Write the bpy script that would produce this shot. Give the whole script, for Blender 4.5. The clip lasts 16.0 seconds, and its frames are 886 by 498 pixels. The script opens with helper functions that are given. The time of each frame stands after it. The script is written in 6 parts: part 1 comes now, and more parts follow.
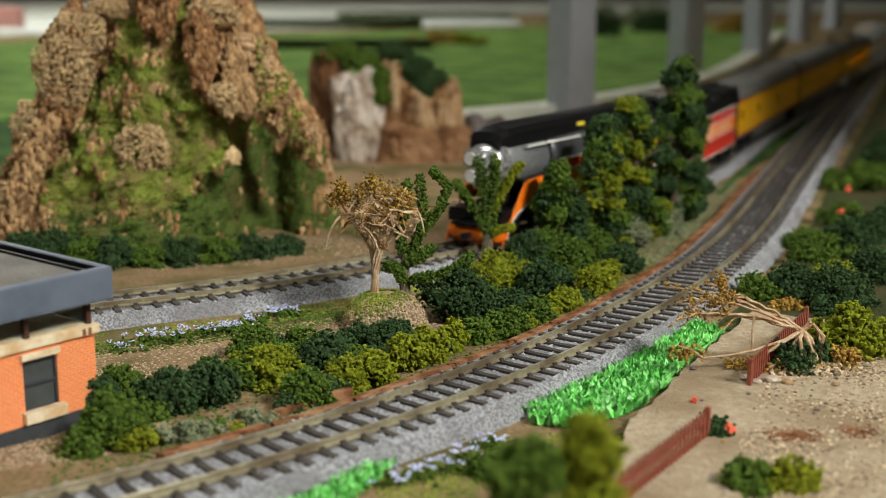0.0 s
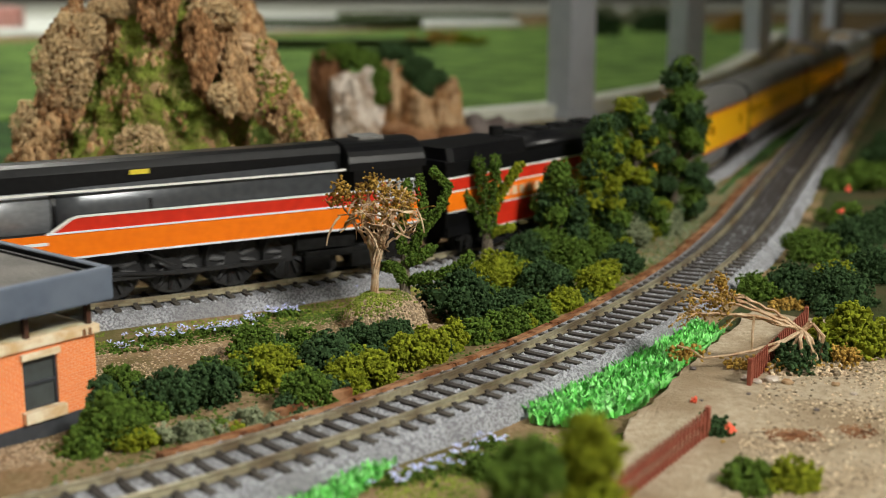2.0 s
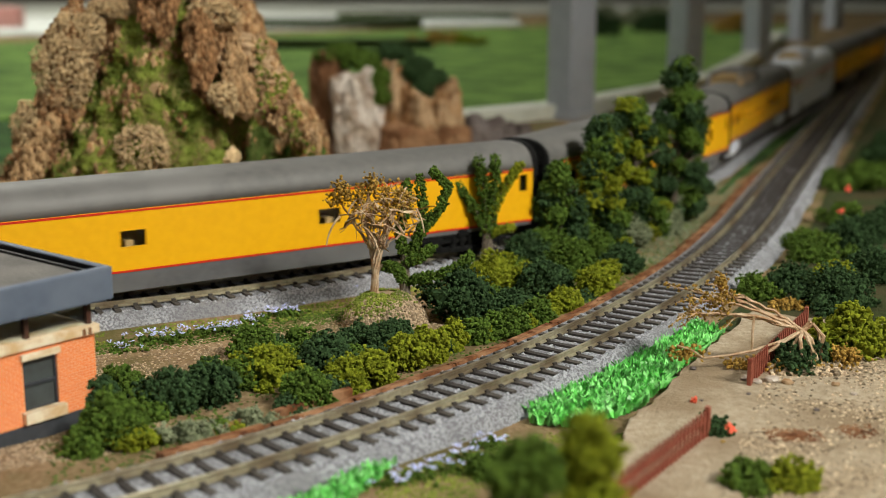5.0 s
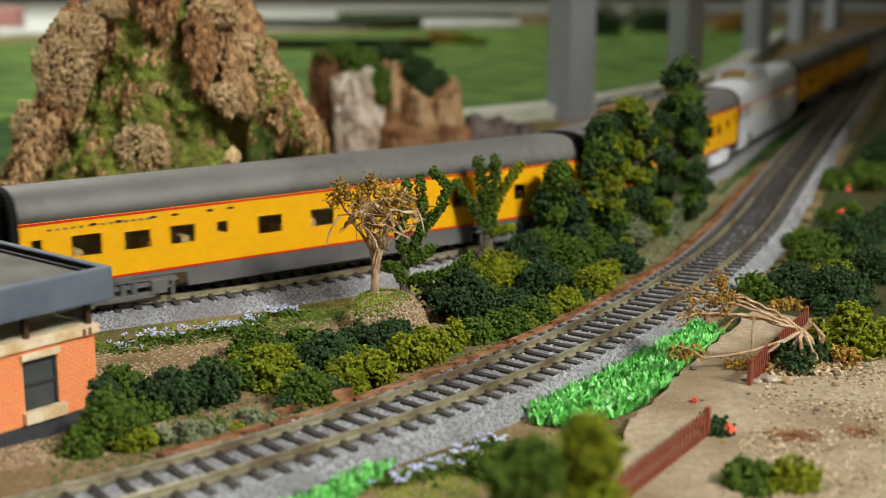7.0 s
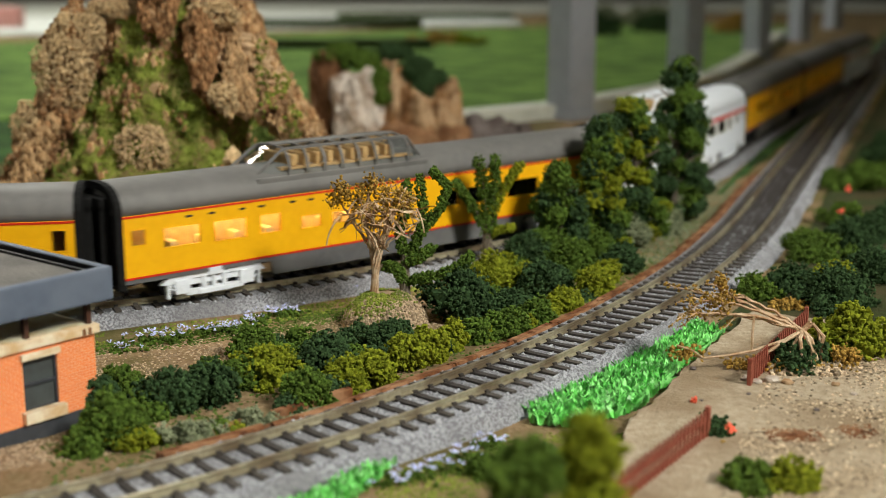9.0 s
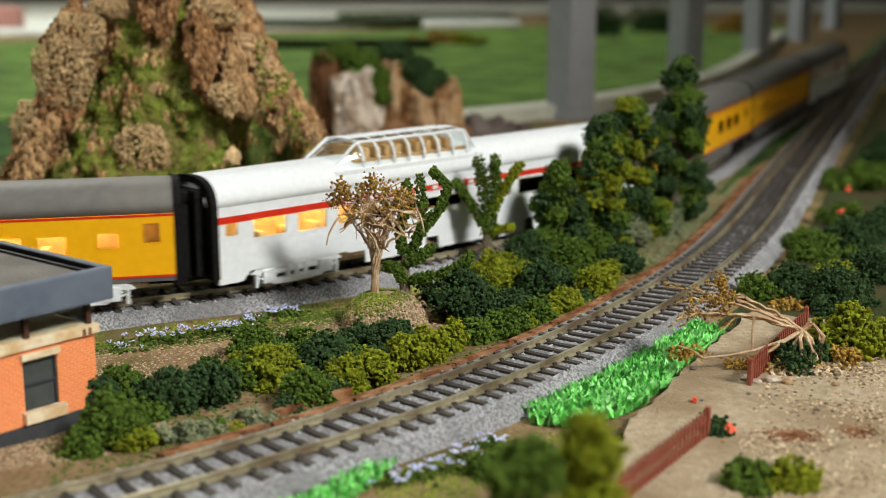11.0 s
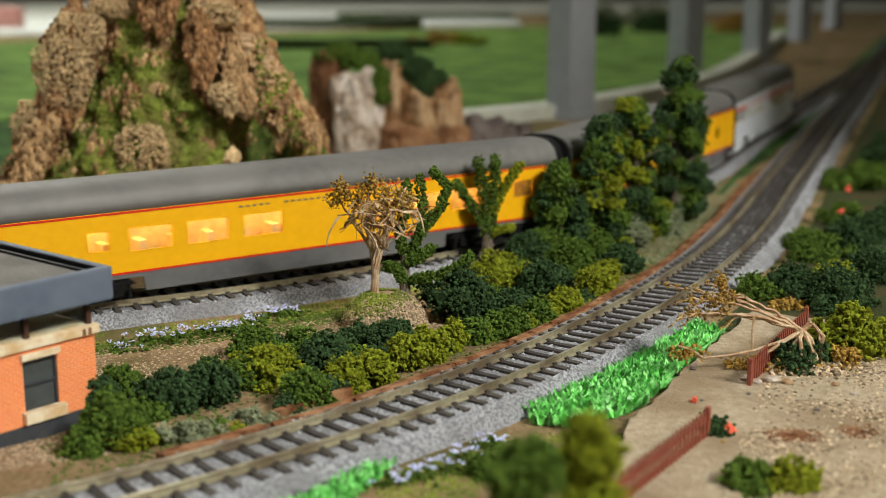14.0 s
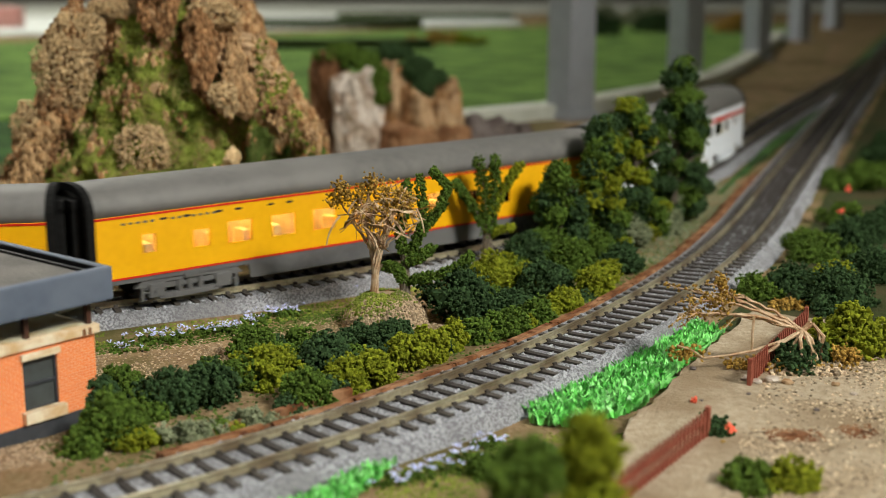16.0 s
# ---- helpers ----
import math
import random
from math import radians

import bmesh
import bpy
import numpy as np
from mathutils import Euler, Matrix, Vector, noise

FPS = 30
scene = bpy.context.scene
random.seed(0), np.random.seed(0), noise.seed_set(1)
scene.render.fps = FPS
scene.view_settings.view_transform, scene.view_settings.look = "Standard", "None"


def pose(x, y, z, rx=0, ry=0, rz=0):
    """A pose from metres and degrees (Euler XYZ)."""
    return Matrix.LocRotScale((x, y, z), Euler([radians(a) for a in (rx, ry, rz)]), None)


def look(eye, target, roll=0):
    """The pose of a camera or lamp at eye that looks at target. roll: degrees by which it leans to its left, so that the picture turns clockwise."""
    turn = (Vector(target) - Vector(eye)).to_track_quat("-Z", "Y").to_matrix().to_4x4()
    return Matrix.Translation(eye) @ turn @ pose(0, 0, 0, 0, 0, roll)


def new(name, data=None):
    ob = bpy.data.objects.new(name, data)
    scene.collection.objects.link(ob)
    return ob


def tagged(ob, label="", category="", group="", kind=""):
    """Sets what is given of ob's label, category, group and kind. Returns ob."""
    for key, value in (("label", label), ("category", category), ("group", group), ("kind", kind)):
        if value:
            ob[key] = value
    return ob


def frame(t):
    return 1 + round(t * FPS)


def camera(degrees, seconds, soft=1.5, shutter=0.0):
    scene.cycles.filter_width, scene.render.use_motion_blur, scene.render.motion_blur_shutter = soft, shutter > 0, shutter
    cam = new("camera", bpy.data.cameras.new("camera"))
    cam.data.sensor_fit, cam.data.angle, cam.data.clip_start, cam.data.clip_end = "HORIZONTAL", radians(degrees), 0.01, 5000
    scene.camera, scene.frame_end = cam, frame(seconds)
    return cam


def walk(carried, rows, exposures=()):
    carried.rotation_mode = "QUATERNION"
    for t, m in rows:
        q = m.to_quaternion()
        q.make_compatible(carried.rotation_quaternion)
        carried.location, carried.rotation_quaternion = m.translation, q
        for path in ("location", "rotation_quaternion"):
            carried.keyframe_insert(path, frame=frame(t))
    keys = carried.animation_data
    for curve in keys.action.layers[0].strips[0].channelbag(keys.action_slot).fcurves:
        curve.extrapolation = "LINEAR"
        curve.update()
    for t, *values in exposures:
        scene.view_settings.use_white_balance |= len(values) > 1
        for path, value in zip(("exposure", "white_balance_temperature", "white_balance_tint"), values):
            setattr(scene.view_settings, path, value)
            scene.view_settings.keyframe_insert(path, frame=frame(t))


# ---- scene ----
# Camera: a still camera on a tripod, close over a model railway (1:87).
cam = camera(38.2, 16.0, soft=0.8, shutter=0.4)
cam.data.dof.use_dof = True
cam.data.dof.focus_distance = 0.455
cam.data.dof.aperture_fstop = 11.0
EYE = (0.0, 0.0, 0.136)
TILT = 0.2134
AIM = (0.0, math.cos(TILT), 0.136 - math.sin(TILT))
walk(cam, [(0.0, look(EYE, AIM)), (16.0, look(EYE, AIM))], [(0.0, 0.0, 6500, 5), (16.0, 0.0, 6500, 5)])

# World: dim grey daylight of a hall.
world = bpy.data.worlds.new("hall_daylight")
scene.world = world
world.use_nodes = True
wn = world.node_tree
sky = wn.nodes.new("ShaderNodeTexSky")
sky.sky_type, sky.sun_disc = "NISHITA", False
sky.sun_elevation, sky.sun_rotation = radians(50), radians(200)
wn.links.new(sky.outputs[0], wn.nodes["Background"].inputs[0])
wn.nodes["Background"].inputs[1].default_value = 0.1


def area_lamp(name, at, target, sx, sy, watts, colour=(1, 1, 1)):
    d = bpy.data.lights.new(name, "AREA")
    d.shape, d.size, d.size_y, d.energy, d.color = "RECTANGLE", sx, sy, watts, colour
    ob = new(name, d)
    ob.matrix_world = look(at, target)
    return ob


# ---------------------------------------------------------------- materials
def ramp_mix(nt, fac, a, b):
    m = nt.nodes.new("ShaderNodeMix")
    m.data_type = "RGBA"
    nt.links.new(fac, m.inputs[0])
    for sock, v in ((m.inputs[6], a), (m.inputs[7], b)):
        if isinstance(v, tuple):
            sock.default_value = (*v, 1)
        else:
            nt.links.new(v, sock)
    return m.outputs[2]


def noise_fac(nt, coords, scale, lo=0.35, hi=0.65, detail=4.0, voronoi=False):
    if voronoi:
        n = nt.nodes.new("ShaderNodeTexVoronoi")
        out = n.outputs["Color"]
    else:
        n = nt.nodes.new("ShaderNodeTexNoise")
        n.inputs["Detail"].default_value = detail
        out = n.outputs["Fac"]
    n.inputs["Scale"].default_value = scale
    nt.links.new(coords, n.inputs["Vector"])
    r = nt.nodes.new("ShaderNodeMapRange")
    r.inputs["From Min"].default_value, r.inputs["From Max"].default_value = lo, hi
    nt.links.new(out, r.inputs["Value"])
    return r.outputs[0]


def mat(name, a, b=None, c=None, rough=0.7, metal=0.0, grain=900.0, patch=60.0, bump=0.0, bump_scale=None,
        speck=None, speck_scale=700.0, island=0.0, spec=0.4, emit=None, coat=0.0):
    """Two-scale colour (grain a to b, patches towards c), optional specks, relief and variation by piece."""
    m = bpy.data.materials.new(name)
    m.use_nodes = True
    nt = m.node_tree
    p = nt.nodes["Principled BSDF"]
    co = nt.nodes.new("ShaderNodeTexCoord").outputs["Object"]
    b = b or tuple(v * 0.75 for v in a)
    col = ramp_mix(nt, noise_fac(nt, co, grain), a, b)
    if c:
        col = ramp_mix(nt, noise_fac(nt, co, patch, 0.42, 0.62), col, c)
    if speck:
        f = noise_fac(nt, co, speck_scale, 0.45, 0.6, voronoi=True)
        col = ramp_mix(nt, f, col, speck)
    if island:
        g = nt.nodes.new("ShaderNodeNewGeometry").outputs["Random Per Island"]
        r = nt.nodes.new("ShaderNodeMapRange")
        r.inputs["To Min"].default_value, r.inputs["To Max"].default_value = 1 - island, 1 + island
        nt.links.new(g, r.inputs[0])
        h = nt.nodes.new("ShaderNodeHueSaturation")
        nt.links.new(r.outputs[0], h.inputs["Value"])
        nt.links.new(col, h.inputs["Color"])
        col = h.outputs[0]
    nt.links.new(col, p.inputs["Base Color"])
    p.inputs["Roughness"].default_value = rough
    p.inputs["Metallic"].default_value = metal
    p.inputs["Specular IOR Level"].default_value = spec if rough < 0.8 else 0.1
    p.inputs["Coat Weight"].default_value = coat
    if bump:
        n = nt.nodes.new("ShaderNodeTexNoise")
        n.inputs["Scale"].default_value = bump_scale or grain
        n.inputs["Detail"].default_value = 5
        nt.links.new(co, n.inputs["Vector"])
        bu = nt.nodes.new("ShaderNodeBump")
        bu.inputs["Strength"].default_value = bump
        bu.inputs["Distance"].default_value = 0.001
        nt.links.new(n.outputs["Fac"], bu.inputs["Height"])
        nt.links.new(bu.outputs[0], p.inputs["Normal"])
    if emit:
        p.inputs["Emission Color"].default_value = (*emit[0], 1)
        p.inputs["Emission Strength"].default_value = emit[1]
    return m


def glass(name, tint=(0.9, 0.95, 0.95), rough=0.02, alpha=0.25):
    """Thin clear pane: mostly transparent with a gloss."""
    m = bpy.data.materials.new(name)
    m.use_nodes = True
    nt = m.node_tree
    nt.nodes.remove(nt.nodes["Principled BSDF"])
    tr = nt.nodes.new("ShaderNodeBsdfTransparent")
    tr.inputs[0].default_value = (*tint, 1)
    gl = nt.nodes.new("ShaderNodeBsdfGlossy")
    gl.inputs["Roughness"].default_value = rough
    fr = nt.nodes.new("ShaderNodeFresnel")
    fr.inputs[0].default_value = 1.5
    mx = nt.nodes.new("ShaderNodeMixShader")
    nt.links.new(fr.outputs[0], mx.inputs[0])
    nt.links.new(tr.outputs[0], mx.inputs[1])
    nt.links.new(gl.outputs[0], mx.inputs[2])
    nt.links.new(mx.outputs[0], nt.nodes["Material Output"].inputs[0])
    return m


M = dict(
    dirt=mat("dirt", (0.20, 0.13, 0.07), (0.30, 0.21, 0.125), (0.12, 0.105, 0.04), 0.95, grain=600, patch=28, bump=0.9),
    sand=mat("sand", (0.34, 0.27, 0.185), (0.45, 0.375, 0.275), (0.26, 0.195, 0.125), 0.95, grain=420, patch=30, bump=1.0, bump_scale=700),
    turf=mat("turf", (0.13, 0.23, 0.05), (0.20, 0.32, 0.08), (0.07, 0.13, 0.035), 0.95, grain=160, patch=14, bump=0.8),
    ballast=mat("ballast", (0.34, 0.35, 0.385), (0.47, 0.48, 0.515), (0.27, 0.27, 0.285), 0.9, grain=1200, patch=40, bump=1.0, bump_scale=1500, speck=(0.20, 0.20, 0.22), speck_scale=1500),
    stone=mat("ballast_stone", (0.33, 0.34, 0.375), (0.46, 0.47, 0.51), None, 0.9, grain=2500, island=0.35),
    tie=mat("tie", (0.030, 0.025, 0.023), (0.050, 0.042, 0.038), (0.075, 0.065, 0.055), 0.75, grain=1500, patch=150, bump=0.4),
    rail=mat("rail", (0.54, 0.50, 0.36), (0.40, 0.35, 0.24), (0.22, 0.17, 0.11), 0.3, metal=0.55, grain=600, patch=60, bump=0.1),
    yellow=mat("yellow_paint", (0.88, 0.46, 0.008), (0.83, 0.42, 0.006), None, 0.35, grain=300, coat=0.15),
    red=mat("red_paint", (0.62, 0.03, 0.012), (0.52, 0.022, 0.01), None, 0.35, grain=300, coat=0.15),
    orange=mat("orange_paint", (0.90, 0.20, 0.008), (0.83, 0.17, 0.006), None, 0.32, grain=300, coat=0.2),
    white=mat("white_paint", (0.80, 0.80, 0.78), (0.72, 0.72, 0.70), None, 0.4, grain=300),
    silver=mat("silver_paint", (0.76, 0.80, 0.86), (0.70, 0.74, 0.80), None, 0.42, metal=0.0, grain=400),
    grey=mat("grey_paint", (0.115, 0.115, 0.118), (0.092, 0.092, 0.096), (0.14, 0.14, 0.14), 0.5, grain=400, patch=30),
    roofgrey=mat("roof_grey", (0.135, 0.13, 0.125), (0.11, 0.108, 0.104), (0.16, 0.155, 0.15), 0.55, grain=250, patch=25),
    black=mat("black_paint", (0.004, 0.004, 0.005), (0.007, 0.007, 0.008), None, 0.32, grain=500, spec=0.22),
    matte=mat("matte_black", (0.006, 0.006, 0.006), (0.012, 0.012, 0.012), None, 0.8, grain=500),
    smoke=mat("smokebox_silver", (0.30, 0.31, 0.33), (0.24, 0.25, 0.27), None, 0.4, metal=0.5, grain=500),
    boiler=mat("boiler_grey", (0.10, 0.105, 0.115), (0.075, 0.08, 0.09), None, 0.3, metal=0.45, grain=300),
    chrome=mat("bright_metal", (0.72, 0.73, 0.76), (0.62, 0.63, 0.66), None, 0.25, metal=0.8, grain=500),
    steel=mat("dark_steel", (0.045, 0.045, 0.048), (0.026, 0.026, 0.028), None, 0.4, metal=0.4, grain=900),
    tan_letter=mat("lettering_cream", (0.72, 0.52, 0.34), (0.66, 0.46, 0.28), None, 0.5, grain=900),
    brass=mat("lettering_gold", (0.75, 0.62, 0.06), (0.65, 0.52, 0.05), None, 0.4, grain=900),
    interior=mat("car_interior", (0.55, 0.36, 0.17), (0.40, 0.24, 0.10), None, 0.7, grain=300),
    seat=mat("seat_cloth", (0.62, 0.42, 0.2), (0.5, 0.3, 0.13), None, 0.8, grain=500),
    glow=mat("interior_lamp", (1.0, 0.8, 0.4), None, None, 0.5, emit=((1.0, 0.74, 0.30), 32.0)),
    pane=glass("clear_pane"),
    darkpane=mat("dark_pane", (0.015, 0.015, 0.016), (0.03, 0.028, 0.026), None, 0.08, grain=200),
    brick=mat("orange_brick", (0.78, 0.20, 0.055), (0.68, 0.16, 0.04), None, 0.7, grain=700),
    mortar=mat("mortar", (0.62, 0.27, 0.13), (0.54, 0.22, 0.10), None, 0.85, grain=900),
    cream=mat("cream_trim", (0.82, 0.72, 0.54), (0.74, 0.62, 0.44), (0.62, 0.42, 0.22), 0.65, grain=500, patch=150),
    slate=mat("blue_grey_fascia", (0.105, 0.130, 0.180), (0.088, 0.110, 0.155), (0.125, 0.150, 0.200), 0.6, grain=250, patch=50),
    felt=mat("roof_felt", (0.17, 0.16, 0.15), (0.13, 0.125, 0.118), (0.21, 0.20, 0.185), 0.9, grain=900, patch=50, bump=0.4),
    rock=mat("cork_rock", (0.34, 0.195, 0.095), (0.07, 0.032, 0.014), (0.46, 0.31, 0.17), 0.9, grain=220, patch=70, bump=1.0, bump_scale=420),
    palerock=mat("pale_rock", (0.52, 0.43, 0.35), (0.15, 0.09, 0.055), (0.58, 0.52, 0.46), 0.85, grain=110, patch=70, bump=0.9, bump_scale=160),
    brownrock=mat("brown_rock", (0.20, 0.095, 0.045), (0.10, 0.05, 0.025), (0.30, 0.17, 0.09), 0.9, grain=90, patch=40, bump=0.9, bump_scale=200),
    tanrock=mat("tan_rock", (0.42, 0.235, 0.11), (0.09, 0.042, 0.018), (0.50, 0.35, 0.21), 0.9, grain=95, patch=55, bump=1.0, bump_scale=300),
    darkrock=mat("dark_rock", (0.12, 0.095, 0.09), (0.07, 0.055, 0.05), (0.2, 0.17, 0.16), 0.9, grain=100, patch=40, bump=0.9, bump_scale=180),
    moss=mat("moss", (0.16, 0.205, 0.028), (0.24, 0.27, 0.05), (0.09, 0.13, 0.022), 0.95, grain=700, patch=45, island=0.35),
    mossdark=mat("moss_dark", (0.058, 0.100, 0.020), (0.098, 0.142, 0.030), None, 0.95, grain=700, island=0.35),
    lichen=mat("dry_lichen", (0.60, 0.45, 0.26), (0.42, 0.29, 0.15), None, 0.95, grain=700, island=0.35),
    leaf_dark=mat("foliage_dark", (0.024, 0.050, 0.019), (0.046, 0.082, 0.030), None, 0.95, grain=800, island=0.4),
    leaf_mid=mat("foliage_mid", (0.050, 0.092, 0.014), (0.088, 0.138, 0.021), None, 0.95, grain=800, island=0.4),
    leaf_lime=mat("foliage_lime", (0.125, 0.155, 0.010), (0.21, 0.23, 0.017), None, 0.95, grain=800, island=0.35),
    leaf_grey=mat("foliage_grey", (0.15, 0.18, 0.10), (0.22, 0.24, 0.15), None, 0.95, grain=800, island=0.35),
    ochre=mat("foliage_ochre", (0.27, 0.165, 0.035), (0.41, 0.255, 0.06), None, 0.9, grain=800, island=0.4),
    blade=mat("bright_grass", (0.12, 0.52, 0.08), (0.30, 0.72, 0.24), None, 0.4, grain=300, island=0.45),
    petal=mat("blue_petal", (0.46, 0.50, 0.85), (0.62, 0.66, 0.92), None, 0.6, grain=900, island=0.3),
    coral=mat("coral_petal", (0.85, 0.16, 0.08), (0.75, 0.1, 0.05), None, 0.6, grain=900, island=0.3),
    twig=mat("tan_twig", (0.50, 0.34, 0.21), (0.34, 0.20, 0.11), (0.58, 0.44, 0.30), 0.85, grain=900, patch=300, bump=0.6),
    bark=mat("grey_bark", (0.20, 0.165, 0.13), (0.11, 0.09, 0.07), None, 0.9, grain=900, bump=0.6),
    edging=mat("rust_brown_board", (0.19, 0.075, 0.03), (0.08, 0.03, 0.014), (0.30, 0.16, 0.085), 0.85, grain=500, patch=120, bump=0.5),
    fence=mat("red_brown_fence", (0.25, 0.060, 0.036), (0.19, 0.042, 0.025), (0.32, 0.10, 0.06), 0.65, grain=900, patch=150),
    column=mat("grey_column", (0.36, 0.38, 0.42), (0.32, 0.34, 0.38), None, 0.6, grain=60, patch=15),
    kerb=mat("pale_kerb", (0.62, 0.63, 0.57), (0.52, 0.53, 0.47), (0.5, 0.52, 0.44), 0.8, grain=80, patch=20),
    road=mat("pale_road", (0.52, 0.55, 0.52), (0.44, 0.47, 0.44), (0.60, 0.62, 0.58), 0.85, grain=50, patch=10),
    gravel=mat("mound_gravel", (0.26, 0.18, 0.11), (0.46, 0.36, 0.25), None, 0.95, grain=1800, island=0.5),
    plaster=mat("hall_wall", (0.20, 0.20, 0.195), (0.17, 0.17, 0.165), None, 0.9, grain=3, patch=1),
    carpet=mat("hall_floor", (0.16, 0.16, 0.17), (0.12, 0.12, 0.13), None, 0.9, grain=20, patch=2),
    panel=mat("light_panel", (0.9, 0.9, 0.9), None, None, 0.5, emit=((1.0, 0.97, 0.92), 6.0)),
)


# ---------------------------------------------------------------- mesh helpers
def obj(name, bm, material, parent=None, label="", smooth=False):
    me = bpy.data.meshes.new(name)
    bmesh.ops.recalc_face_normals(bm, faces=bm.faces)
    bm.to_mesh(me)
    bm.free()
    me.materials.append(material)
    if smooth:
        me.polygons.foreach_set("use_smooth", [True] * len(me.polygons))
    ob = new(name, me)
    if parent:
        ob.parent = parent
    if label:
        ob["label"] = label
    return ob


part = obj


def thing(name, label, category, group="", kind=""):
    return tagged(new(name), label, category, group, kind)


def box(bm, x0, x1, y0, y1, z0, z1, bevel=0.0):
    g = bmesh.ops.create_cube(bm, size=1.0)["verts"]
    for v in g:
        v.co = Vector(((x0 + x1) / 2 + v.co.x * (x1 - x0), (y0 + y1) / 2 + v.co.y * (y1 - y0), (z0 + z1) / 2 + v.co.z * (z1 - z0)))
    if bevel:
        es = list({e for v in g for e in v.link_edges})
        bmesh.ops.bevel(bm, geom=es, offset=bevel, segments=2, affect="EDGES", profile=0.6)
    return g


def bx(*a):
    bm = bmesh.new()
    box(bm, *a)
    return bm


def cyl(bm, a, b, r, r2=None, seg=16, caps=True):
    a, b = Vector(a), Vector(b)
    d = b - a
    m = Matrix.Translation((a + b) / 2) @ d.to_track_quat("Z", "Y").to_matrix().to_4x4()
    return bmesh.ops.create_cone(bm, cap_ends=caps, segments=seg, radius1=r, radius2=r if r2 is None else r2, depth=d.length, matrix=m)["verts"]


def prism(bm, poly, y0, y1):
    """A solid from an outline in x and z, between y0 and y1."""
    a = [bm.verts.new((x, y0, z)) for x, z in poly]
    b = [bm.verts.new((x, y1, z)) for x, z in poly]
    bm.faces.new(a)
    bm.faces.new(b[::-1])
    n = len(poly)
    for i in range(n):
        bm.faces.new((a[i], b[i], b[(i + 1) % n], a[(i + 1) % n]))


def loft(bm, rings, close=True, caps=True):
    vs = [[bm.verts.new(p) for p in r] for r in rings]
    n = len(vs[0])
    for a, b in zip(vs, vs[1:]):
        for i in range(n if close else n - 1):
            bm.faces.new((a[i], a[(i + 1) % n], b[(i + 1) % n], b[i]))
    if caps and close:
        bm.faces.new(vs[0][::-1])
        bm.faces.new(vs[-1])


def tube(bm, pts, r0, r1, seg=5):
    """A tapered twig along a list of points."""
    pts = [Vector(p) for p in pts]
    rings = []
    for i, p in enumerate(pts):
        d = (pts[min(i + 1, len(pts) - 1)] - pts[max(i - 1, 0)]).normalized()
        q = d.to_track_quat("Z", "Y")
        r = r0 + (r1 - r0) * i / (len(pts) - 1)
        rings.append([p + q @ Vector((r * math.cos(t * 2 * math.pi / seg), r * math.sin(t * 2 * math.pi / seg), 0)) for t in range(seg)])
    loft(bm, rings)


def wall_openings(bm, x0, x1, z0, z1, y0, y1, holes):
    """A wall slab with rectangular openings (xa, xb, za, zb), all of them side by side."""
    holes = sorted(holes)
    x = x0
    for xa, xb, za, zb in holes:
        if xa > x:
            box(bm, x, xa, y0, y1, z0, z1)
        box(bm, xa, xb, y0, y1, z0, za)
        box(bm, xa, xb, y0, y1, zb, z1)
        x = xb
    box(bm, x, x1, y0, y1, z0, z1)
    bmesh.ops.remove_doubles(bm, verts=bm.verts, dist=1e-6)


_ico = None


def flecks(name, pts, sizes, material, parent=None, seed=0, squash=1.0, label=""):
    """One mesh of many small irregular crumbs at the given points."""
    global _ico
    if _ico is None:
        b = bmesh.new()
        bmesh.ops.create_icosphere(b, subdivisions=1, radius=1.0)
        b.verts.ensure_lookup_table()
        _ico = (np.array([v.co[:] for v in b.verts]), np.array([[v.index for v in f.verts] for f in b.faces]))
        b.free()
    rng = np.random.default_rng(seed)
    v, f = _ico
    n = len(pts)
    P = np.asarray(pts)[:, None, :] + v[None] * (np.asarray(sizes)[:, None, None] * rng.uniform(0.55, 1.4, (n, len(v), 1))) * np.array([1, 1, squash])
    F = (f[None] + (np.arange(n) * len(v))[:, None, None]).reshape(-1, 3)
    me = bpy.data.meshes.new(name)
    me.from_pydata(P.reshape(-1, 3).tolist(), [], F.tolist())
    me.materials.append(material)
    ob = new(name, me)
    if parent:
        ob.parent = parent
    if label:
        ob["label"] = label
    return ob


def blob_points(rng, lobes, n, shell=0.75):
    """Points near the surface of a heap of lobes (x, y, z, r)."""
    lobes = np.asarray(lobes, float)
    w = lobes[:, 3] ** 2
    k = rng.choice(len(lobes), n, p=w / w.sum())
    d = rng.normal(size=(n, 3))
    d /= np.linalg.norm(d, axis=1)[:, None]
    r = lobes[k, 3] * rng.uniform(shell, 1.08, n)
    return lobes[k, :3] + d * r[:, None]


# ---------------------------------------------------------------- the two lines of track
UNIT = 0.2205


def track_line(x0, y0, h0, h1, h2, h3, lo, hi):
    g = np.arange(-3.6, 5.2, 0.002)
    q = np.clip(g / UNIT, lo, hi)
    h = h0 + h1 * q + h2 * q ** 2 + h3 * q ** 3
    X, Y = np.cumsum(np.cos(h)) * 0.002, np.cumsum(np.sin(h)) * 0.002
    i = int(np.argmin(abs(g)))
    return g, X + x0 - X[i], Y + y0 - Y[i], h


NEAR = track_line(0.00726, 0.38398, 0.8585, 0.3242, -0.030, -0.0222, -1.3, 2.1)
FAR = track_line(-0.0885, 0.51113, 0.5452, 0.447, -0.0186, -0.0246, -1.0, 2.6)


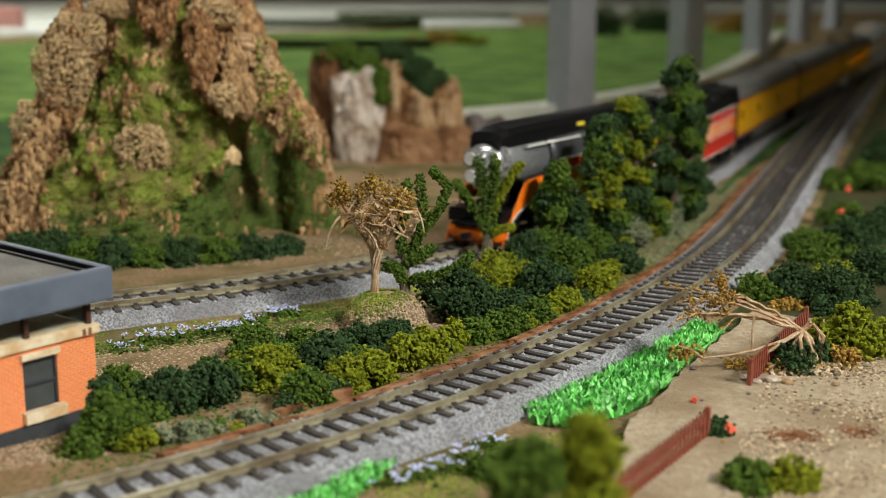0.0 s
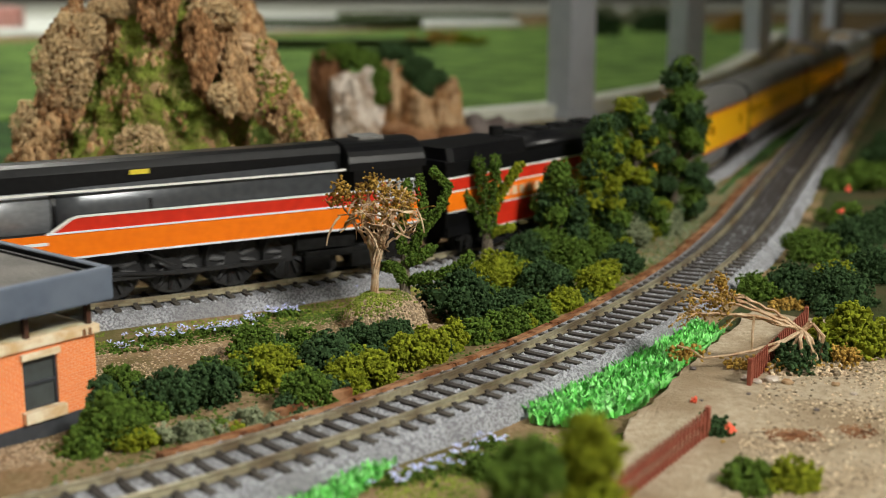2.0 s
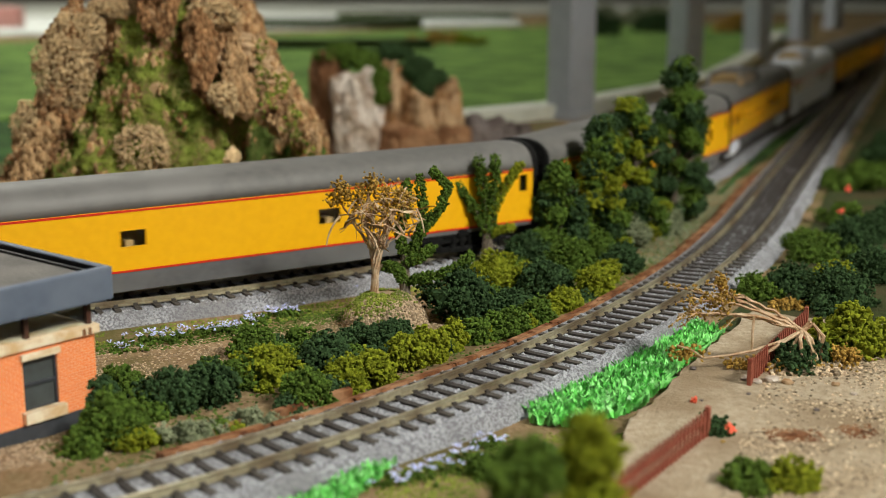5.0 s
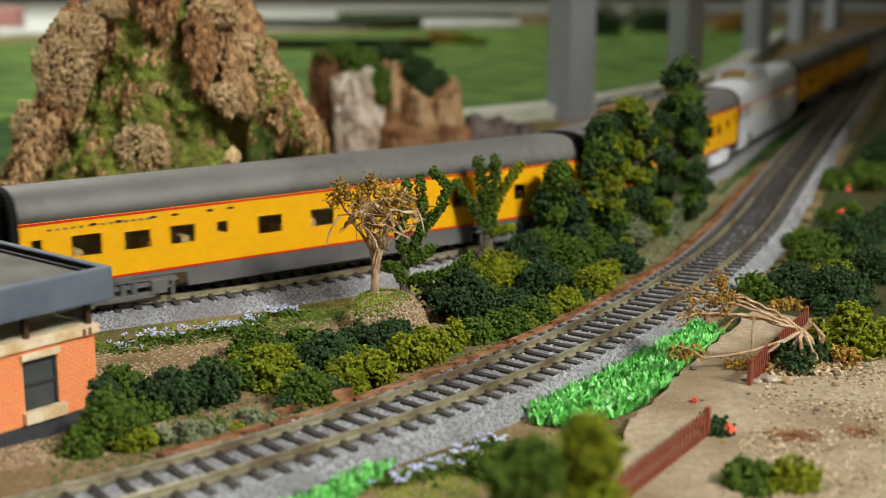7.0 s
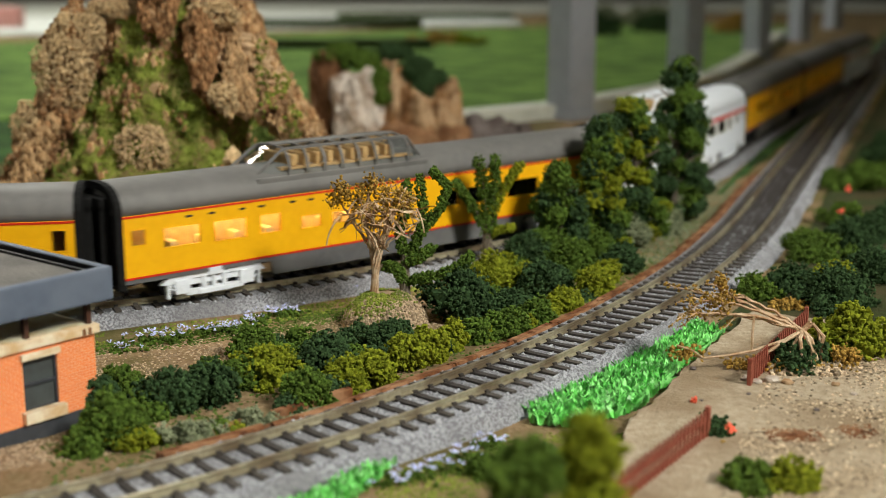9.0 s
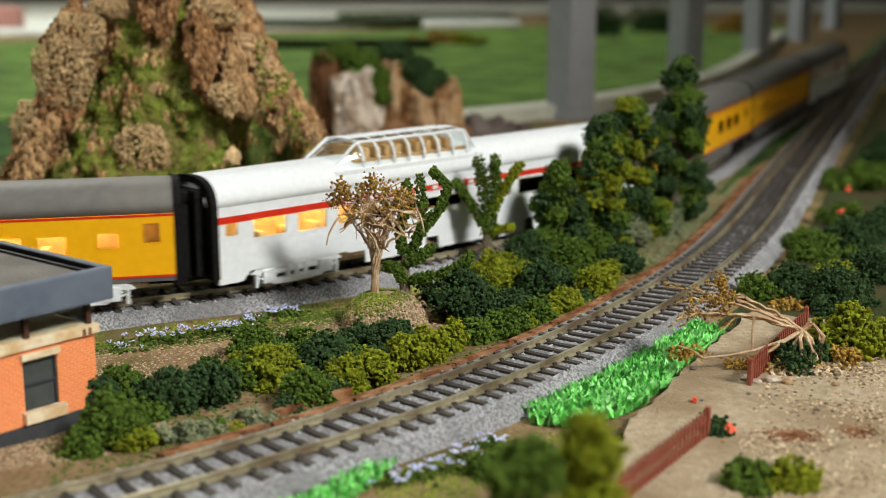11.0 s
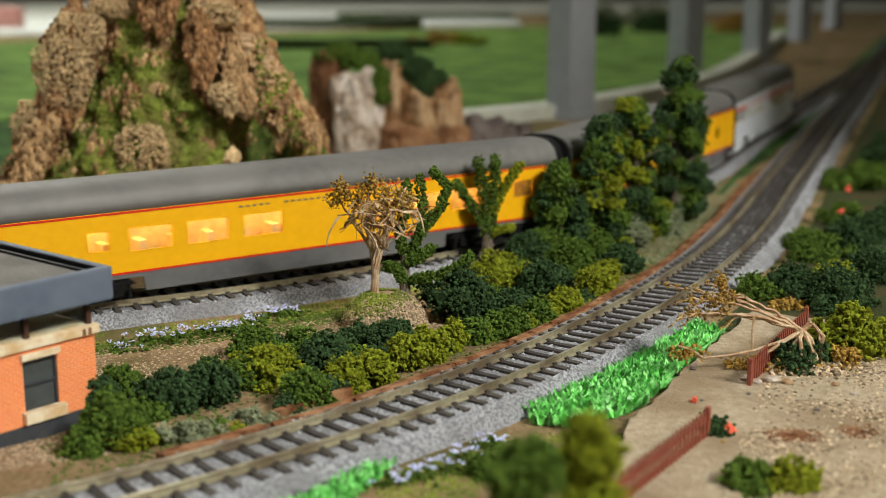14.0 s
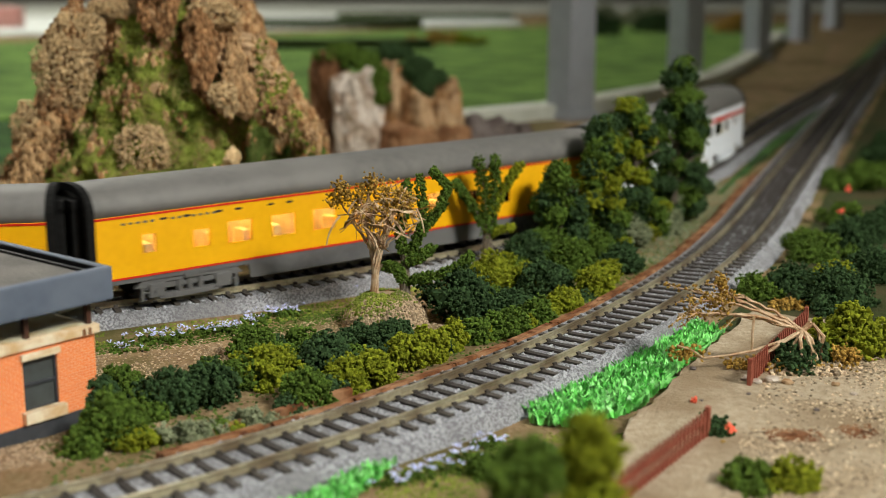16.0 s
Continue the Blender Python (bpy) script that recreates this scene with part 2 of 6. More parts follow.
def at(track, s, off=0.0, z=0.0):
    g, X, Y, h = track
    a = float(np.interp(s, g, h))
    return Vector((float(np.interp(s, g, X)) - math.sin(a) * off, float(np.interp(s, g, Y)) + math.cos(a) * off, z))


def heading(track, s):
    return float(np.interp(s, track[0], track[3]))


TIE_Z = 0.009
RAIL_Z = 0.0113


# ---------------------------------------------------------------- hall and lights
def build_hall():
    fl = obj("floor", bx(-6, 6, -2.3, 9, -1.05, -1.0), M["carpet"])
    tagged(fl, "dark grey hall floor below the layout table", "floor", kind="structure")
    ce = obj("ceiling", bx(-6, 6, -2.3, 9, 1.9, 1.95), M["plaster"])
    tagged(ce, "plain pale hall ceiling", "ceiling", kind="structure")
    for n, a in (("wall_north", (-6.1, 6.1, 9, 9.1)), ("wall_south", (-6.1, 6.1, -2.4, -2.3)), ("wall_west", (-6.1, -6, -2.3, 9)), ("wall_east", (6, 6.1, -2.3, 9))):
        w = obj(n, bx(*a, -1.05, 1.95), M["plaster"])
        tagged(w, "plain pale painted hall wall", "wall", kind="structure")


def build_ceiling_light(x, y, watts):
    t = thing("ceiling_light", "white square ceiling light panel, switched on", "ceiling light", "ceiling lights")
    t.location = (x, y, 1.9)
    part("frame", bx(-0.49, 0.49, -0.29, 0.29, -0.03, 0.0), M["white"], t)
    part("diffuser", bx(-0.45, 0.45, -0.25, 0.25, -0.034, -0.0305), M["panel"], t)
    area_lamp("panel_light", (x, y, 1.86), (x, y, 0), 0.9, 0.5, watts, (1.0, 0.95, 0.87))


# One strong panel behind and to the side of the camera, weaker ones further off.
build_hall()
for lx, ly, watts in ((1.75, -1.05, 160), (-0.9, 0.2, 8), (-1.3, 3.1, 50)):
    build_ceiling_light(lx, ly, watts)


# ---------------------------------------------------------------- ground
def ground_height(x, y):
    n = noise.noise(Vector((x * 30, y * 30, 0))) * 0.0012 + noise.noise(Vector((x * 9, y * 9, 3))) * 0.002
    return n


def build_ground():
    xs = np.concatenate([np.linspace(-4, -0.45, 12)[:-1], np.linspace(-0.45, 0.55, 130), np.linspace(0.55, 4, 12)[1:]])
    ys = np.concatenate([np.linspace(-0.4, 0.2, 6)[:-1], np.linspace(0.2, 1.3, 140), np.linspace(1.3, 6.5, 16)[1:]])
    verts = [(float(x), float(y), (ground_height(x, y) if 0.2 < y < 1.3 and -0.45 < x < 0.55 else 0.0) + 0.003) for y in ys for x in xs]
    nx = len(xs)
    faces = [(j * nx + i, j * nx + i + 1, (j + 1) * nx + i + 1, (j + 1) * nx + i) for j in range(len(ys) - 1) for i in range(nx - 1)]
    me = bpy.data.meshes.new("ground")
    me.from_pydata(verts, [], faces)
    me.materials.append(M["dirt"])
    me.polygons.foreach_set("use_smooth", [True] * len(me.polygons))
    tagged(new("ground", me), "brown earth groundwork of a model railway table, with patches of moss", "ground", kind="structure")
    tb = obj("table", bx(-4, 4, -0.4, 6.5, -0.06, -0.012), M["edging"])
    tagged(tb, "long wooden layout table under the groundwork", "table", kind="structure")


build_ground()


def sheet(name, outline, z, thick, material, label, category, step=0.0):
    bm = bmesh.new()
    a = [bm.verts.new((x, y, z)) for x, y in outline]
    b = [bm.verts.new((x, y, z - thick)) for x, y in outline]
    bm.faces.new(a)
    bm.faces.new(b[::-1])
    n = len(outline)
    for i in range(n):
        bm.faces.new((a[i], b[i], b[(i + 1) % n], a[(i + 1) % n]))
    return tagged(obj(name, bm, material), label, category, kind="structure")


def rough_outline(pts, amp=0.002, step=0.006, seed=1):
    out = []
    for (x0, y0), (x1, y1) in zip(pts, pts[1:] + pts[:1]):
        n = max(1, int(math.hypot(x1 - x0, y1 - y0) / step))
        for i in range(n):
            x, y = x0 + (x1 - x0) * i / n, y0 + (y1 - y0) * i / n
            out.append((x + noise.noise(Vector((x * 150, y * 150, seed))) * amp, y + noise.noise(Vector((x * 150, y * 150, seed + 9))) * amp))
    return out


# ---------------------------------------------------------------- tracks
def sweep(track, s0, s1, step, profile):
    rings = []
    for s in np.arange(s0, s1 + step / 2, step):
        rings.append([at(track, s, o, z) for o, z in profile])
    bm = bmesh.new()
    loft(bm, rings)
    return bm


def build_track(track, s0, s1, near0, near1, label, seed):
    t = thing("railway_track", label, "railway track")
    part("roadbed", sweep(track, s0, s1, 0.012, [(-0.0225, 0.0005), (-0.0178, 0.0074), (-0.016, 0.0082), (0.016, 0.0082), (0.0178, 0.0074), (0.0225, 0.0005)]), M["ballast"], t, "pale grey granular ballast bed")
    for o in (0.00825, -0.00825):
        prof = [(o - 0.0012, TIE_Z), (o - 0.0012, TIE_Z + 0.0004), (o - 0.0004, TIE_Z + 0.0008), (o - 0.0004, RAIL_Z - 0.0007), (o - 0.0006, RAIL_Z - 0.0005), (o - 0.00055, RAIL_Z),
                (o + 0.00055, RAIL_Z), (o + 0.0006, RAIL_Z - 0.0005), (o + 0.0004, RAIL_Z - 0.0007), (o + 0.0004, TIE_Z + 0.0008), (o + 0.0012, TIE_Z + 0.0004), (o + 0.0012, TIE_Z)]
        part("rail", sweep(track, s0, s1, 0.006, prof), M["rail"], t, "worn nickel rail with rusty web")
    bm = bmesh.new()
    box(bm, -0.0012, 0.0012, -0.0150, 0.0150, 0.0074, TIE_Z)
    for o in (0.00825, -0.00825):
        for k in (-1, 1):
            box(bm, -0.0008, 0.0008, o + k * 0.0013 - 0.0005, o + k * 0.0013 + 0.0005, TIE_Z, TIE_Z + 0.0009)
    tie = part("tie", bm, M["tie"], t)
    me = tie.data
    rng = random.Random(seed)
    first = True
    far_v, far_f = [], []
    base = [v.co.copy() for v in me.vertices]
    polys = [tuple(p.vertices) for p in me.polygons]
    for s in np.arange(s0, s1, 0.00735):
        p = at(track, s)
        m = Matrix.Translation(p) @ Matrix.Rotation(heading(track, s) + rng.uniform(-0.03, 0.03), 4, "Z")
        if near0 <= s < near1:
            ob = tie if first else new("tie", me)
            first = False
            ob.parent = t
            ob.matrix_local = m
        else:
            k = len(far_v)
            far_v += [m @ v for v in base]
            far_f += [tuple(i + k for i in f) for f in polys]
    fm = bpy.data.meshes.new("tie_run")
    fm.from_pydata([v[:] for v in far_v], [], far_f)
    fm.materials.append(M["tie"])
    tagged(new("tie_run", fm), kind="stuff").parent = t
    # loose ballast grains
    r = np.random.default_rng(seed)
    n = 9000
    ss = near0 + (near1 - near0) * r.uniform(0, 1, n) ** 1.5
    oo = np.where(r.uniform(size=n) < 0.55, -r.uniform(0.0125, 0.0245, n), r.uniform(-0.0125, 0.023, n))
    pts, sz = [], []
    for s, o in zip(ss, oo):
        a = abs(o)
        z = 0.0082 if a < 0.016 else 0.0082 - (a - 0.016) * 1.25
        pts.append(at(track, s, o, z)[:])
        sz.append(r.uniform(0.0003, 0.0007))
    tagged(flecks("ballast_gravel", pts, sz, M["stone"], t, seed), kind="stuff")
    return t


build_track(NEAR, -0.45, 3.6, -0.25, 1.1, "curved railway track on grey ballast with dark ties", 5)
build_track(FAR, -2.4, 4.4, -0.32, 1.1, "curved main railway track on grey ballast beside the hill", 6)


# ---------------------------------------------------------------- the train
SPEED = 0.1223
WHEELS = []          # (wheel, radius) keyed to roll


def wheelset(parent, x, r, z=RAIL_Z, name="wheelset", material=None, spokes=0):
    bm = bmesh.new()
    for k in (-1, 1):
        cyl(bm, (0, k * 0.0072, 0), (0, k * 0.0092, 0), r, seg=20)
        cyl(bm, (0, k * 0.0066, 0), (0, k * 0.0073, 0), r * 1.1, seg=20)
        cyl(bm, (0, k * 0.0092, 0), (0, k * 0.0099, 0), r * 0.35, seg=10)
        for i in range(spokes):
            a = 2 * math.pi * i / spokes
            cyl(bm, (0.35 * r * math.cos(a), k * 0.0094, 0.35 * r * math.sin(a)), (0.85 * r * math.cos(a), k * 0.0094, 0.85 * r * math.sin(a)), r * 0.09, seg=5)
    cyl(bm, (0, -0.0066, 0), (0, 0.0066, 0), 0.0011, seg=8)
    ob = obj(name, bm, material or M["steel"], parent)
    ob.location = (x, 0, z + r)
    WHEELS.append((ob, r, x, z + r))
    return ob


def bogie(parent, x, material):
    """Four-wheel passenger bogie with shaped side frames."""
    for k in (-1, 1):
        y0, y1 = (k * 0.0132, k * 0.0152) if k > 0 else (k * 0.0152, k * 0.0132)
        bm = bmesh.new()
        z = RAIL_Z
        prism(bm, [(x - 0.0235, z + 0.0068), (x - 0.0205, z + 0.0094), (x - 0.008, z + 0.0106), (x + 0.008, z + 0.0106), (x + 0.0205, z + 0.0094), (x + 0.0235, z + 0.0068),
                   (x + 0.0185, z + 0.0066), (x + 0.0095, z + 0.0078), (x - 0.0095, z + 0.0078), (x - 0.0185, z + 0.0066)], y0, y1)
        prism(bm, [(x - 0.0205, z + 0.0050), (x - 0.0120, z + 0.0012), (x + 0.0120, z + 0.0012), (x + 0.0205, z + 0.0050), (x + 0.0110, z + 0.0034), (x - 0.0110, z + 0.0034)], y0, y1)
        for d in (-0.0145, 0.0145):
            box(bm, x + d - 0.0034, x + d + 0.0034, y0 - 0.0006, y1 + 0.0006, z + 0.0022, z + 0.0080, 0.0006)
        part("bogie_frame", bm, material, parent)
        bm = bmesh.new()
        for d in (-0.0045, 0.0, 0.0045):
            cyl(bm, (x + d, (y0 + y1) / 2, z + 0.0028), (x + d, (y0 + y1) / 2, z + 0.0082), 0.0014, seg=10)
        for d in (-0.0145, 0.0145):
            cyl(bm, (x + d, y0 - 0.0009, z + 0.005), (x + d, y1 + 0.0009, z + 0.005), 0.0013, seg=10)
        part("spring_set", bm, material, parent)
        ym = (y0 + y1) / 2
        part("frame_web", bx(x - 0.0190, x + 0.0190, ym - 0.0003, ym + 0.0003, z + 0.0052, z + 0.0074, 0.0002), material, parent)
        part("spring_plank", bx(x - 0.0075, x + 0.0075, y0 - 0.0004, y1 + 0.0004, z + 0.0010, z + 0.0030, 0.0003), material, parent)
        part("bolster_end", bx(x - 0.0030, x + 0.0030, y0 - 0.0009, y1 + 0.0009, z + 0.0080, z + 0.0112, 0.0005), material, parent)
        for d in (-0.0205, 0.0205):
            part("brake_hanger", bx(x + d - 0.0007, x + d + 0.0007, y0, y1, z + 0.0010, z + 0.0070, 0.0003), material, parent)
    bm = bmesh.new()
    box(bm, x - 0.004, x + 0.004, -0.0131, 0.0131, RAIL_Z + 0.004, RAIL_Z + 0.009)
    part("bolster", bm, M["matte"], parent)
    for d in (-0.0145, 0.0145):
        wheelset(parent, x + d, 0.0053)


HALF_W = 0.0158
CAR_L = 0.2755


def roof_profile(z0=0.0468, top=0.0585, w=HALF_W, n=14):
    return [(w * math.copysign(abs(math.cos(a)) ** 0.75, math.cos(a)), z0 + (top - z0) * math.sin(a) ** 0.85) for a in [math.pi * i / n for i in range(n + 1)]]


def bars(parent, x0, x1, z0, z1, y, widths, material, name="lettering_bar", gap=0.0006, slope=0.0):
    """Plain bars in place of lettering."""
    x = x0
    for w in widths:
        if w > 0:
            part(name, bx(x, x + w, y - 0.00015, y + 0.0001, z0, z1), material, parent)
        x += abs(w) + gap


def side_coach(name, label, body, roof_mat, windows, bogie_mat, lit, dome=None, stripes=True, white=False):
    """A streamlined passenger car; x runs towards its rear, and windows are (centre, width, low, high)."""
    c = thing(name, label, "passenger car", "cars of the passenger train")
    L = CAR_L / 2
    lo, hi = 0.0228, 0.0470
    end = L
    for k in (-1, 1):
        y0, y1 = sorted((k * HALF_W, k * (HALF_W - 0.0008)))
        bm = bmesh.new()
        wall_openings(bm, -L + 0.001, end, lo, hi, y0, y1, [(x - w / 2, x + w / 2, za, zb) for x, w, za, zb in windows])
        part("side_wall", bm, body, c)
        bm = bmesh.new()
        if white:
            prism(bm, [(-L + 0.001, lo), (-L + 0.001, 0.0165), (-L + 0.012, 0.0165), (-L + 0.016, 0.0203), (-L + 0.066, 0.0203), (-L + 0.067, 0.0195), (-0.062, 0.0195), (-0.0615, 0.0140), (-0.026, 0.0140), (-0.0255, 0.0195), (-0.018, 0.0195), (-0.0175, 0.0140), (0.018, 0.0140), (0.0185, 0.0195), (0.0222, 0.0195), (0.0227, 0.0130), (0.0400, 0.0130), (0.0405, 0.0195), (0.0462, 0.0195), (0.0467, 0.0130), (0.0605, 0.0130), (0.061, 0.0195), (end - 0.067, 0.0195), (end - 0.066, 0.0203), (end - 0.016, 0.0203), (end - 0.012, 0.0165), (end, 0.0165), (end, lo)], y0, y1)
        else:
            prism(bm, [(-L + 0.001, lo), (-L + 0.001, 0.0208), (-L + 0.066, 0.0208), (-L + 0.067, 0.0150), (end - 0.067, 0.0150), (end - 0.066, 0.0208), (end, 0.0208), (end, lo)], y0, y1)
        part("skirt", bm, body if white else M["grey"], c, "" if white else "dark grey lower skirt")
        if stripes:
            for z in ((0.0225, 0.0233), (0.0460, 0.0468)):
                part("stripe", bx(-L + 0.001, end, y0 - 0.0002, y1 + 0.0002, *z), M["red"], c, "thin red stripe")
        if white:
            part("stripe", bx(-L + 0.001, end, y0 - 0.0002, y1 + 0.0002, 0.0405, 0.0432), M["red"], c, "red letter-board band")
            for i in range(9):
                z = 0.0212 + i * 0.00105
                part("flute", bx(-L + 0.030, end - 0.030, y0 - 0.0002, y1 + 0.0002, z, z + 0.0006), body, c)
        for x, w, za, zb in windows:
            p = part("window", bx(x - w / 2, x + w / 2, (y0 + y1) / 2 - 0.0001, (y0 + y1) / 2 + 0.0001, za, zb), M["pane"], c, "clear window pane")
            p.visible_shadow = False
            bm = bmesh.new()
            t = 0.0005
            for a in ((x - w / 2 - t, x - w / 2, za - t, zb + t), (x + w / 2, x + w / 2 + t, za - t, zb + t), (x - w / 2, x + w / 2, za - t, za), (x - w / 2, x + w / 2, zb, zb + t)):
                box(bm, a[0], a[1], y0 - 0.00015, y1 + 0.00015, a[2], a[3])
            part("window_frame", bm, M["white"] if white else body, c)
    prof = roof_profile()
    bm = bmesh.new()
    segs = [(-L, 0.94), (-L + 0.002, 0.985), (-L + 0.006, 1.0), (end - 0.006, 1.0), (end - 0.002, 0.985), (end, 0.94)]
    loft(bm, [[(x, y * k, 0.0468 + (z - 0.0468) * k) for y, z in prof] for x, k in segs])
    part("roof", bm, roof_mat, c, smooth=True)
    # floor, ends, inside
    part("underframe", bx(-L + 0.004, end - 0.002, -0.0125, 0.0125, 0.0198, 0.0215), M["matte"], c)
    part("carpet", bx(-L + 0.004, end - 0.004, -0.0148, 0.0148, 0.0225, 0.0236), M["interior"], c)
    part("partition", bx(-L + 0.004, end - 0.004, -0.0004, 0.0004, 0.0236, 0.046), M["interior"], c, "tan inner partition")
    bm = bmesh.new()
    for i in range(16):
        x = -L + 0.022 + i * 0.0145
        for k in (-1, 1):
            box(bm, x, x + 0.0035, k * 0.0095 - 0.004, k * 0.0095 + 0.004, 0.0236, 0.0345, 0.0006)
            box(bm, x, x + 0.007, k * 0.0095 - 0.004, k * 0.0095 + 0.004, 0.0236, 0.0285, 0.0006)
    part("seats", bm, M["seat"], c)
    if lit:
        for k in (-1, 1):
            part("interior_lamp", bx(-L + 0.02, end - 0.02, k * 0.008 - 0.0018, k * 0.008 + 0.0018, 0.0452, 0.046), M["glow"], c, "warm light strip inside the car")
    for e, s in ((-L, 1), (end, -1)):
        x0, x1 = sorted((e + s * 0.0005, e + s * 0.0025))
        part("end_wall", bx(x0, x1, -0.0150, 0.0150, 0.0178, 0.0468), M["black"], c, "black car end")
        bm = bmesh.new()
        outer = [(HALF_W + 0.0003, 0.0190)] + [(y * 1.015, z + 0.0003) for y, z in roof_profile()] + [(-HALF_W - 0.0003, 0.0190)]
        inner = [(y * 0.80, 0.019 + (z - 0.019) * 0.93) for y, z in outer]
        xa, xb = e - s * 0.0016, e + s * 0.0013
        rings = [[(x, y, z) for y, z in o] for x, o in ((xb, inner), (xa, inner), (xa, outer), (xb, outer))]
        loft(bm, [[r[i] for r in rings] for i in range(len(outer))])
        part("end_arch", bm, M["matte"], c, "black arched car end frame", False)
        x0, x1 = sorted((e - s * 0.0042, e + s * 0.001))
        for a in ((-0.0088, -0.0058, 0.0195, 0.051), (0.0058, 0.0088, 0.0195, 0.051), (-0.0088, 0.0088, 0.048, 0.0535)):
            part("diaphragm", bx(x0, x1, *a, 0.0006), M["matte"], c, "black rubber gangway bellows")
        part("coupler", bx(*sorted((e - s * 0.0058, e + s * 0.012)), -0.0015, 0.0015, 0.0165, 0.0190), M["matte"], c)
    for i, (x, w) in enumerate(((-0.045, 0.022), (-0.012, 0.03), (0.03, 0.018), (0.052, 0.014))):
        part("underfloor_box", bx(x, x + w, -0.0128, 0.0128, 0.0150 - 0.001 * (i % 2), 0.0200, 0.0008), M["matte"] if not white else M["steel"], c)
    bogie(c, -L + 0.040, bogie_mat)
    bogie(c, end - 0.040, bogie_mat)
    if dome:
        a, b = dome
        n = 14
        fm = M["silver"] if white else M["roofgrey"]

        def ring(x, k, kz=1.0):
            out = []
            for i in range(n + 1):
                t = math.pi * i / n
                out.append((x, math.copysign(abs(math.cos(t)) ** 0.55, math.cos(t)) * 0.0136 * k, 0.0540 + math.sin(t) ** 0.75 * 0.0120 * kz))
            return out
        bm = bmesh.new()
        loft(bm, [ring(a - 0.014, 0.80, 0.15), ring(a, 0.96, 0.92), ring(a + 0.004, 1.0), ring(b - 0.004, 1.0), ring(b, 0.96, 0.92), ring(b + 0.008, 0.80, 0.15)], close=False)
        g = part("dome_glass", bm, M["pane"], c, "clear rounded dome glazing")
        g.visible_shadow = False
        m = 7
        for i in range(m + 1):
            x = a + 0.001 + (b - a - 0.002) * i / m
            bm = bmesh.new()
            loft(bm, [[(x - 0.0006, y * 1.012, z + 0.0002), (x + 0.0006, y * 1.012, z + 0.0002), (x + 0.0006, y * 0.975, z - 0.0004), (x - 0.0006, y * 0.975, z - 0.0004)] for _, y, z in ring(x, 1.0)])
            part("dome_rib", bm, fm, c)
        for k in (-1, 1):
            part("dome_bar", bx(a, b, *sorted((k * 0.0088, k * 0.0100)), 0.0646, 0.0656), fm, c)
            for foot, head_x in ((a - 0.0135, a), (b + 0.0075, b)):
                bm = bmesh.new()
                tube(bm, [(foot, k * 0.0108, 0.0556), (head_x, k * 0.0098, 0.0650)], 0.0007, 0.0007, 5)
                part("dome_corner_bar", bm, fm, c)
            part("dome_sill", bx(a - 0.015, b + 0.009, *sorted((k * 0.0120, k * 0.0146)), 0.0510, 0.0547, 0.0006), roof_mat, c)
        part("dome_crown", bx(a, b, -0.0022, 0.0022, 0.0657, 0.0664, 0.0003), fm, c)
        part("dome_floor", bx(a - 0.002, b + 0.002, -0.0115, 0.0115, 0.0566, 0.0576), M["interior"], c)
        for i in range(9):
            x = a + 0.004 + i * (b - a - 0.01) / 9
            part("dome_seat", bx(x, x + 0.0032, -0.0105, 0.0105, 0.0576, 0.0625, 0.0008), M["seat"], c)
    return c


def win_row(xs, w, lo, hi):
    return [(x, w, lo, hi) for x in xs]


FRONT = 1.0474
PITCH = 0.2798
TRAIN = []           # (thing, front at the start, length, bogie spread)


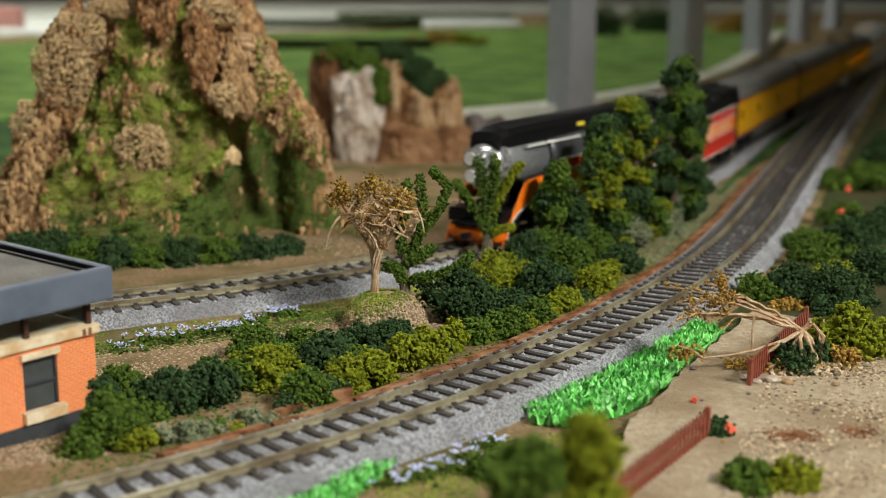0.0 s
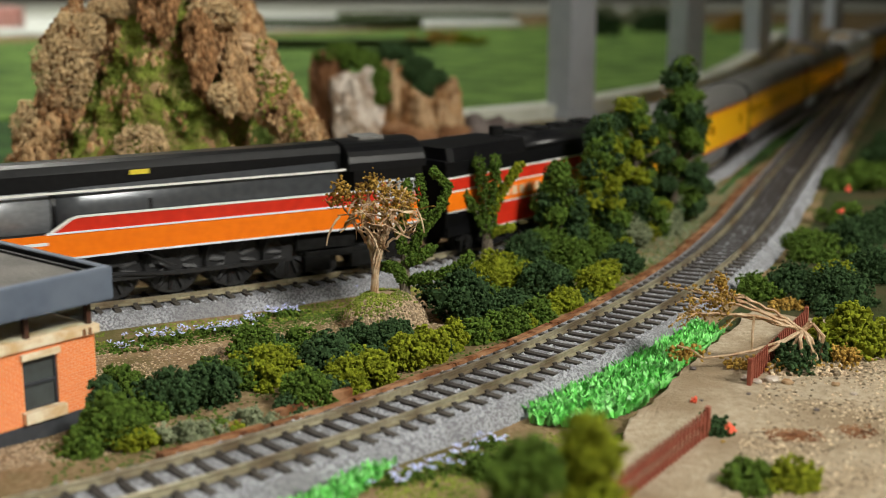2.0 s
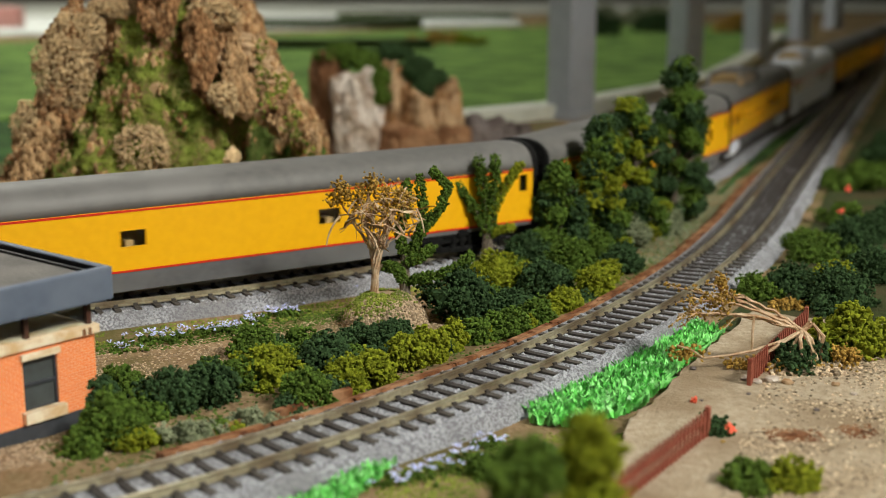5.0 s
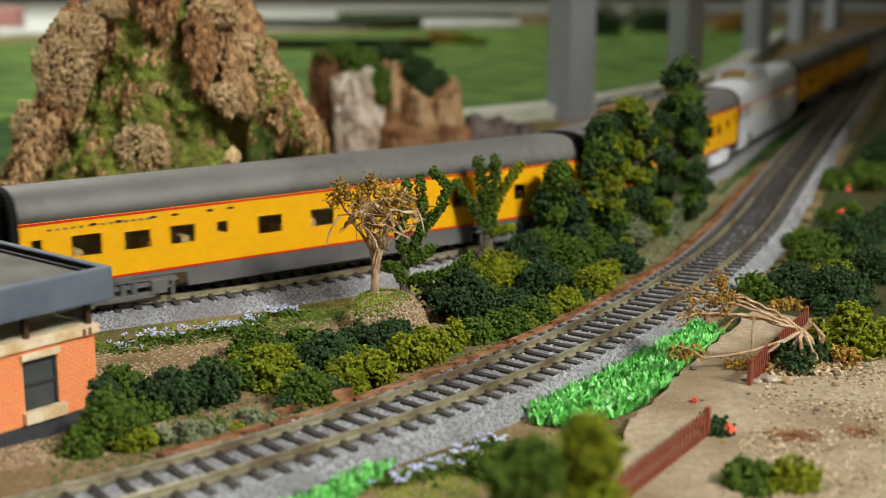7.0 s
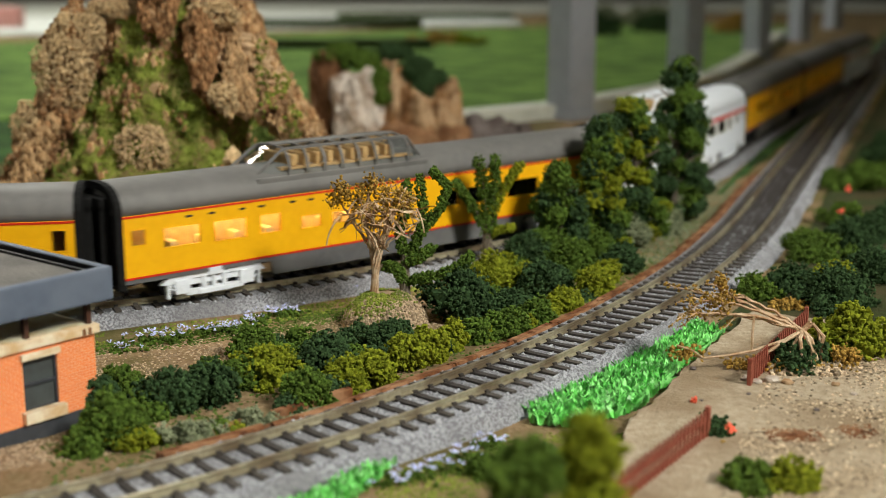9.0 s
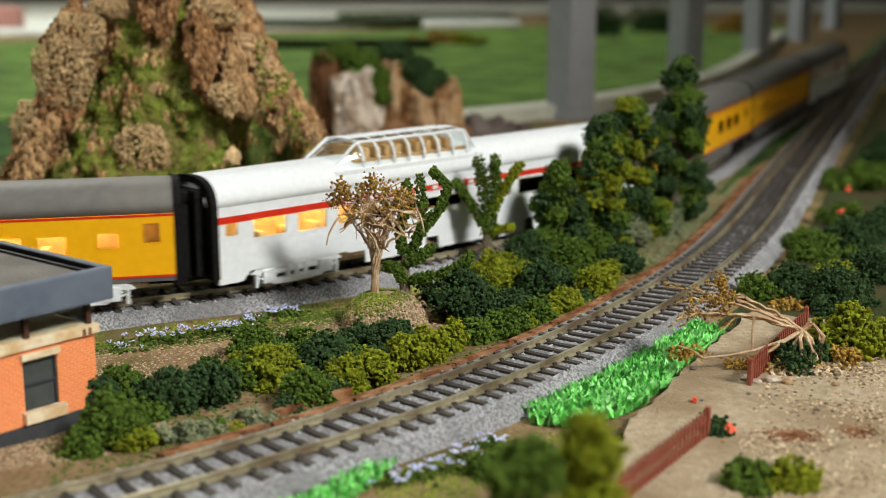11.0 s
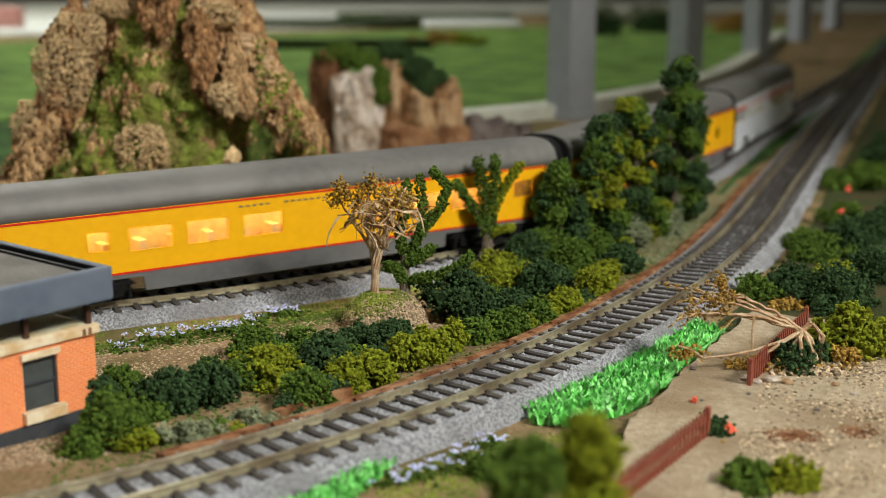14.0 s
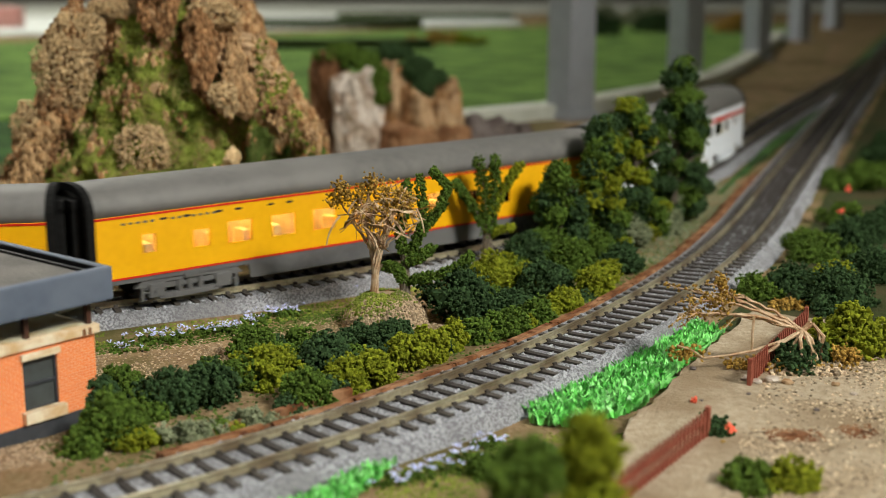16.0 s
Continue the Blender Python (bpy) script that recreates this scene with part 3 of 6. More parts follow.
def build_loco():
    L = 0.2005
    c = thing("steam_locomotive", "streamlined black, orange and red steam locomotive with silver smokebox", "locomotive")
    X = lambda x: x - L / 2
    # boiler and casing
    def ring(x, r, zc=0.0478, flat=1.0):
        return [(X(x), r * math.cos(a), zc + r * math.sin(a) * flat) for a in [2 * math.pi * i / 28 for i in range(28)]]
    bm = bmesh.new()
    loft(bm, [ring(0.0485, 0.0128), ring(0.06, 0.0132), ring(0.165, 0.0142, 0.0486)])
    part("boiler", bm, M["boiler"], c, "glossy dark grey boiler", True)
    bm = bmesh.new()
    loft(bm, [ring(0.0135, 0.0120), ring(0.0145, 0.0126), ring(0.0480, 0.0128)])
    part("smokebox", bm, M["smoke"], c, "silver-grey smokebox", True)
    for x in (0.0485, 0.085, 0.125):
        bm = bmesh.new()
        loft(bm, [ring(x, 0.0135), ring(x + 0.0012, 0.0135)])
        part("boiler_band", bm, M["black"], c)
    bm = bmesh.new()
    loft(bm, [ring(0.0110, 0.0128), ring(0.0137, 0.0128)])
    part("front_flange", bm, M["chrome"], c, "silver bolted smokebox ring")
    for i in range(16):
        a = 2 * math.pi * i / 16
        bm = bmesh.new()
        y, z = 0.0119 * math.cos(a), 0.0478 + 0.0119 * math.sin(a)
        cyl(bm, (X(0.0100), y, z), (X(0.0115), y, z), 0.0008, seg=6)
        part("bolt", bm, M["chrome"], c)
    bm = bmesh.new()
    loft(bm, [ring(0.0112, 0.0112), ring(0.0085, 0.0100), ring(0.0062, 0.0075), ring(0.0052, 0.0040)])
    part("smokebox_door", bm, M["chrome"], c, "domed silver smokebox door", True)
    for z in (0.0520, 0.0438):
        bm = bmesh.new()
        cyl(bm, (X(-0.0020), 0, z), (X(0.0075), 0, z), 0.0036, seg=20)
        h = part("headlight", bm, M["chrome"], c, "silver headlight barrel")
        bm = bmesh.new()
        cyl(bm, (X(-0.0026), 0, z), (X(-0.0021), 0, z), 0.0029, seg=18)
        part("lens", bm, M["white"], h)
    # skyline casing along the top
    bm = bmesh.new()
    prof = [(-0.0098, 0.0555), (-0.0094, 0.0620), (-0.0075, 0.0648), (-0.004, 0.0658), (0.004, 0.0658), (0.0075, 0.0648), (0.0094, 0.0620), (0.0098, 0.0555)]
    loft(bm, [[(X(x), y * k, 0.0555 + (z - 0.0555) * k2) for y, z in prof] for x, k, k2 in ((0.0085, 0.75, 0.35), (0.0105, 0.92, 0.75), (0.016, 1.0, 0.95), (0.03, 1.0, 1.0), (0.168, 1.0, 1.04))])
    part("skyline_casing", bm, M["black"], c, "black streamlined casing on the boiler")
    for k in (-1, 1):
        part("hand_rail", bx(X(0.026), X(0.168), *sorted((k * 0.0132, k * 0.0140)), 0.0553, 0.0561), M["white"], c, "thin bright hand rail")
        part("casing_plate", bx(X(0.079), X(0.0865), *sorted((k * 0.0098, k * 0.0102)), 0.0600, 0.0618), M["brass"], c, "small yellow number plate")
        # red upper panel with white edges
        y0, y1 = sorted((k * 0.0150, k * 0.0158))
        bm = bmesh.new()
        prism(bm, [(X(0.0475), 0.0412), (X(0.0545), 0.0456), (X(0.0575), 0.0463), (X(0.172), 0.0463), (X(0.172), 0.0412)], y0, y1)
        part("red_panel", bm, M["red"], c, "red side panel")
        bm = bmesh.new()
        prism(bm, [(X(0.0462), 0.0412), (X(0.0538), 0.0460), (X(0.0570), 0.0469), (X(0.172), 0.0469), (X(0.172), 0.0462), (X(0.0576), 0.0462), (X(0.0547), 0.0455), (X(0.0480), 0.0412)], y0 - 0.0003, y1 + 0.0003)
        part("panel_edge", bm, M["white"], c, "white edge line")
        # orange skirt sweeping down to the pilot
        bot = [(0.0035, 0.0118), (0.0060, 0.0190), (0.0090, 0.0232), (0.0150, 0.0266), (0.0232, 0.0291), (0.0380, 0.0308), (0.0750, 0.0313), (0.2000, 0.0313)]
        top = [(0.2000, 0.0407), (0.0280, 0.0407), (0.0235, 0.0402), (0.0200, 0.0388), (0.0165, 0.0352), (0.0120, 0.0292), (0.0065, 0.0212), (0.0005, 0.0120)]
        y0, y1 = sorted((k * 0.0155, k * 0.0163))
        bm = bmesh.new()
        prism(bm, [(X(x), z) for x, z in bot + top], y0, y1)
        part("skirt_panel", bm, M["orange"], c, "orange running-board skirt")
        bm = bmesh.new()
        prism(bm, [(X(x), z - 0.0003) for x, z in bot] + [(X(x), z + 0.0005) for x, z in bot[::-1]], y0 - 0.0003, y1 + 0.0003)
        part("skirt_edge", bm, M["silver"], c, "thin silver edge")
        part("skirt_edge", bx(X(0.045), X(0.200), y0 - 0.0003, y1 + 0.0003, 0.0406, 0.0412), M["silver"], c)
        part("builder_plate", bx(X(0.0365), X(0.0455), y0 - 0.0002, y1 + 0.0002, 0.0368, 0.0380), M["silver"], c)
    part("running_board", bx(X(0.020), X(0.200), -0.0154, 0.0154, 0.0396, 0.0405), M["black"], c)
    bm = bmesh.new()
    prism(bm, [(X(0.0012), 0.0126), (X(0.012), 0.0210), (X(0.02), 0.0260), (X(0.024), 0.0260), (X(0.0075), 0.0126)], -0.0155, 0.0155)
    part("pilot", bm, M["black"], c)
    part("deck_box", bx(X(0.001), X(0.016), -0.0146, 0.0146, 0.0216, 0.0262), M["black"], c)
    bm = bmesh.new()
    arc = [math.pi * i / 14 - math.pi / 2 for i in range(15)]
    loft(bm, [[(X(0.006 - d * math.cos(a)), 0.0157 * math.sin(a), z) for a in arc] for z, d in ((0.0118, 0.0050), (0.0140, 0.0085), (0.0180, 0.0100), (0.0205, 0.0088), (0.0218, 0.0060))])
    part("pilot_front", bm, M["orange"], c, "rounded orange pilot front", True)
    part("pilot_step", bx(X(-0.0045), X(0.003), -0.0095, 0.0095, 0.0205, 0.0224, 0.0006), M["black"], c)
    part("front_coupler", bx(X(-0.0085), X(-0.0030), -0.0016, 0.0016, 0.0150, 0.0180, 0.0005), M["steel"], c)
    part("deck", bx(X(0.002), X(0.030), -0.0148, 0.0148, 0.0262, 0.0276), M["black"], c)
    bm = bmesh.new()
    for k in (-1, 1):
        tube(bm, [(X(0.004), k * 0.013, 0.0275), (X(0.002), k * 0.013, 0.0300), (X(0.002), 0, 0.0306), (X(0.002), -k * 0.013, 0.0300)], 0.0003, 0.0003)
    part("front_rail", bm, M["chrome"], c)
    # running gear
    part("frame", bx(X(0.018), X(0.195), -0.0060, 0.0060, 0.0180, 0.0440), M["matte"], c)
    for k in (-1, 1):
        bm = bmesh.new()
        cyl(bm, (X(0.031), k * 0.0122, 0.0230), (X(0.049), k * 0.0122, 0.0230), 0.0046, seg=18)
        cyl(bm, (X(0.030), k * 0.0122, 0.0310), (X(0.050), k * 0.0122, 0.0310), 0.0028, seg=14)
        part("cylinder", bm, M["steel"], c)
        part("crosshead_guide", bx(X(0.049), X(0.074), *sorted((k * 0.0118, k * 0.0134)), 0.0252, 0.0262), M["steel"], c)
        part("side_rod", bx(X(0.066), X(0.140), *sorted((k * 0.0124, k * 0.0134)), 0.0196, 0.0212), M["steel"], c, "steel coupling rod")
        bm = bmesh.new()
        tube(bm, [(X(0.060), k * 0.0137, 0.0235), (X(0.094), k * 0.0137, 0.0204)], 0.0008, 0.0009)
        part("main_rod", bm, M["steel"], c)
        bm = bmesh.new()
        tube(bm, [(X(0.050), k * 0.0128, 0.0310), (X(0.082), k * 0.0128, 0.0300), (X(0.094), k * 0.0128, 0.0230)], 0.0006, 0.0006)
        part("valve_gear", bm, M["steel"], c)
        part("cab_step", bx(X(0.186), X(0.196), *sorted((k * 0.012, k * 0.0145)), 0.0165, 0.0342), M["matte"], c)
        bm = bmesh.new()
        for x in (0.155, 0.176):
            box(bm, X(x) - 0.006, X(x) + 0.006, *sorted((k * 0.0105, k * 0.0135)), 0.0140, 0.0205, 0.0008)
        box(bm, X(0.150), X(0.182), *sorted((k * 0.0110, k * 0.0128)), 0.0195, 0.0225, 0.0006)
        part("trailing_truck", bm, M["matte"], c)
        part("firebox", bx(X(0.146), X(0.172), *sorted((k * 0.006, k * 0.013)), 0.0235, 0.0440), M["matte"], c)
    for x in (0.070, 0.0945, 0.119, 0.1435):
        wheelset(c, X(x), 0.0112, name="driving_wheel", spokes=12)
    for x in (0.022, 0.044):
        wheelset(c, X(x), 0.0050)
    for x in (0.160, 0.180):
        wheelset(c, X(x), 0.0055)
    # cab
    holes = [(X(0.1820), X(0.1915), 0.0432, 0.0498), (X(0.1945), X(0.1985), 0.0432, 0.0498)]
    for k in (-1, 1):
        y0, y1 = sorted((k * 0.0152, k * 0.0161))
        bm = bmesh.new()
        wall_openings(bm, X(0.171), X(0.203), 0.0410, 0.0555, y0, y1, holes)
        part("cab_side", bm, M["black"], c)
        part("red_panel", bx(X(0.1715), X(0.1812), y0 - 0.0002, y1 + 0.0002, 0.0412, 0.0462), M["red"], c, "red side panel")
        part("red_panel", bx(X(0.1922), X(0.1938), y0 - 0.0002, y1 + 0.0002, 0.0412, 0.0462), M["red"], c)
        part("red_panel", bx(X(0.1992), X(0.2028), y0 - 0.0002, y1 + 0.0002, 0.0412, 0.0462), M["red"], c)
        part("red_panel", bx(X(0.1812), X(0.1992), y0 - 0.0002, y1 + 0.0002, 0.0412, 0.0425), M["red"], c)
        part("cab_skirt", bx(X(0.200), X(0.203), y0, y1, 0.0313, 0.0409), M["orange"], c)
        part("panel_edge", bx(X(0.1715), X(0.1812), y0 - 0.0003, y1 + 0.0003, 0.0462, 0.0468), M["white"], c)
        for xa, xb, za, zb in holes:
            bm = bmesh.new()
            t = 0.0006
            for a in ((xa - t, xa, za - t, zb + t), (xb, xb + t, za - t, zb + t), (xa, xb, za - t, za), (xa, xb, zb, zb + t), ((xa + xb) / 2 - t / 2, (xa + xb) / 2 + t / 2, za, zb)):
                box(bm, a[0], a[1], y0 - 0.0004, y1 + 0.0004, a[2], a[3])
            part("cab_window", bm, M["silver"], c, "silver-framed cab window")
        bars(c, X(0.181), 0, 0.0342, 0.0378, k * 0.0164, [0.0024] * 4, M["white"])
    bm = bmesh.new()
    loft(bm, [[(X(x), y, z) for y, z in roof_profile(0.0552, 0.0668, 0.0162)] for x in (0.1690, 0.2045)])
    part("cab_roof", bm, M["black"], c, "rounded black cab roof")
    part("cab_front", bx(X(0.171), X(0.1720), -0.0152, 0.0152, 0.0410, 0.0600), M["black"], c)
    part("hatch", bx(X(0.178), X(0.190), -0.006, 0.006, 0.0662, 0.0680, 0.0006), M["roofgrey"], c)
    return c, L


def build_tender():
    L = 0.142
    c = thing("tender", "red, orange and black coal tender with white lining", "tender")
    X = lambda x: x - L / 2
    for k in (-1, 1):
        y0, y1 = sorted((k * 0.0148, k * 0.0158))
        part("side", bx(X(0), X(L - 0.004), y0, y1, 0.0250, 0.0540), M["black"], c, "black upper tank side")
        for z0, z1, m, lab in ((0.0412, 0.0466, "red", "red band"), (0.0322, 0.0405, "orange", "orange letter band")):
            part("band", bx(X(0.001), X(L - 0.005), y0 - 0.0002, y1 + 0.0002, z0, z1), M[m], c, lab)
        bm = bmesh.new()
        prism(bm, [(X(0.016), 0.0315), (X(0.023), 0.0296), (X(0.0300), 0.0252), (X(0.0360), 0.0210), (X(L - 0.005), 0.0210), (X(L - 0.005), 0.0315)], y0 - 0.0002, y1 + 0.0002)
        part("band", bm, M["red"], c, "lower red band with a curved front")
        bm = bmesh.new()
        prism(bm, [(X(0.001), 0.0321), (X(0.015), 0.0321), (X(0.0235), 0.0302), (X(0.0306), 0.0257), (X(0.0366), 0.0213), (X(L - 0.005), 0.0213), (X(L - 0.005), 0.0207), (X(0.0358), 0.0207), (X(0.0298), 0.0250), (X(0.0226), 0.0294), (X(0.0145), 0.0314), (X(0.001), 0.0314)], y0 - 0.0004, y1 + 0.0004)
        part("lining", bm, M["white"], c, "white lining")
        for z in (0.0405, 0.0466):
            part("lining", bx(X(0.001), X(L - 0.005), y0 - 0.0004, y1 + 0.0004, z, z + 0.0007), M["white"], c)
        bm = bmesh.new()
        prism(bm, [(X(0.001), 0.0314), (X(0.0145), 0.0314), (X(0.0226), 0.0294), (X(0.0298), 0.0250), (X(0.0358), 0.0207), (X(0.001), 0.0205)], y0, y1)
        part("lower_front", bm, M["black"], c)
        part("lining", bx(X(0.001), X(L - 0.005), y0 - 0.0004, y1 + 0.0004, 0.0315, 0.0320), M["white"], c)
        w = [0.0040] * 8 + [-0.0062] + [0.0030] * 7
        bars(c, X(0.0235), 0, 0.0342, 0.0382, k * 0.0161, w, M["tan_letter"], gap=0.0019)
        bm = bmesh.new()
        for x in (L - 0.0098, L - 0.0062):
            cyl(bm, (X(x), k * 0.0163, 0.0215), (X(x), k * 0.0163, 0.0560), 0.0003, seg=6)
        for i in range(8):
            cyl(bm, (X(L - 0.0098), k * 0.0163, 0.0235 + i * 0.0042), (X(L - 0.0062), k * 0.0163, 0.0235 + i * 0.0042), 0.0003, seg=6)
        part("ladder", bm, M["black"], c, "black rung ladder")
        part("running_edge", bx(X(0.001), X(L - 0.005), *sorted((k * 0.0130, k * 0.0155)), 0.0205, 0.0248), M["matte"], c)
    part("tank", bx(X(0.0005), X(L - 0.0045), -0.0147, 0.0147, 0.0210, 0.0545), M["black"], c)
    bm = bmesh.new()
    loft(bm, [[(X(x), y, z) for y, z in roof_profile(0.0540, 0.0605, 0.0158)] for x in (0.058, L - 0.004)])
    part("tank_top", bm, M["black"], c, "rounded black tank top", True)
    bm = bmesh.new()
    loft(bm, [[(X(x), y * k, z) for y, z in ((-0.0158, 0.0535), (-0.0142, 0.0600), (0.0142, 0.0600), (0.0158, 0.0535))] for x, k in ((0.003, 0.9), (0.006, 1.0), (0.058, 1.0))])
    part("bunker", bm, M["black"], c)
    for x in (0.062, 0.08, 0.10, 0.12):
        part("roof_hatch", bx(X(x), X(x + 0.012), -0.0045, 0.0045, 0.0600, 0.0618, 0.0006), M["matte"], c)
    bm = bmesh.new()
    cyl(bm, (X(0.055), 0, 0.0600), (X(0.055), 0, 0.0645), 0.0035, seg=14)
    part("filler_cap", bm, M["matte"], c)
    part("rear_wall", bx(X(L - 0.004), X(L), -0.0150, 0.0150, 0.0180, 0.0590, 0.001), M["black"], c)
    part("coupler", bx(X(L), X(L + 0.008), -0.0015, 0.0015, 0.0165, 0.0190), M["matte"], c)
    part("drawbar", bx(X(-0.012), X(0.0005), -0.002, 0.002, 0.0190, 0.0205), M["matte"], c)
    bogie(c, X(0.032), M["matte"])
    bogie(c, X(L - 0.034), M["matte"])
    return c, L


def build_train():
    ob, L = build_loco()
    TRAIN.append((ob, 0.1254, L, 0.11))
    ob, L = build_tender()
    TRAIN.append((ob, 0.339, L, 0.076))
    head = [(-0.120, 0.0110, 0.0330, 0.0400), (-0.0553, 0.0100, 0.0325, 0.0388), (0.030, 0.0100, 0.0325, 0.0388), (0.1106, 0.0063, 0.0328, 0.0395), (0.1310, 0.0043, 0.0370, 0.0445)]
    sleeper = [(-0.1302, 0.0038, 0.0355, 0.0405), (-0.1114, 0.0116, 0.0325, 0.0405)] + win_row([-0.0913, -0.0726], 0.0105, 0.0325, 0.0395) + [(-0.0554, 0.0046, 0.0345, 0.0390)] \
        + win_row([-0.0338, -0.0088, 0.0157], 0.0110, 0.0318, 0.0390) + win_row([0.0422, 0.0633, 0.0766, 0.0995], 0.0066, 0.0316, 0.0388) + [(0.1306, 0.0048, 0.0357, 0.0433)]
    lounge = [(-0.1303, 0.0055, 0.0355, 0.0412), (-0.1118, 0.0158, 0.0330, 0.0405), (-0.0902, 0.0148, 0.0325, 0.0403), (-0.0714, 0.0098, 0.0328, 0.0402)] + win_row([-0.0515, -0.0357, -0.0217, -0.0078], 0.0098, 0.0324, 0.0374) \
        + [(0.0252, 0.0101, 0.0324, 0.0394), (0.0458, 0.0206, 0.0320, 0.0394), (0.0709, 0.0203, 0.0318, 0.0398), (0.0917, 0.0098, 0.0322, 0.0395), (0.1120, 0.0078, 0.0345, 0.0400), (0.1280, 0.0060, 0.0360, 0.0433)]
    diner = [(-0.1308, 0.0043, 0.0370, 0.0447), (-0.0888, 0.0080, 0.0325, 0.0398)] + win_row([-0.0678, -0.0438, -0.0193, 0.0360, 0.0600, 0.0830], 0.0174, 0.0312, 0.0400) + [(0.1156, 0.0108, 0.0334, 0.0410)]
    coach = [(-0.1149, 0.0056, 0.0316, 0.0388), (-0.0926, 0.0072, 0.0310, 0.0378)] + win_row([-0.0752, -0.0547, -0.0344, -0.0140, 0.0064, 0.0268], 0.0112, 0.0306, 0.0392) + [(0.0480, 0.0070, 0.0310, 0.0380), (0.0679, 0.0068, 0.0302, 0.0380), (0.1000, 0.0068, 0.0310, 0.0380)]
    specs = [
        ("baggage_car", "yellow and grey baggage car with red stripes", "yellow", "roofgrey", head, "matte", False, None),
        ("sleeping_car", "yellow and grey sleeping car with red stripes and small windows", "yellow", "roofgrey", sleeper, "grey", False, None),
        ("dome_car", "yellow dome car with grey roof and silver bogies", "yellow", "roofgrey", lounge, "silver", True, (-0.061, 0.004)),
        ("dome_car", "silver-white dome car with a red letter band and silver bogies", "silver", "silver", lounge, "silver", True, (-0.061, 0.004)),
        ("dining_car", "yellow and grey dining car with wide lit windows", "yellow", "roofgrey", diner, "matte", True, None),
        ("passenger_coach", "yellow and grey coach with a row of lit windows", "yellow", "roofgrey", coach, "grey", True, None),
        # silver car; its grey roof colour stands in for the dim light far back
        ("passenger_coach", "silver coach with red letter band, roof greyed as in dim light", "silver", "roofgrey", lounge, "silver", True, None),
    ]
    for i, (n, lab, body, roof, wins, bog, lit, dome) in enumerate(specs):
        c = side_coach(n, lab, M[body], M[roof], wins, M[bog], lit, dome, stripes=body == "yellow", white=body == "silver")
        for k in (-1, 1):
            y = k * (HALF_W + 0.0001)
            if body == "silver":
                bars(c, -0.0795, 0, 0.0411, 0.0427, y + (0.0002 * k), [0.0046] * 8 + [-0.0018] + [0.0036] * 7, M["white"], gap=0.0021)
            elif i in (1, 4, 5):
                bars(c, -0.030 if i == 4 else -0.126, 0, 0.0433, 0.0441, y, [0.0014] * 5 + [-0.004] + [0.0014] * 7, M["grey"], gap=0.0016)
        if i in (1, 2, 5):
            for x in (-0.110, -0.100, -0.086, -0.077, -0.062, -0.053):
                for k in (-1, 1):
                    part("vent", bx(x, x + 0.0028, *sorted((k * HALF_W, k * (HALF_W + 0.0003))), 0.0436, 0.0444), M["steel"], c)
        TRAIN.append((c, FRONT + (i - 2) * PITCH, CAR_L, 0.19))


build_train()


def run(t):
    """How far the train has rolled; it slows a little at the end."""
    return SPEED * t - float(np.interp(t, (0, 14.2, 15.0, 15.5, 16.0), (0, 0, 0.0030, 0.0052, 0.0070)))


def car_pose(front, length, spread, t):
    mid = front - run(t) + length / 2
    a, b = at(FAR, mid - spread / 2), at(FAR, mid + spread / 2)
    d = b - a
    m = (a + b) / 2
    return Matrix.Translation((m.x, m.y, 0)) @ Matrix.Rotation(math.atan2(d.y, d.x), 4, "Z")


# ---------------------------------------------------------------- background of the layout
GZ = 0.003


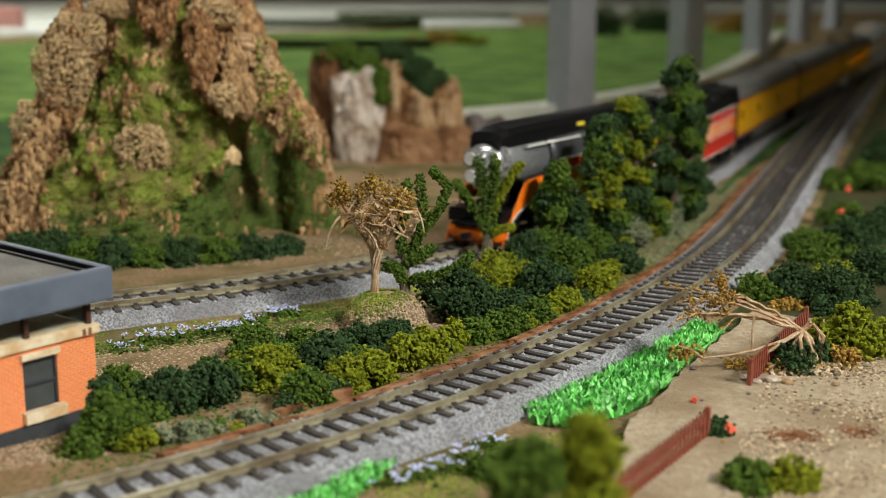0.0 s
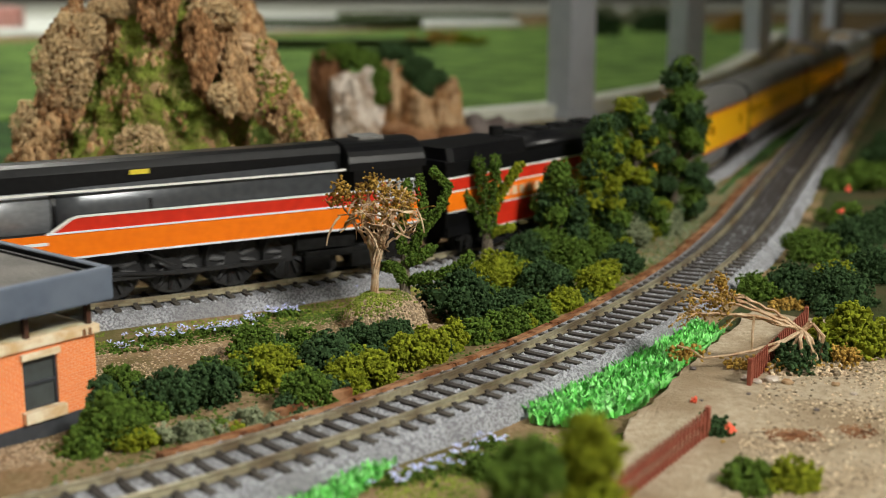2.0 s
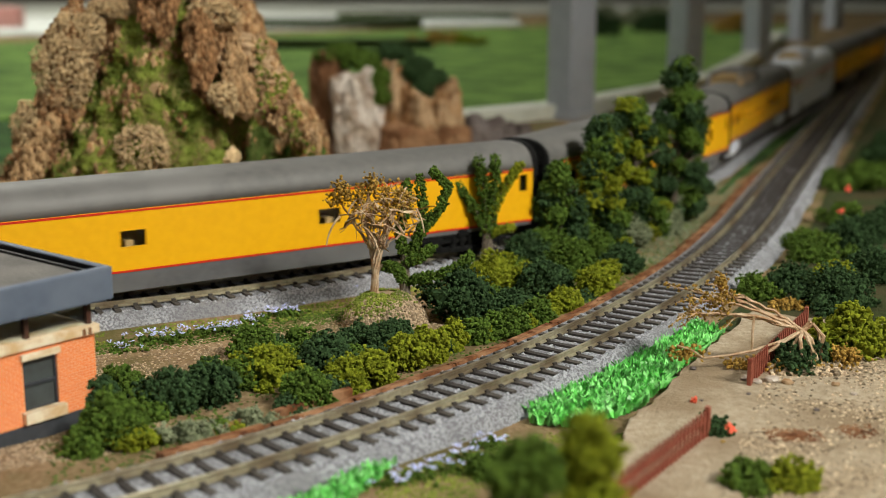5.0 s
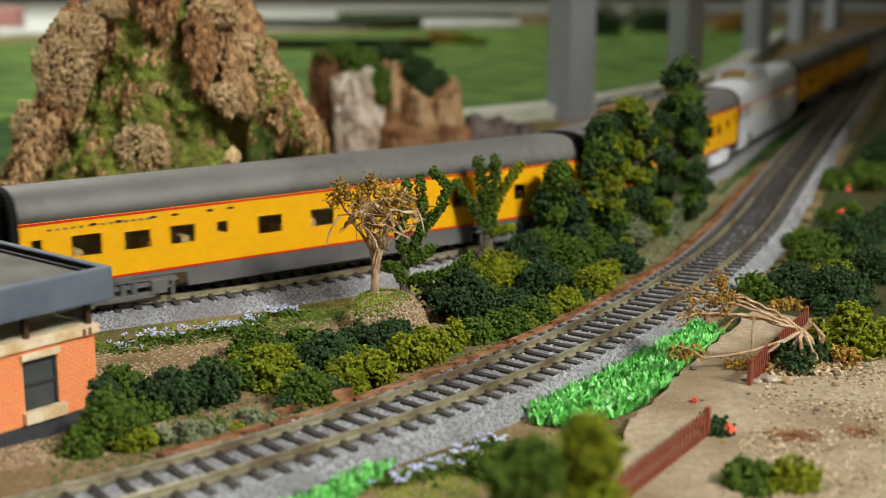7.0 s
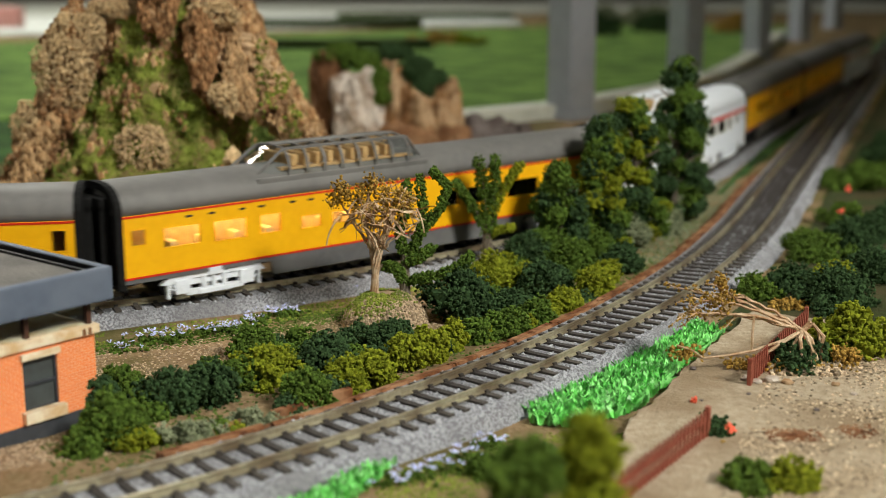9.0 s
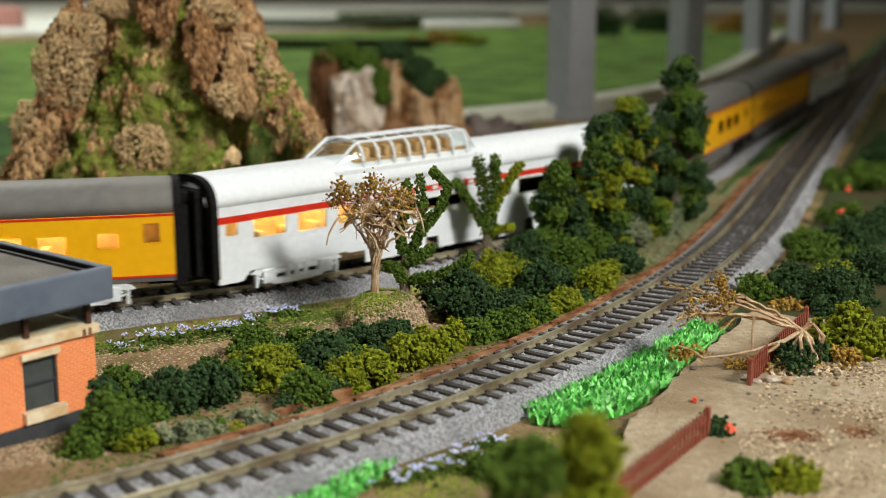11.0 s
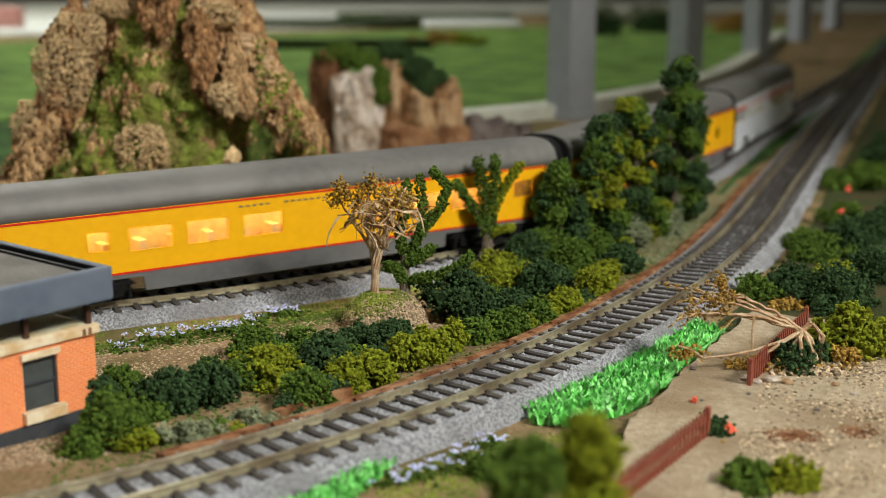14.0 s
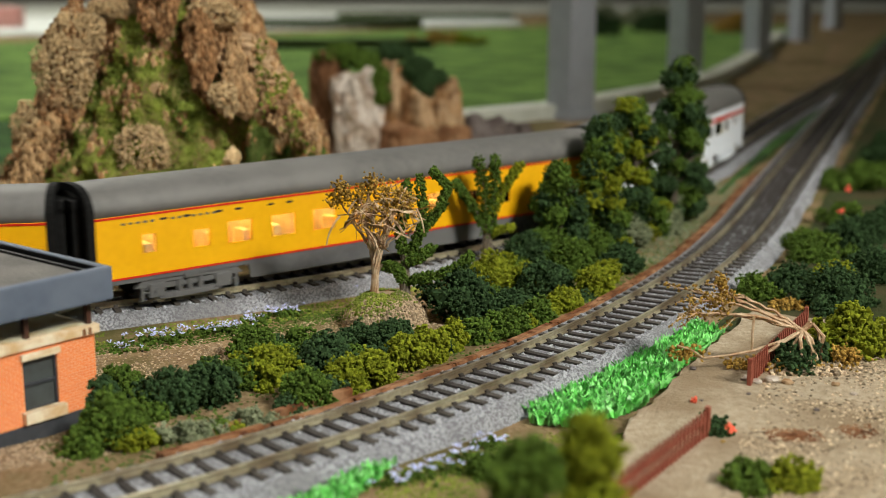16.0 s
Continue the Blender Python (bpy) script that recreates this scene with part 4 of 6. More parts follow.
def build_background():
    sheet("lawn", rough_outline([(-1.3, 1.22), (0.02, 1.14), (0.15, 1.29), (0.33, 1.60), (0.50, 2.06), (0.9, 3.2), (0.3, 3.2), (-1.3, 2.1)], 0.01, 0.06), 0.006, 0.006, M["turf"], "green model lawn with darker mown rows", "lawn")
    sheet("lawn", rough_outline([(-1.3, 0.80), (-0.36, 0.86), (-0.05, 1.08), (0.0, 1.13), (-1.3, 1.18)], 0.01, 0.05), 0.0055, 0.006, M["turf_dark"], "dark green strip of model grass", "lawn")
    sheet("road", [(-2.2, 2.15), (0.2, 3.25), (0.2, 4.3), (-2.2, 3.6)], 0.007, 0.006, M["road"], "pale grey concrete road behind the lawn", "road")
    sheet("pavement", [(-2.6, 3.75), (1.9, 4.5), (1.9, 6.0), (-2.6, 5.6)], 0.008, 0.006, M["kerb"], "pale paved area at the back of the layout", "pavement")
    # grassy strip between the two tracks further off
    strip = [at(NEAR, s, 0.034, 0) for s in np.arange(0.42, 3.2, 0.05)] + [at(FAR, s, -0.030, 0) for s in np.arange(2.9, 0.35, -0.05)]
    sheet("grass_strip", [(p.x, p.y) for p in strip], 0.0055, 0.005, M["turf_dark"], "dull green grass strip between the two tracks", "grass strip")
    strip = [at(NEAR, s, -0.028, 0) for s in np.arange(0.12, 3.2, 0.05)] + [at(NEAR, s, -0.30, 0) for s in np.arange(3.0, 0.1, -0.05)]
    sheet("scrub_ground", [(p.x, p.y) for p in strip], 0.0045, 0.004, M["scrub"], "dark mossy ground beside the track", "ground cover")
    # kerb wall
    pts = [(-0.02, 1.10), (0.0941, 1.19), (0.1508, 1.265), (0.226, 1.38), (0.3236, 1.56), (0.48, 2.0), (0.7, 2.7)]
    bm = bmesh.new()
    loft(bm, [[(x - 0.006, y + 0.006, 0), (x - 0.006, y + 0.006, 0.017), (x + 0.012, y - 0.010, 0.016), (x + 0.014, y - 0.012, 0)] for x, y in pts])
    tagged(obj("kerb", bm, M["kerb"]), "pale grey low kerb wall beside the main track", "kerb", kind="structure")
    for i, (x, y) in enumerate(((0.118, 1.185), (0.30, 1.60), (0.485, 2.0), (0.70, 2.55), (0.93, 3.1))):
        c = thing("column", "tall square grey support column at the back", "column", "grey columns")
        c.matrix_world = pose(x, y, 0, rz=38)
        part("shaft", bx(-0.0155, 0.0155, -0.0155, 0.0155, 0.0, 0.62, 0.0012), M["column"], c)
        part("base", bx(-0.0185, 0.0185, -0.0185, 0.0185, 0.0, 0.010, 0.0012), M["column"], c)
    # unseen deck on the columns, added to shade the far end of the tracks
    sheet("shade_deck", [(0.10, 1.16), (0.50, 1.00), (0.62, 0.28), (2.4, 0.28), (2.4, 3.2), (0.95, 3.2), (0.50, 2.03), (0.28, 1.62)], 0.638, 0.018, M["road"], "unseen deck on the grey columns, added to shade the far tracks", "deck")
    # low dark blocks and vehicles far back
    for x, y, w, d, h, m, lab in ((-0.66, 2.55, 0.16, 0.05, 0.030, "darkrock", "low dark model shed far back"), (-0.17, 2.25, 0.30, 0.04, 0.018, "mossdark_flat", "low dark hedge far back"),
                                  (-0.25, 3.1, 0.40, 0.05, 0.022, "mossdark_flat", "low dark hedge far back"), (-1.05, 3.1, 0.09, 0.05, 0.05, "pink", "small pink model building far back"),
                                  (-0.05, 3.7, 0.5, 0.05, 0.02, "mossdark_flat", "low dark hedge far back")):
        bm = bmesh.new()
        box(bm, x - w / 2, x + w / 2, y - d / 2, y + d / 2, 0.004, 0.004 + h, 0.006)
        ob = obj("hedge" if "hedge" in lab else "model_building", bm, M[m])
        tagged(ob, lab, "hedge" if "hedge" in lab else "building")


M["turf_dark"] = mat("turf_dark", (0.045, 0.10, 0.03), (0.07, 0.14, 0.04), (0.03, 0.06, 0.02), 0.95, grain=300, patch=20, bump=0.8)
M["scrub"] = mat("scrub_earth", (0.030, 0.042, 0.016), (0.050, 0.060, 0.022), (0.060, 0.050, 0.024), 0.95, grain=500, patch=35, bump=0.9)
M["mossdark_flat"] = mat("hedge_dark", (0.030, 0.045, 0.018), (0.05, 0.07, 0.025), None, 0.95, grain=150, bump=0.9)
M["pink"] = mat("pink_wall", (0.6, 0.30, 0.27), (0.52, 0.25, 0.22), None, 0.8, grain=100)
build_background()


# ---------------------------------------------------------------- shrubs
LEAF = {"m": "leaf_mid", "l": "leaf_lime", "d": "leaf_dark", "g": "leaf_grey", "o": "ochre"}
WORD = {"m": "mid-green", "l": "yellow-green", "d": "dark green", "g": "pale grey-green", "o": "ochre"}
SEED = [100]


def bush(x, y, r, h, kind, name="bush", z=None, grain=1.0, group="clump-foliage bushes"):
    """A clump of foam foliage: lobes covered with crumbs."""
    SEED[0] += 1
    rng = np.random.default_rng(SEED[0])
    z = GZ - 0.001 if z is None else z
    lobes = []
    n = rng.integers(13, 20)
    r, h = r * 1.16, h * 1.10
    for i in range(n):
        a = rng.uniform(0, 2 * math.pi)
        k = math.sqrt(rng.uniform(0, 1)) * 0.86
        rr = rng.uniform(0.20, 0.40) * min(r, h * 0.8)
        top = h * (1 - 0.55 * k * k)
        lobes.append((x + r * k * math.cos(a), y + r * 0.8 * k * math.sin(a), z + max(rr * 0.6, rng.uniform(0.35, 1.0) * top - rr * 0.8), rr))
    lobes.append((x, y, z + h * 0.40, min(r, h * 0.6) * 0.8))
    L = np.array(lobes)
    cnt = int(min(2000, 520 + 6.0e6 * r * h))
    pts = blob_points(rng, L, cnt, 0.8)
    pts += rng.normal(size=pts.shape) * 0.00055 * grain
    pts = pts[pts[:, 2] > z - 0.0005]
    sz = rng.uniform(0.00032, 0.00085, len(pts)) * grain
    P = np.concatenate([pts, L[:, :3]])
    S = np.concatenate([sz, L[:, 3] * 0.68])
    ob = flecks(name, P, S, M[LEAF[kind]], None, SEED[0])
    return tagged(ob, "%s clump-foliage bush beside the track" % WORD[kind], "bush", group)


HEDGE_WEST = [
    (-0.0952, 0.3480, 0.0089, 0.0163, "m"),
    (-0.0888, 0.3451, 0.0049, 0.0089, "l"),
    (-0.1035, 0.3710, 0.0052, 0.0139, "d"),
    (-0.1041, 0.3922, 0.0055, 0.0109, "m"),
    (-0.0849, 0.3766, 0.0096, 0.0148, "d"),
    (-0.0749, 0.3841, 0.0093, 0.0142, "d"),
    (-0.0669, 0.4020, 0.0074, 0.0102, "m"),
    (-0.0670, 0.4345, 0.0099, 0.0119, "m"),
    (-0.0588, 0.4043, 0.0107, 0.0139, "l"),
    (-0.0781, 0.4182, 0.0067, 0.0054, "m"),
    (-0.0724, 0.3522, 0.0098, 0.0066, "g"),
    (-0.0576, 0.3644, 0.0076, 0.0059, "g"),
    (-0.0436, 0.3845, 0.0076, 0.0121, "m"),
    (-0.0399, 0.4129, 0.0104, 0.0151, "d"),
]
HEDGE_MIDDLE = [
    (-0.0486, 0.4414, 0.0081, 0.0097, "m"),
    (-0.0323, 0.4002, 0.0065, 0.0107, "l"),
    (-0.0243, 0.4064, 0.0070, 0.0116, "l"),
    (-0.0298, 0.4494, 0.0097, 0.0086, "d"),
    (-0.0184, 0.4506, 0.0082, 0.0093, "d"),
    (-0.0125, 0.4223, 0.0063, 0.0132, "l"),
    (-0.0054, 0.4265, 0.0059, 0.0153, "l"),
    (0.0036, 0.4434, 0.0051, 0.0118, "l"),
    (0.0112, 0.4505, 0.0052, 0.0114, "m"),
    (0.0068, 0.4847, 0.0137, 0.0208, "d"),
    (0.0186, 0.4586, 0.0063, 0.0105, "m"),
    (0.0256, 0.4603, 0.0065, 0.0126, "m"),
    (0.0245, 0.5324, 0.0126, 0.0179, "l"),
    (0.0352, 0.4764, 0.0076, 0.0108, "m"),
]
HEDGE_EAST = [
    (0.0261, 0.4902, 0.0100, 0.0122, "d"),
    (0.0419, 0.5211, 0.0100, 0.0165, "d"),
    (0.0380, 0.5725, 0.0103, 0.0180, "d"),
    (0.0491, 0.4964, 0.0068, 0.0108, "l"),
    (0.0634, 0.5180, 0.0082, 0.0141, "l"),
    (0.0717, 0.5468, 0.0074, 0.0104, "l"),
    (0.0566, 0.5506, 0.0099, 0.0186, "m"),
    (0.0812, 0.5652, 0.0079, 0.0153, "d"),
    (0.0693, 0.5970, 0.0120, 0.0166, "m"),
    (0.0516, 0.5815, 0.0104, 0.0195, "m"),
    (0.0472, 0.5790, 0.0097, 0.0168, "m"),
    (0.0939, 0.6278, 0.0105, 0.0140, "g"),
    (0.1160, 0.6575, 0.0132, 0.0141, "g"),
    (0.1361, 0.7015, 0.0094, 0.0125, "g"),
]
SCRUB_RIGHT = [
    (0.1453, 0.4336, 0.0133, 0.0187, "l"),
    (0.1180, 0.4080, 0.0072, 0.0125, "d"),
    (0.1271, 0.4195, 0.0068, 0.0106, "m"),
    (0.1577, 0.4949, 0.0166, 0.0189, "d"),
    (0.1479, 0.5263, 0.0107, 0.0142, "d"),
    (0.1288, 0.5118, 0.0098, 0.0116, "m"),
    (0.1876, 0.5412, 0.0110, 0.0183, "d"),
    (0.1773, 0.5868, 0.0144, 0.0144, "m"),
    (0.2164, 0.6288, 0.0119, 0.0168, "d"),
    (0.2143, 0.6731, 0.0142, 0.0135, "m"),
    (0.1769, 0.6152, 0.0096, 0.0110, "m"),
    (0.2582, 0.7826, 0.0207, 0.0207, "m"),
    (0.3053, 0.8813, 0.0156, 0.0234, "d"),
    (0.2492, 0.8024, 0.0107, 0.0124, "m"),
]
SCRUB_FRONT = [
    (0.0190, 0.3220, 0.0060, 0.0090, "m"),
    (0.0280, 0.3310, 0.0050, 0.0075, "d"),
    (0.0116, 0.3244, 0.0046, 0.0069, "m"),
    (0.0805, 0.3117, 0.0103, 0.0096, "m"),
    (0.0906, 0.3112, 0.0070, 0.0111, "l"),
    (0.0785, 0.3491, 0.0041, 0.0099, "d"),
    (0.0779, 0.3664, 0.0022, 0.0031, "d"),
]
for rows in (HEDGE_WEST, HEDGE_MIDDLE, HEDGE_EAST, SCRUB_RIGHT, SCRUB_FRONT):
    for row in rows:
        bush(*row, grain=1.35 if rows is SCRUB_RIGHT and row[4] == "l" else 1.0)
# low filler clumps that close the hedge
fill = random.Random(19)
for rows in (HEDGE_WEST, HEDGE_MIDDLE, HEDGE_EAST):
    for x, y, r, h, k in rows:
        d = fill.choice((-1, 1)) * r * fill.uniform(0.85, 1.15)
        bush(x + 0.66 * d, y + 0.75 * d, r * fill.uniform(0.45, 0.65), h * fill.uniform(0.4, 0.65), fill.choice("mdl" + k), group="low hedge clumps")
# further scrub beyond the track and far bushes
rs = np.random.default_rng(77)
for i in range(52):
    s, o = rs.uniform(0.22, 1.3), -rs.uniform(0.046, 0.20)
    p = at(NEAR, s, o)
    bush(p.x, p.y, rs.uniform(0.012, 0.022), rs.uniform(0.010, 0.020), "dddm"[i % 4])
for x, y, r, h, k in ((-0.02, 2.42, 0.07, 0.022, "o"), (0.03, 2.40, 0.06, 0.018, "l"), (0.33, 2.75, 0.05, 0.045, "d"), (0.48, 2.9, 0.05, 0.045, "d"), (0.66, 2.9, 0.05, 0.04, "o"), (0.40, 3.3, 0.09, 0.05, "g"), (0.55, 3.4, 0.09, 0.05, "g")):
    bush(x, y, r, h, k, grain=4.0, group="far bushes")


def tall_shrub(x, y, hw, h, kinds, seed):
    """A tall dense bushy tree: trunk, limbs and a ragged crown of clumps."""
    t = thing("tree", "tall dense dark green bushy tree between the tracks", "tree", "tall bushy trees")
    t.location = (x, y, GZ - 0.001)
    rng = np.random.default_rng(seed)
    bm = bmesh.new()
    tube(bm, [(0, 0, 0), (0.001, 0, h * 0.4), (0, 0.001, h * 0.8)], 0.0022, 0.0006, 7)
    for i in range(8):
        a, z = rng.uniform(0, 6.28), h * rng.uniform(0.2, 0.7)
        tube(bm, [(0, 0, z), (math.cos(a) * hw * 0.4, math.sin(a) * hw * 0.4, z + h * 0.08), (math.cos(a) * hw * 0.7, math.sin(a) * hw * 0.7, z + h * 0.12)], 0.0009, 0.0003)
    part("trunk", bm, M["bark"], t)
    for j, k in enumerate(kinds):
        lobes = []
        for i in range(30):
            u = rng.uniform(0.06, 0.95)
            w = hw * (1.0 - 0.72 * max(0, u - 0.25)) * rng.uniform(0.25, 0.95)
            a = rng.uniform(0, 6.28)
            lobes.append((w * math.cos(a), w * math.sin(a) * 0.8, h * u, rng.uniform(0.0024, 0.0048)))
        lobes.append((0, 0, h * 0.94, 0.0035))
        L = np.array(lobes)
        pts = blob_points(rng, L, 3400, 0.75) + rng.normal(size=(3400, 3)) * 0.0008
        sz = rng.uniform(0.00045, 0.0010, len(pts))
        flecks("crown", np.concatenate([pts, L[:, :3]]), np.concatenate([sz, L[:, 3] * 0.72]), M[LEAF[k]], t, seed + j)
    return t


tall_shrub(0.1245, 0.680, 0.0175, 0.091, "dm", 31)
tall_shrub(0.0960, 0.637, 0.0175, 0.072, "dml", 32)
tall_shrub(0.0775, 0.615, 0.0155, 0.065, "mdl", 33)
tall_shrub(0.0540, 0.588, 0.0135, 0.046, "dm", 34)
tall_shrub(0.1380, 0.712, 0.0120, 0.071, "dm", 35)
tagged(tall_shrub(0.0170, 0.236, 0.0075, 0.0445, "m", 36), "leafy green and yellow-green shrub close by the ballast")
tagged(tall_shrub(0.0285, 0.240, 0.0075, 0.0475, "l", 37), "leafy yellow-green shrub close by the ballast")


# ---------------------------------------------------------------- loose ground cover
def scatter(name, outline, n, lo, hi, material, label, z=GZ, seed=3):
    """Fine scatter over a plan outline."""
    rng = np.random.default_rng(seed)
    o = np.array(outline)
    a, b = o.min(0), o.max(0)
    p = rng.uniform(a, b, (n * 3, 2))
    inside = np.zeros(len(p), bool)
    for (x0, y0), (x1, y1) in zip(outline, outline[1:] + outline[:1]):
        c = ((y0 > p[:, 1]) != (y1 > p[:, 1])) & (p[:, 0] < (x1 - x0) * (p[:, 1] - y0) / (y1 - y0 + 1e-12) + x0)
        inside ^= c
    p = p[inside][:n]
    dens = np.array([noise.noise(Vector((x * 60, y * 60, seed))) for x, y in p])
    p = p[dens > -0.25 + 0.2 * rng.normal(size=len(p))]
    z = np.array([ground_height(x, y) + GZ for x, y in p])
    ob = flecks(name, np.column_stack([p, z]), rng.uniform(lo, hi, len(p)), material, None, seed, squash=0.7)
    return tagged(ob, label, "ground cover", kind="stuff")


def band(track, s0, s1, o0, o1, step=0.02):
    return [tuple(at(track, s, o0)[:2]) for s in np.arange(s0, s1, step)] + [tuple(at(track, s, o1)[:2]) for s in np.arange(s1, s0, -step)]


scatter("turf_scatter", band(FAR, -0.12, 0.16, -0.0235, -0.040), 9500, 0.0003, 0.0008, M["moss"], "olive green fine turf along the ballast", seed=11)
scatter("turf_scatter", band(FAR, -0.12, 0.06, -0.036, -0.052), 5200, 0.0003, 0.0007, M["leaf_mid"], "green fine turf under the flowers", seed=12)
scatter("earth_scatter", band(FAR, -0.14, 0.12, -0.046, -0.092), 14000, 0.00022, 0.0006, M["gravel"], "tan and brown earth scatter between the tracks", seed=13)
scatter("moss_scatter", band(NEAR, -0.13, 0.36, 0.026, 0.062), 9000, 0.0003, 0.0008, M["mossdark"], "dark green fine turf under the hedge", seed=14)
scatter("dry_grass", band(NEAR, -0.10, -0.02, 0.022, 0.036), 2500, 0.0003, 0.0008, M["leaf_grey"], "pale dry grass behind the edging", seed=25)
scatter("dry_grass", band(NEAR, 0.20, 0.48, 0.026, 0.05), 5000, 0.0003, 0.0009, M["leaf_grey"], "pale dry grass on the bank", seed=15)
scatter("moss_scatter", band(NEAR, 0.08, 0.9, -0.026, -0.14), 9000, 0.0004, 0.0011, M["mossdark"], "dark green turf beside the track", seed=16)
scatter("earth_scatter", [(-0.16, 0.31), (-0.085, 0.345), (-0.075, 0.36), (-0.10, 0.375), (-0.16, 0.36)], 9000, 0.0002, 0.0006, M["gravel"], "tan earth scatter before the building", seed=17)
scatter("turf_scatter", [(-0.05, 0.29), (0.03, 0.29), (0.055, 0.36), (0.02, 0.36), (-0.01, 0.33)], 4200, 0.0003, 0.0007, M["moss"], "olive turf at the foot of the ballast", seed=18)
scatter("earth_scatter", [(-0.24, 0.53), (-0.03, 0.60), (-0.04, 0.66), (-0.24, 0.62)], 5000, 0.0003, 0.0007, M["gravel"], "brown earth at the foot of the hill", seed=19)


# ---------------------------------------------------------------- edging boards along the near track
def build_edging():
    t = thing("track_edging", "rust-brown wooden edging boards beside the near track", "edging")
    rng = random.Random(8)
    s = -0.10
    while s < 0.46:
        n = rng.uniform(0.03, 0.06)
        o = 0.0195 + rng.uniform(-0.0006, 0.0006)
        for oo, w, z in ((o, 0.0012, 0.0080), (o + 0.0028, 0.0013, 0.0072)):
            bm = sweep(NEAR, s, s + n - 0.0012, (n - 0.0012) / 6, [(oo - w, 0.001), (oo - w, z - 0.0008), (oo - w + 0.0005, z), (oo + w - 0.0004, z + rng.uniform(-0.0006, 0.0002)), (oo + w, 0.001)])
            part("board", bm, M["edging"], t)
        s += n
    for s0, n in ((-0.075, 0.016), (-0.052, 0.014), (-0.036, 0.018)):
        bm = sweep(NEAR, s0, s0 + n, n / 4, [(0.0330, 0.002), (0.0330, 0.0050), (0.0350, 0.0054), (0.0350, 0.002)])
        part("board", bm, M["edging"], t)


build_edging()


# ---------------------------------------------------------------- flowers and grass mat
def flower_patch(x, y, n, seed, petal="petal", spread=0.006):
    t = thing("flower_patch", "pale blue flowers on low green leaves", "flowers", "blue flowers")
    t.location = (x, y, GZ)
    rng = np.random.default_rng(seed)
    p = rng.normal(size=(n * 4, 3)) * [spread, spread * 0.6, 0.0006] + [0, 0, 0.0009]
    flecks("leaves", p, rng.uniform(0.0004, 0.0009, len(p)), M["leaf_mid"], t, seed)
    p = rng.normal(size=(n, 3)) * [spread * 0.85, spread * 0.4, 0.0006] + [0, 0, 0.0028]
    me_v, me_f = [], []
    for q in p:
        a = rng.uniform(0, 6.28)
        for k in range(3):
            b = a + k * 2.1 + rng.uniform(-0.3, 0.3)
            l, w, up = rng.uniform(0.0009, 0.0017), 0.0005, rng.uniform(0.0001, 0.0012)
            d, e = np.array([math.cos(b), math.sin(b), 0]), np.array([-math.sin(b), math.cos(b), 0])
            i = len(me_v)
            me_v += [tuple(q), tuple(q + d * l * 0.6 + e * w + [0, 0, up]), tuple(q + d * l + [0, 0, up * 0.6]), tuple(q + d * l * 0.6 - e * w + [0, 0, up])]
            me_f.append((i, i + 1, i + 2, i + 3))
    me = bpy.data.meshes.new("blossoms")
    me.from_pydata(me_v, [], me_f)
    me.materials.append(M[petal])
    new("blossoms", me).parent = t
    return t


for i, (x, y) in enumerate([(-0.1152, 0.4398), (-0.1075, 0.452), (-0.1000, 0.455), (-0.0936, 0.4603), (-0.0850, 0.4628), (-0.079, 0.4671), (-0.0733, 0.4781), (-0.0665, 0.4858), (-0.0602, 0.4905)]):
    flower_patch(x, y, 16 if i in (1, 5, 8) else 10, 200 + i, spread=0.0042)
for i, (x, y) in enumerate([(-0.0463, 0.5236), (-0.0385, 0.5315), (-0.0235, 0.549)]):
    flower_patch(x, y, 12, 220 + i, spread=0.0042)
for i, (x, y) in enumerate([(-0.014, 0.3186), (-0.0067, 0.3222), (0.0005, 0.3275), (0.0085, 0.336), (0.0131, 0.3462)]):
    flower_patch(x, y, 10, 230 + i, spread=0.0036)


def grass_mat(name, outline, n, seed, h=(0.0022, 0.0046), width=0.0007):
    """A mat of bright upright plastic blades."""
    rng = np.random.default_rng(seed)
    o = np.array(outline)
    V, F = [], []
    while len(F) < n:
        x, y = rng.uniform(o.min(0), o.max(0))
        c = False
        for (x0, y0), (x1, y1) in zip(outline, outline[1:] + outline[:1]):
            if (y0 > y) != (y1 > y) and x < (x1 - x0) * (y - y0) / (y1 - y0) + x0:
                c = not c
        if not c:
            continue
        a, hh, w = rng.uniform(0, 6.28), rng.uniform(*h), width * rng.uniform(0.7, 1.3)
        d = np.array([math.cos(a), math.sin(a), 0]) * w
        l = np.array([*(rng.normal(size=2) * hh * 0.38), 0])
        p = np.array([x, y, GZ - 0.0005])
        i = len(V)
        V += [tuple(p - d), tuple(p + d), tuple(p + d * 1.1 + l * 0.45 + [0, 0, hh * 0.6]), tuple(p - d * 1.1 + l * 0.45 + [0, 0, hh * 0.6]), tuple(p + l + [0, 0, hh])]
        F += [(i, i + 1, i + 2, i + 3), (i + 3, i + 2, i + 4)]
    me = bpy.data.meshes.new(name)
    me.from_pydata(V, [], F)
    me.materials.append(M["blade"])
    return tagged(new(name, me), "bright green plastic grass tufts along the ballast", "grass", kind="stuff")


grass_mat("grass_mat", [(0.0258, 0.3659), (0.0433, 0.3625), (0.061, 0.3792), (0.0816, 0.4198), (0.1055, 0.4633), (0.0966, 0.4771), (0.0548, 0.425), (0.0290, 0.3881)], 9000, 41)
grass_mat("grass_mat", [(-0.060, 0.280), (-0.0355, 0.3077), (-0.0223, 0.3291), (-0.0131, 0.3332), (-0.0193, 0.3156), (-0.04, 0.280)], 2600, 42)


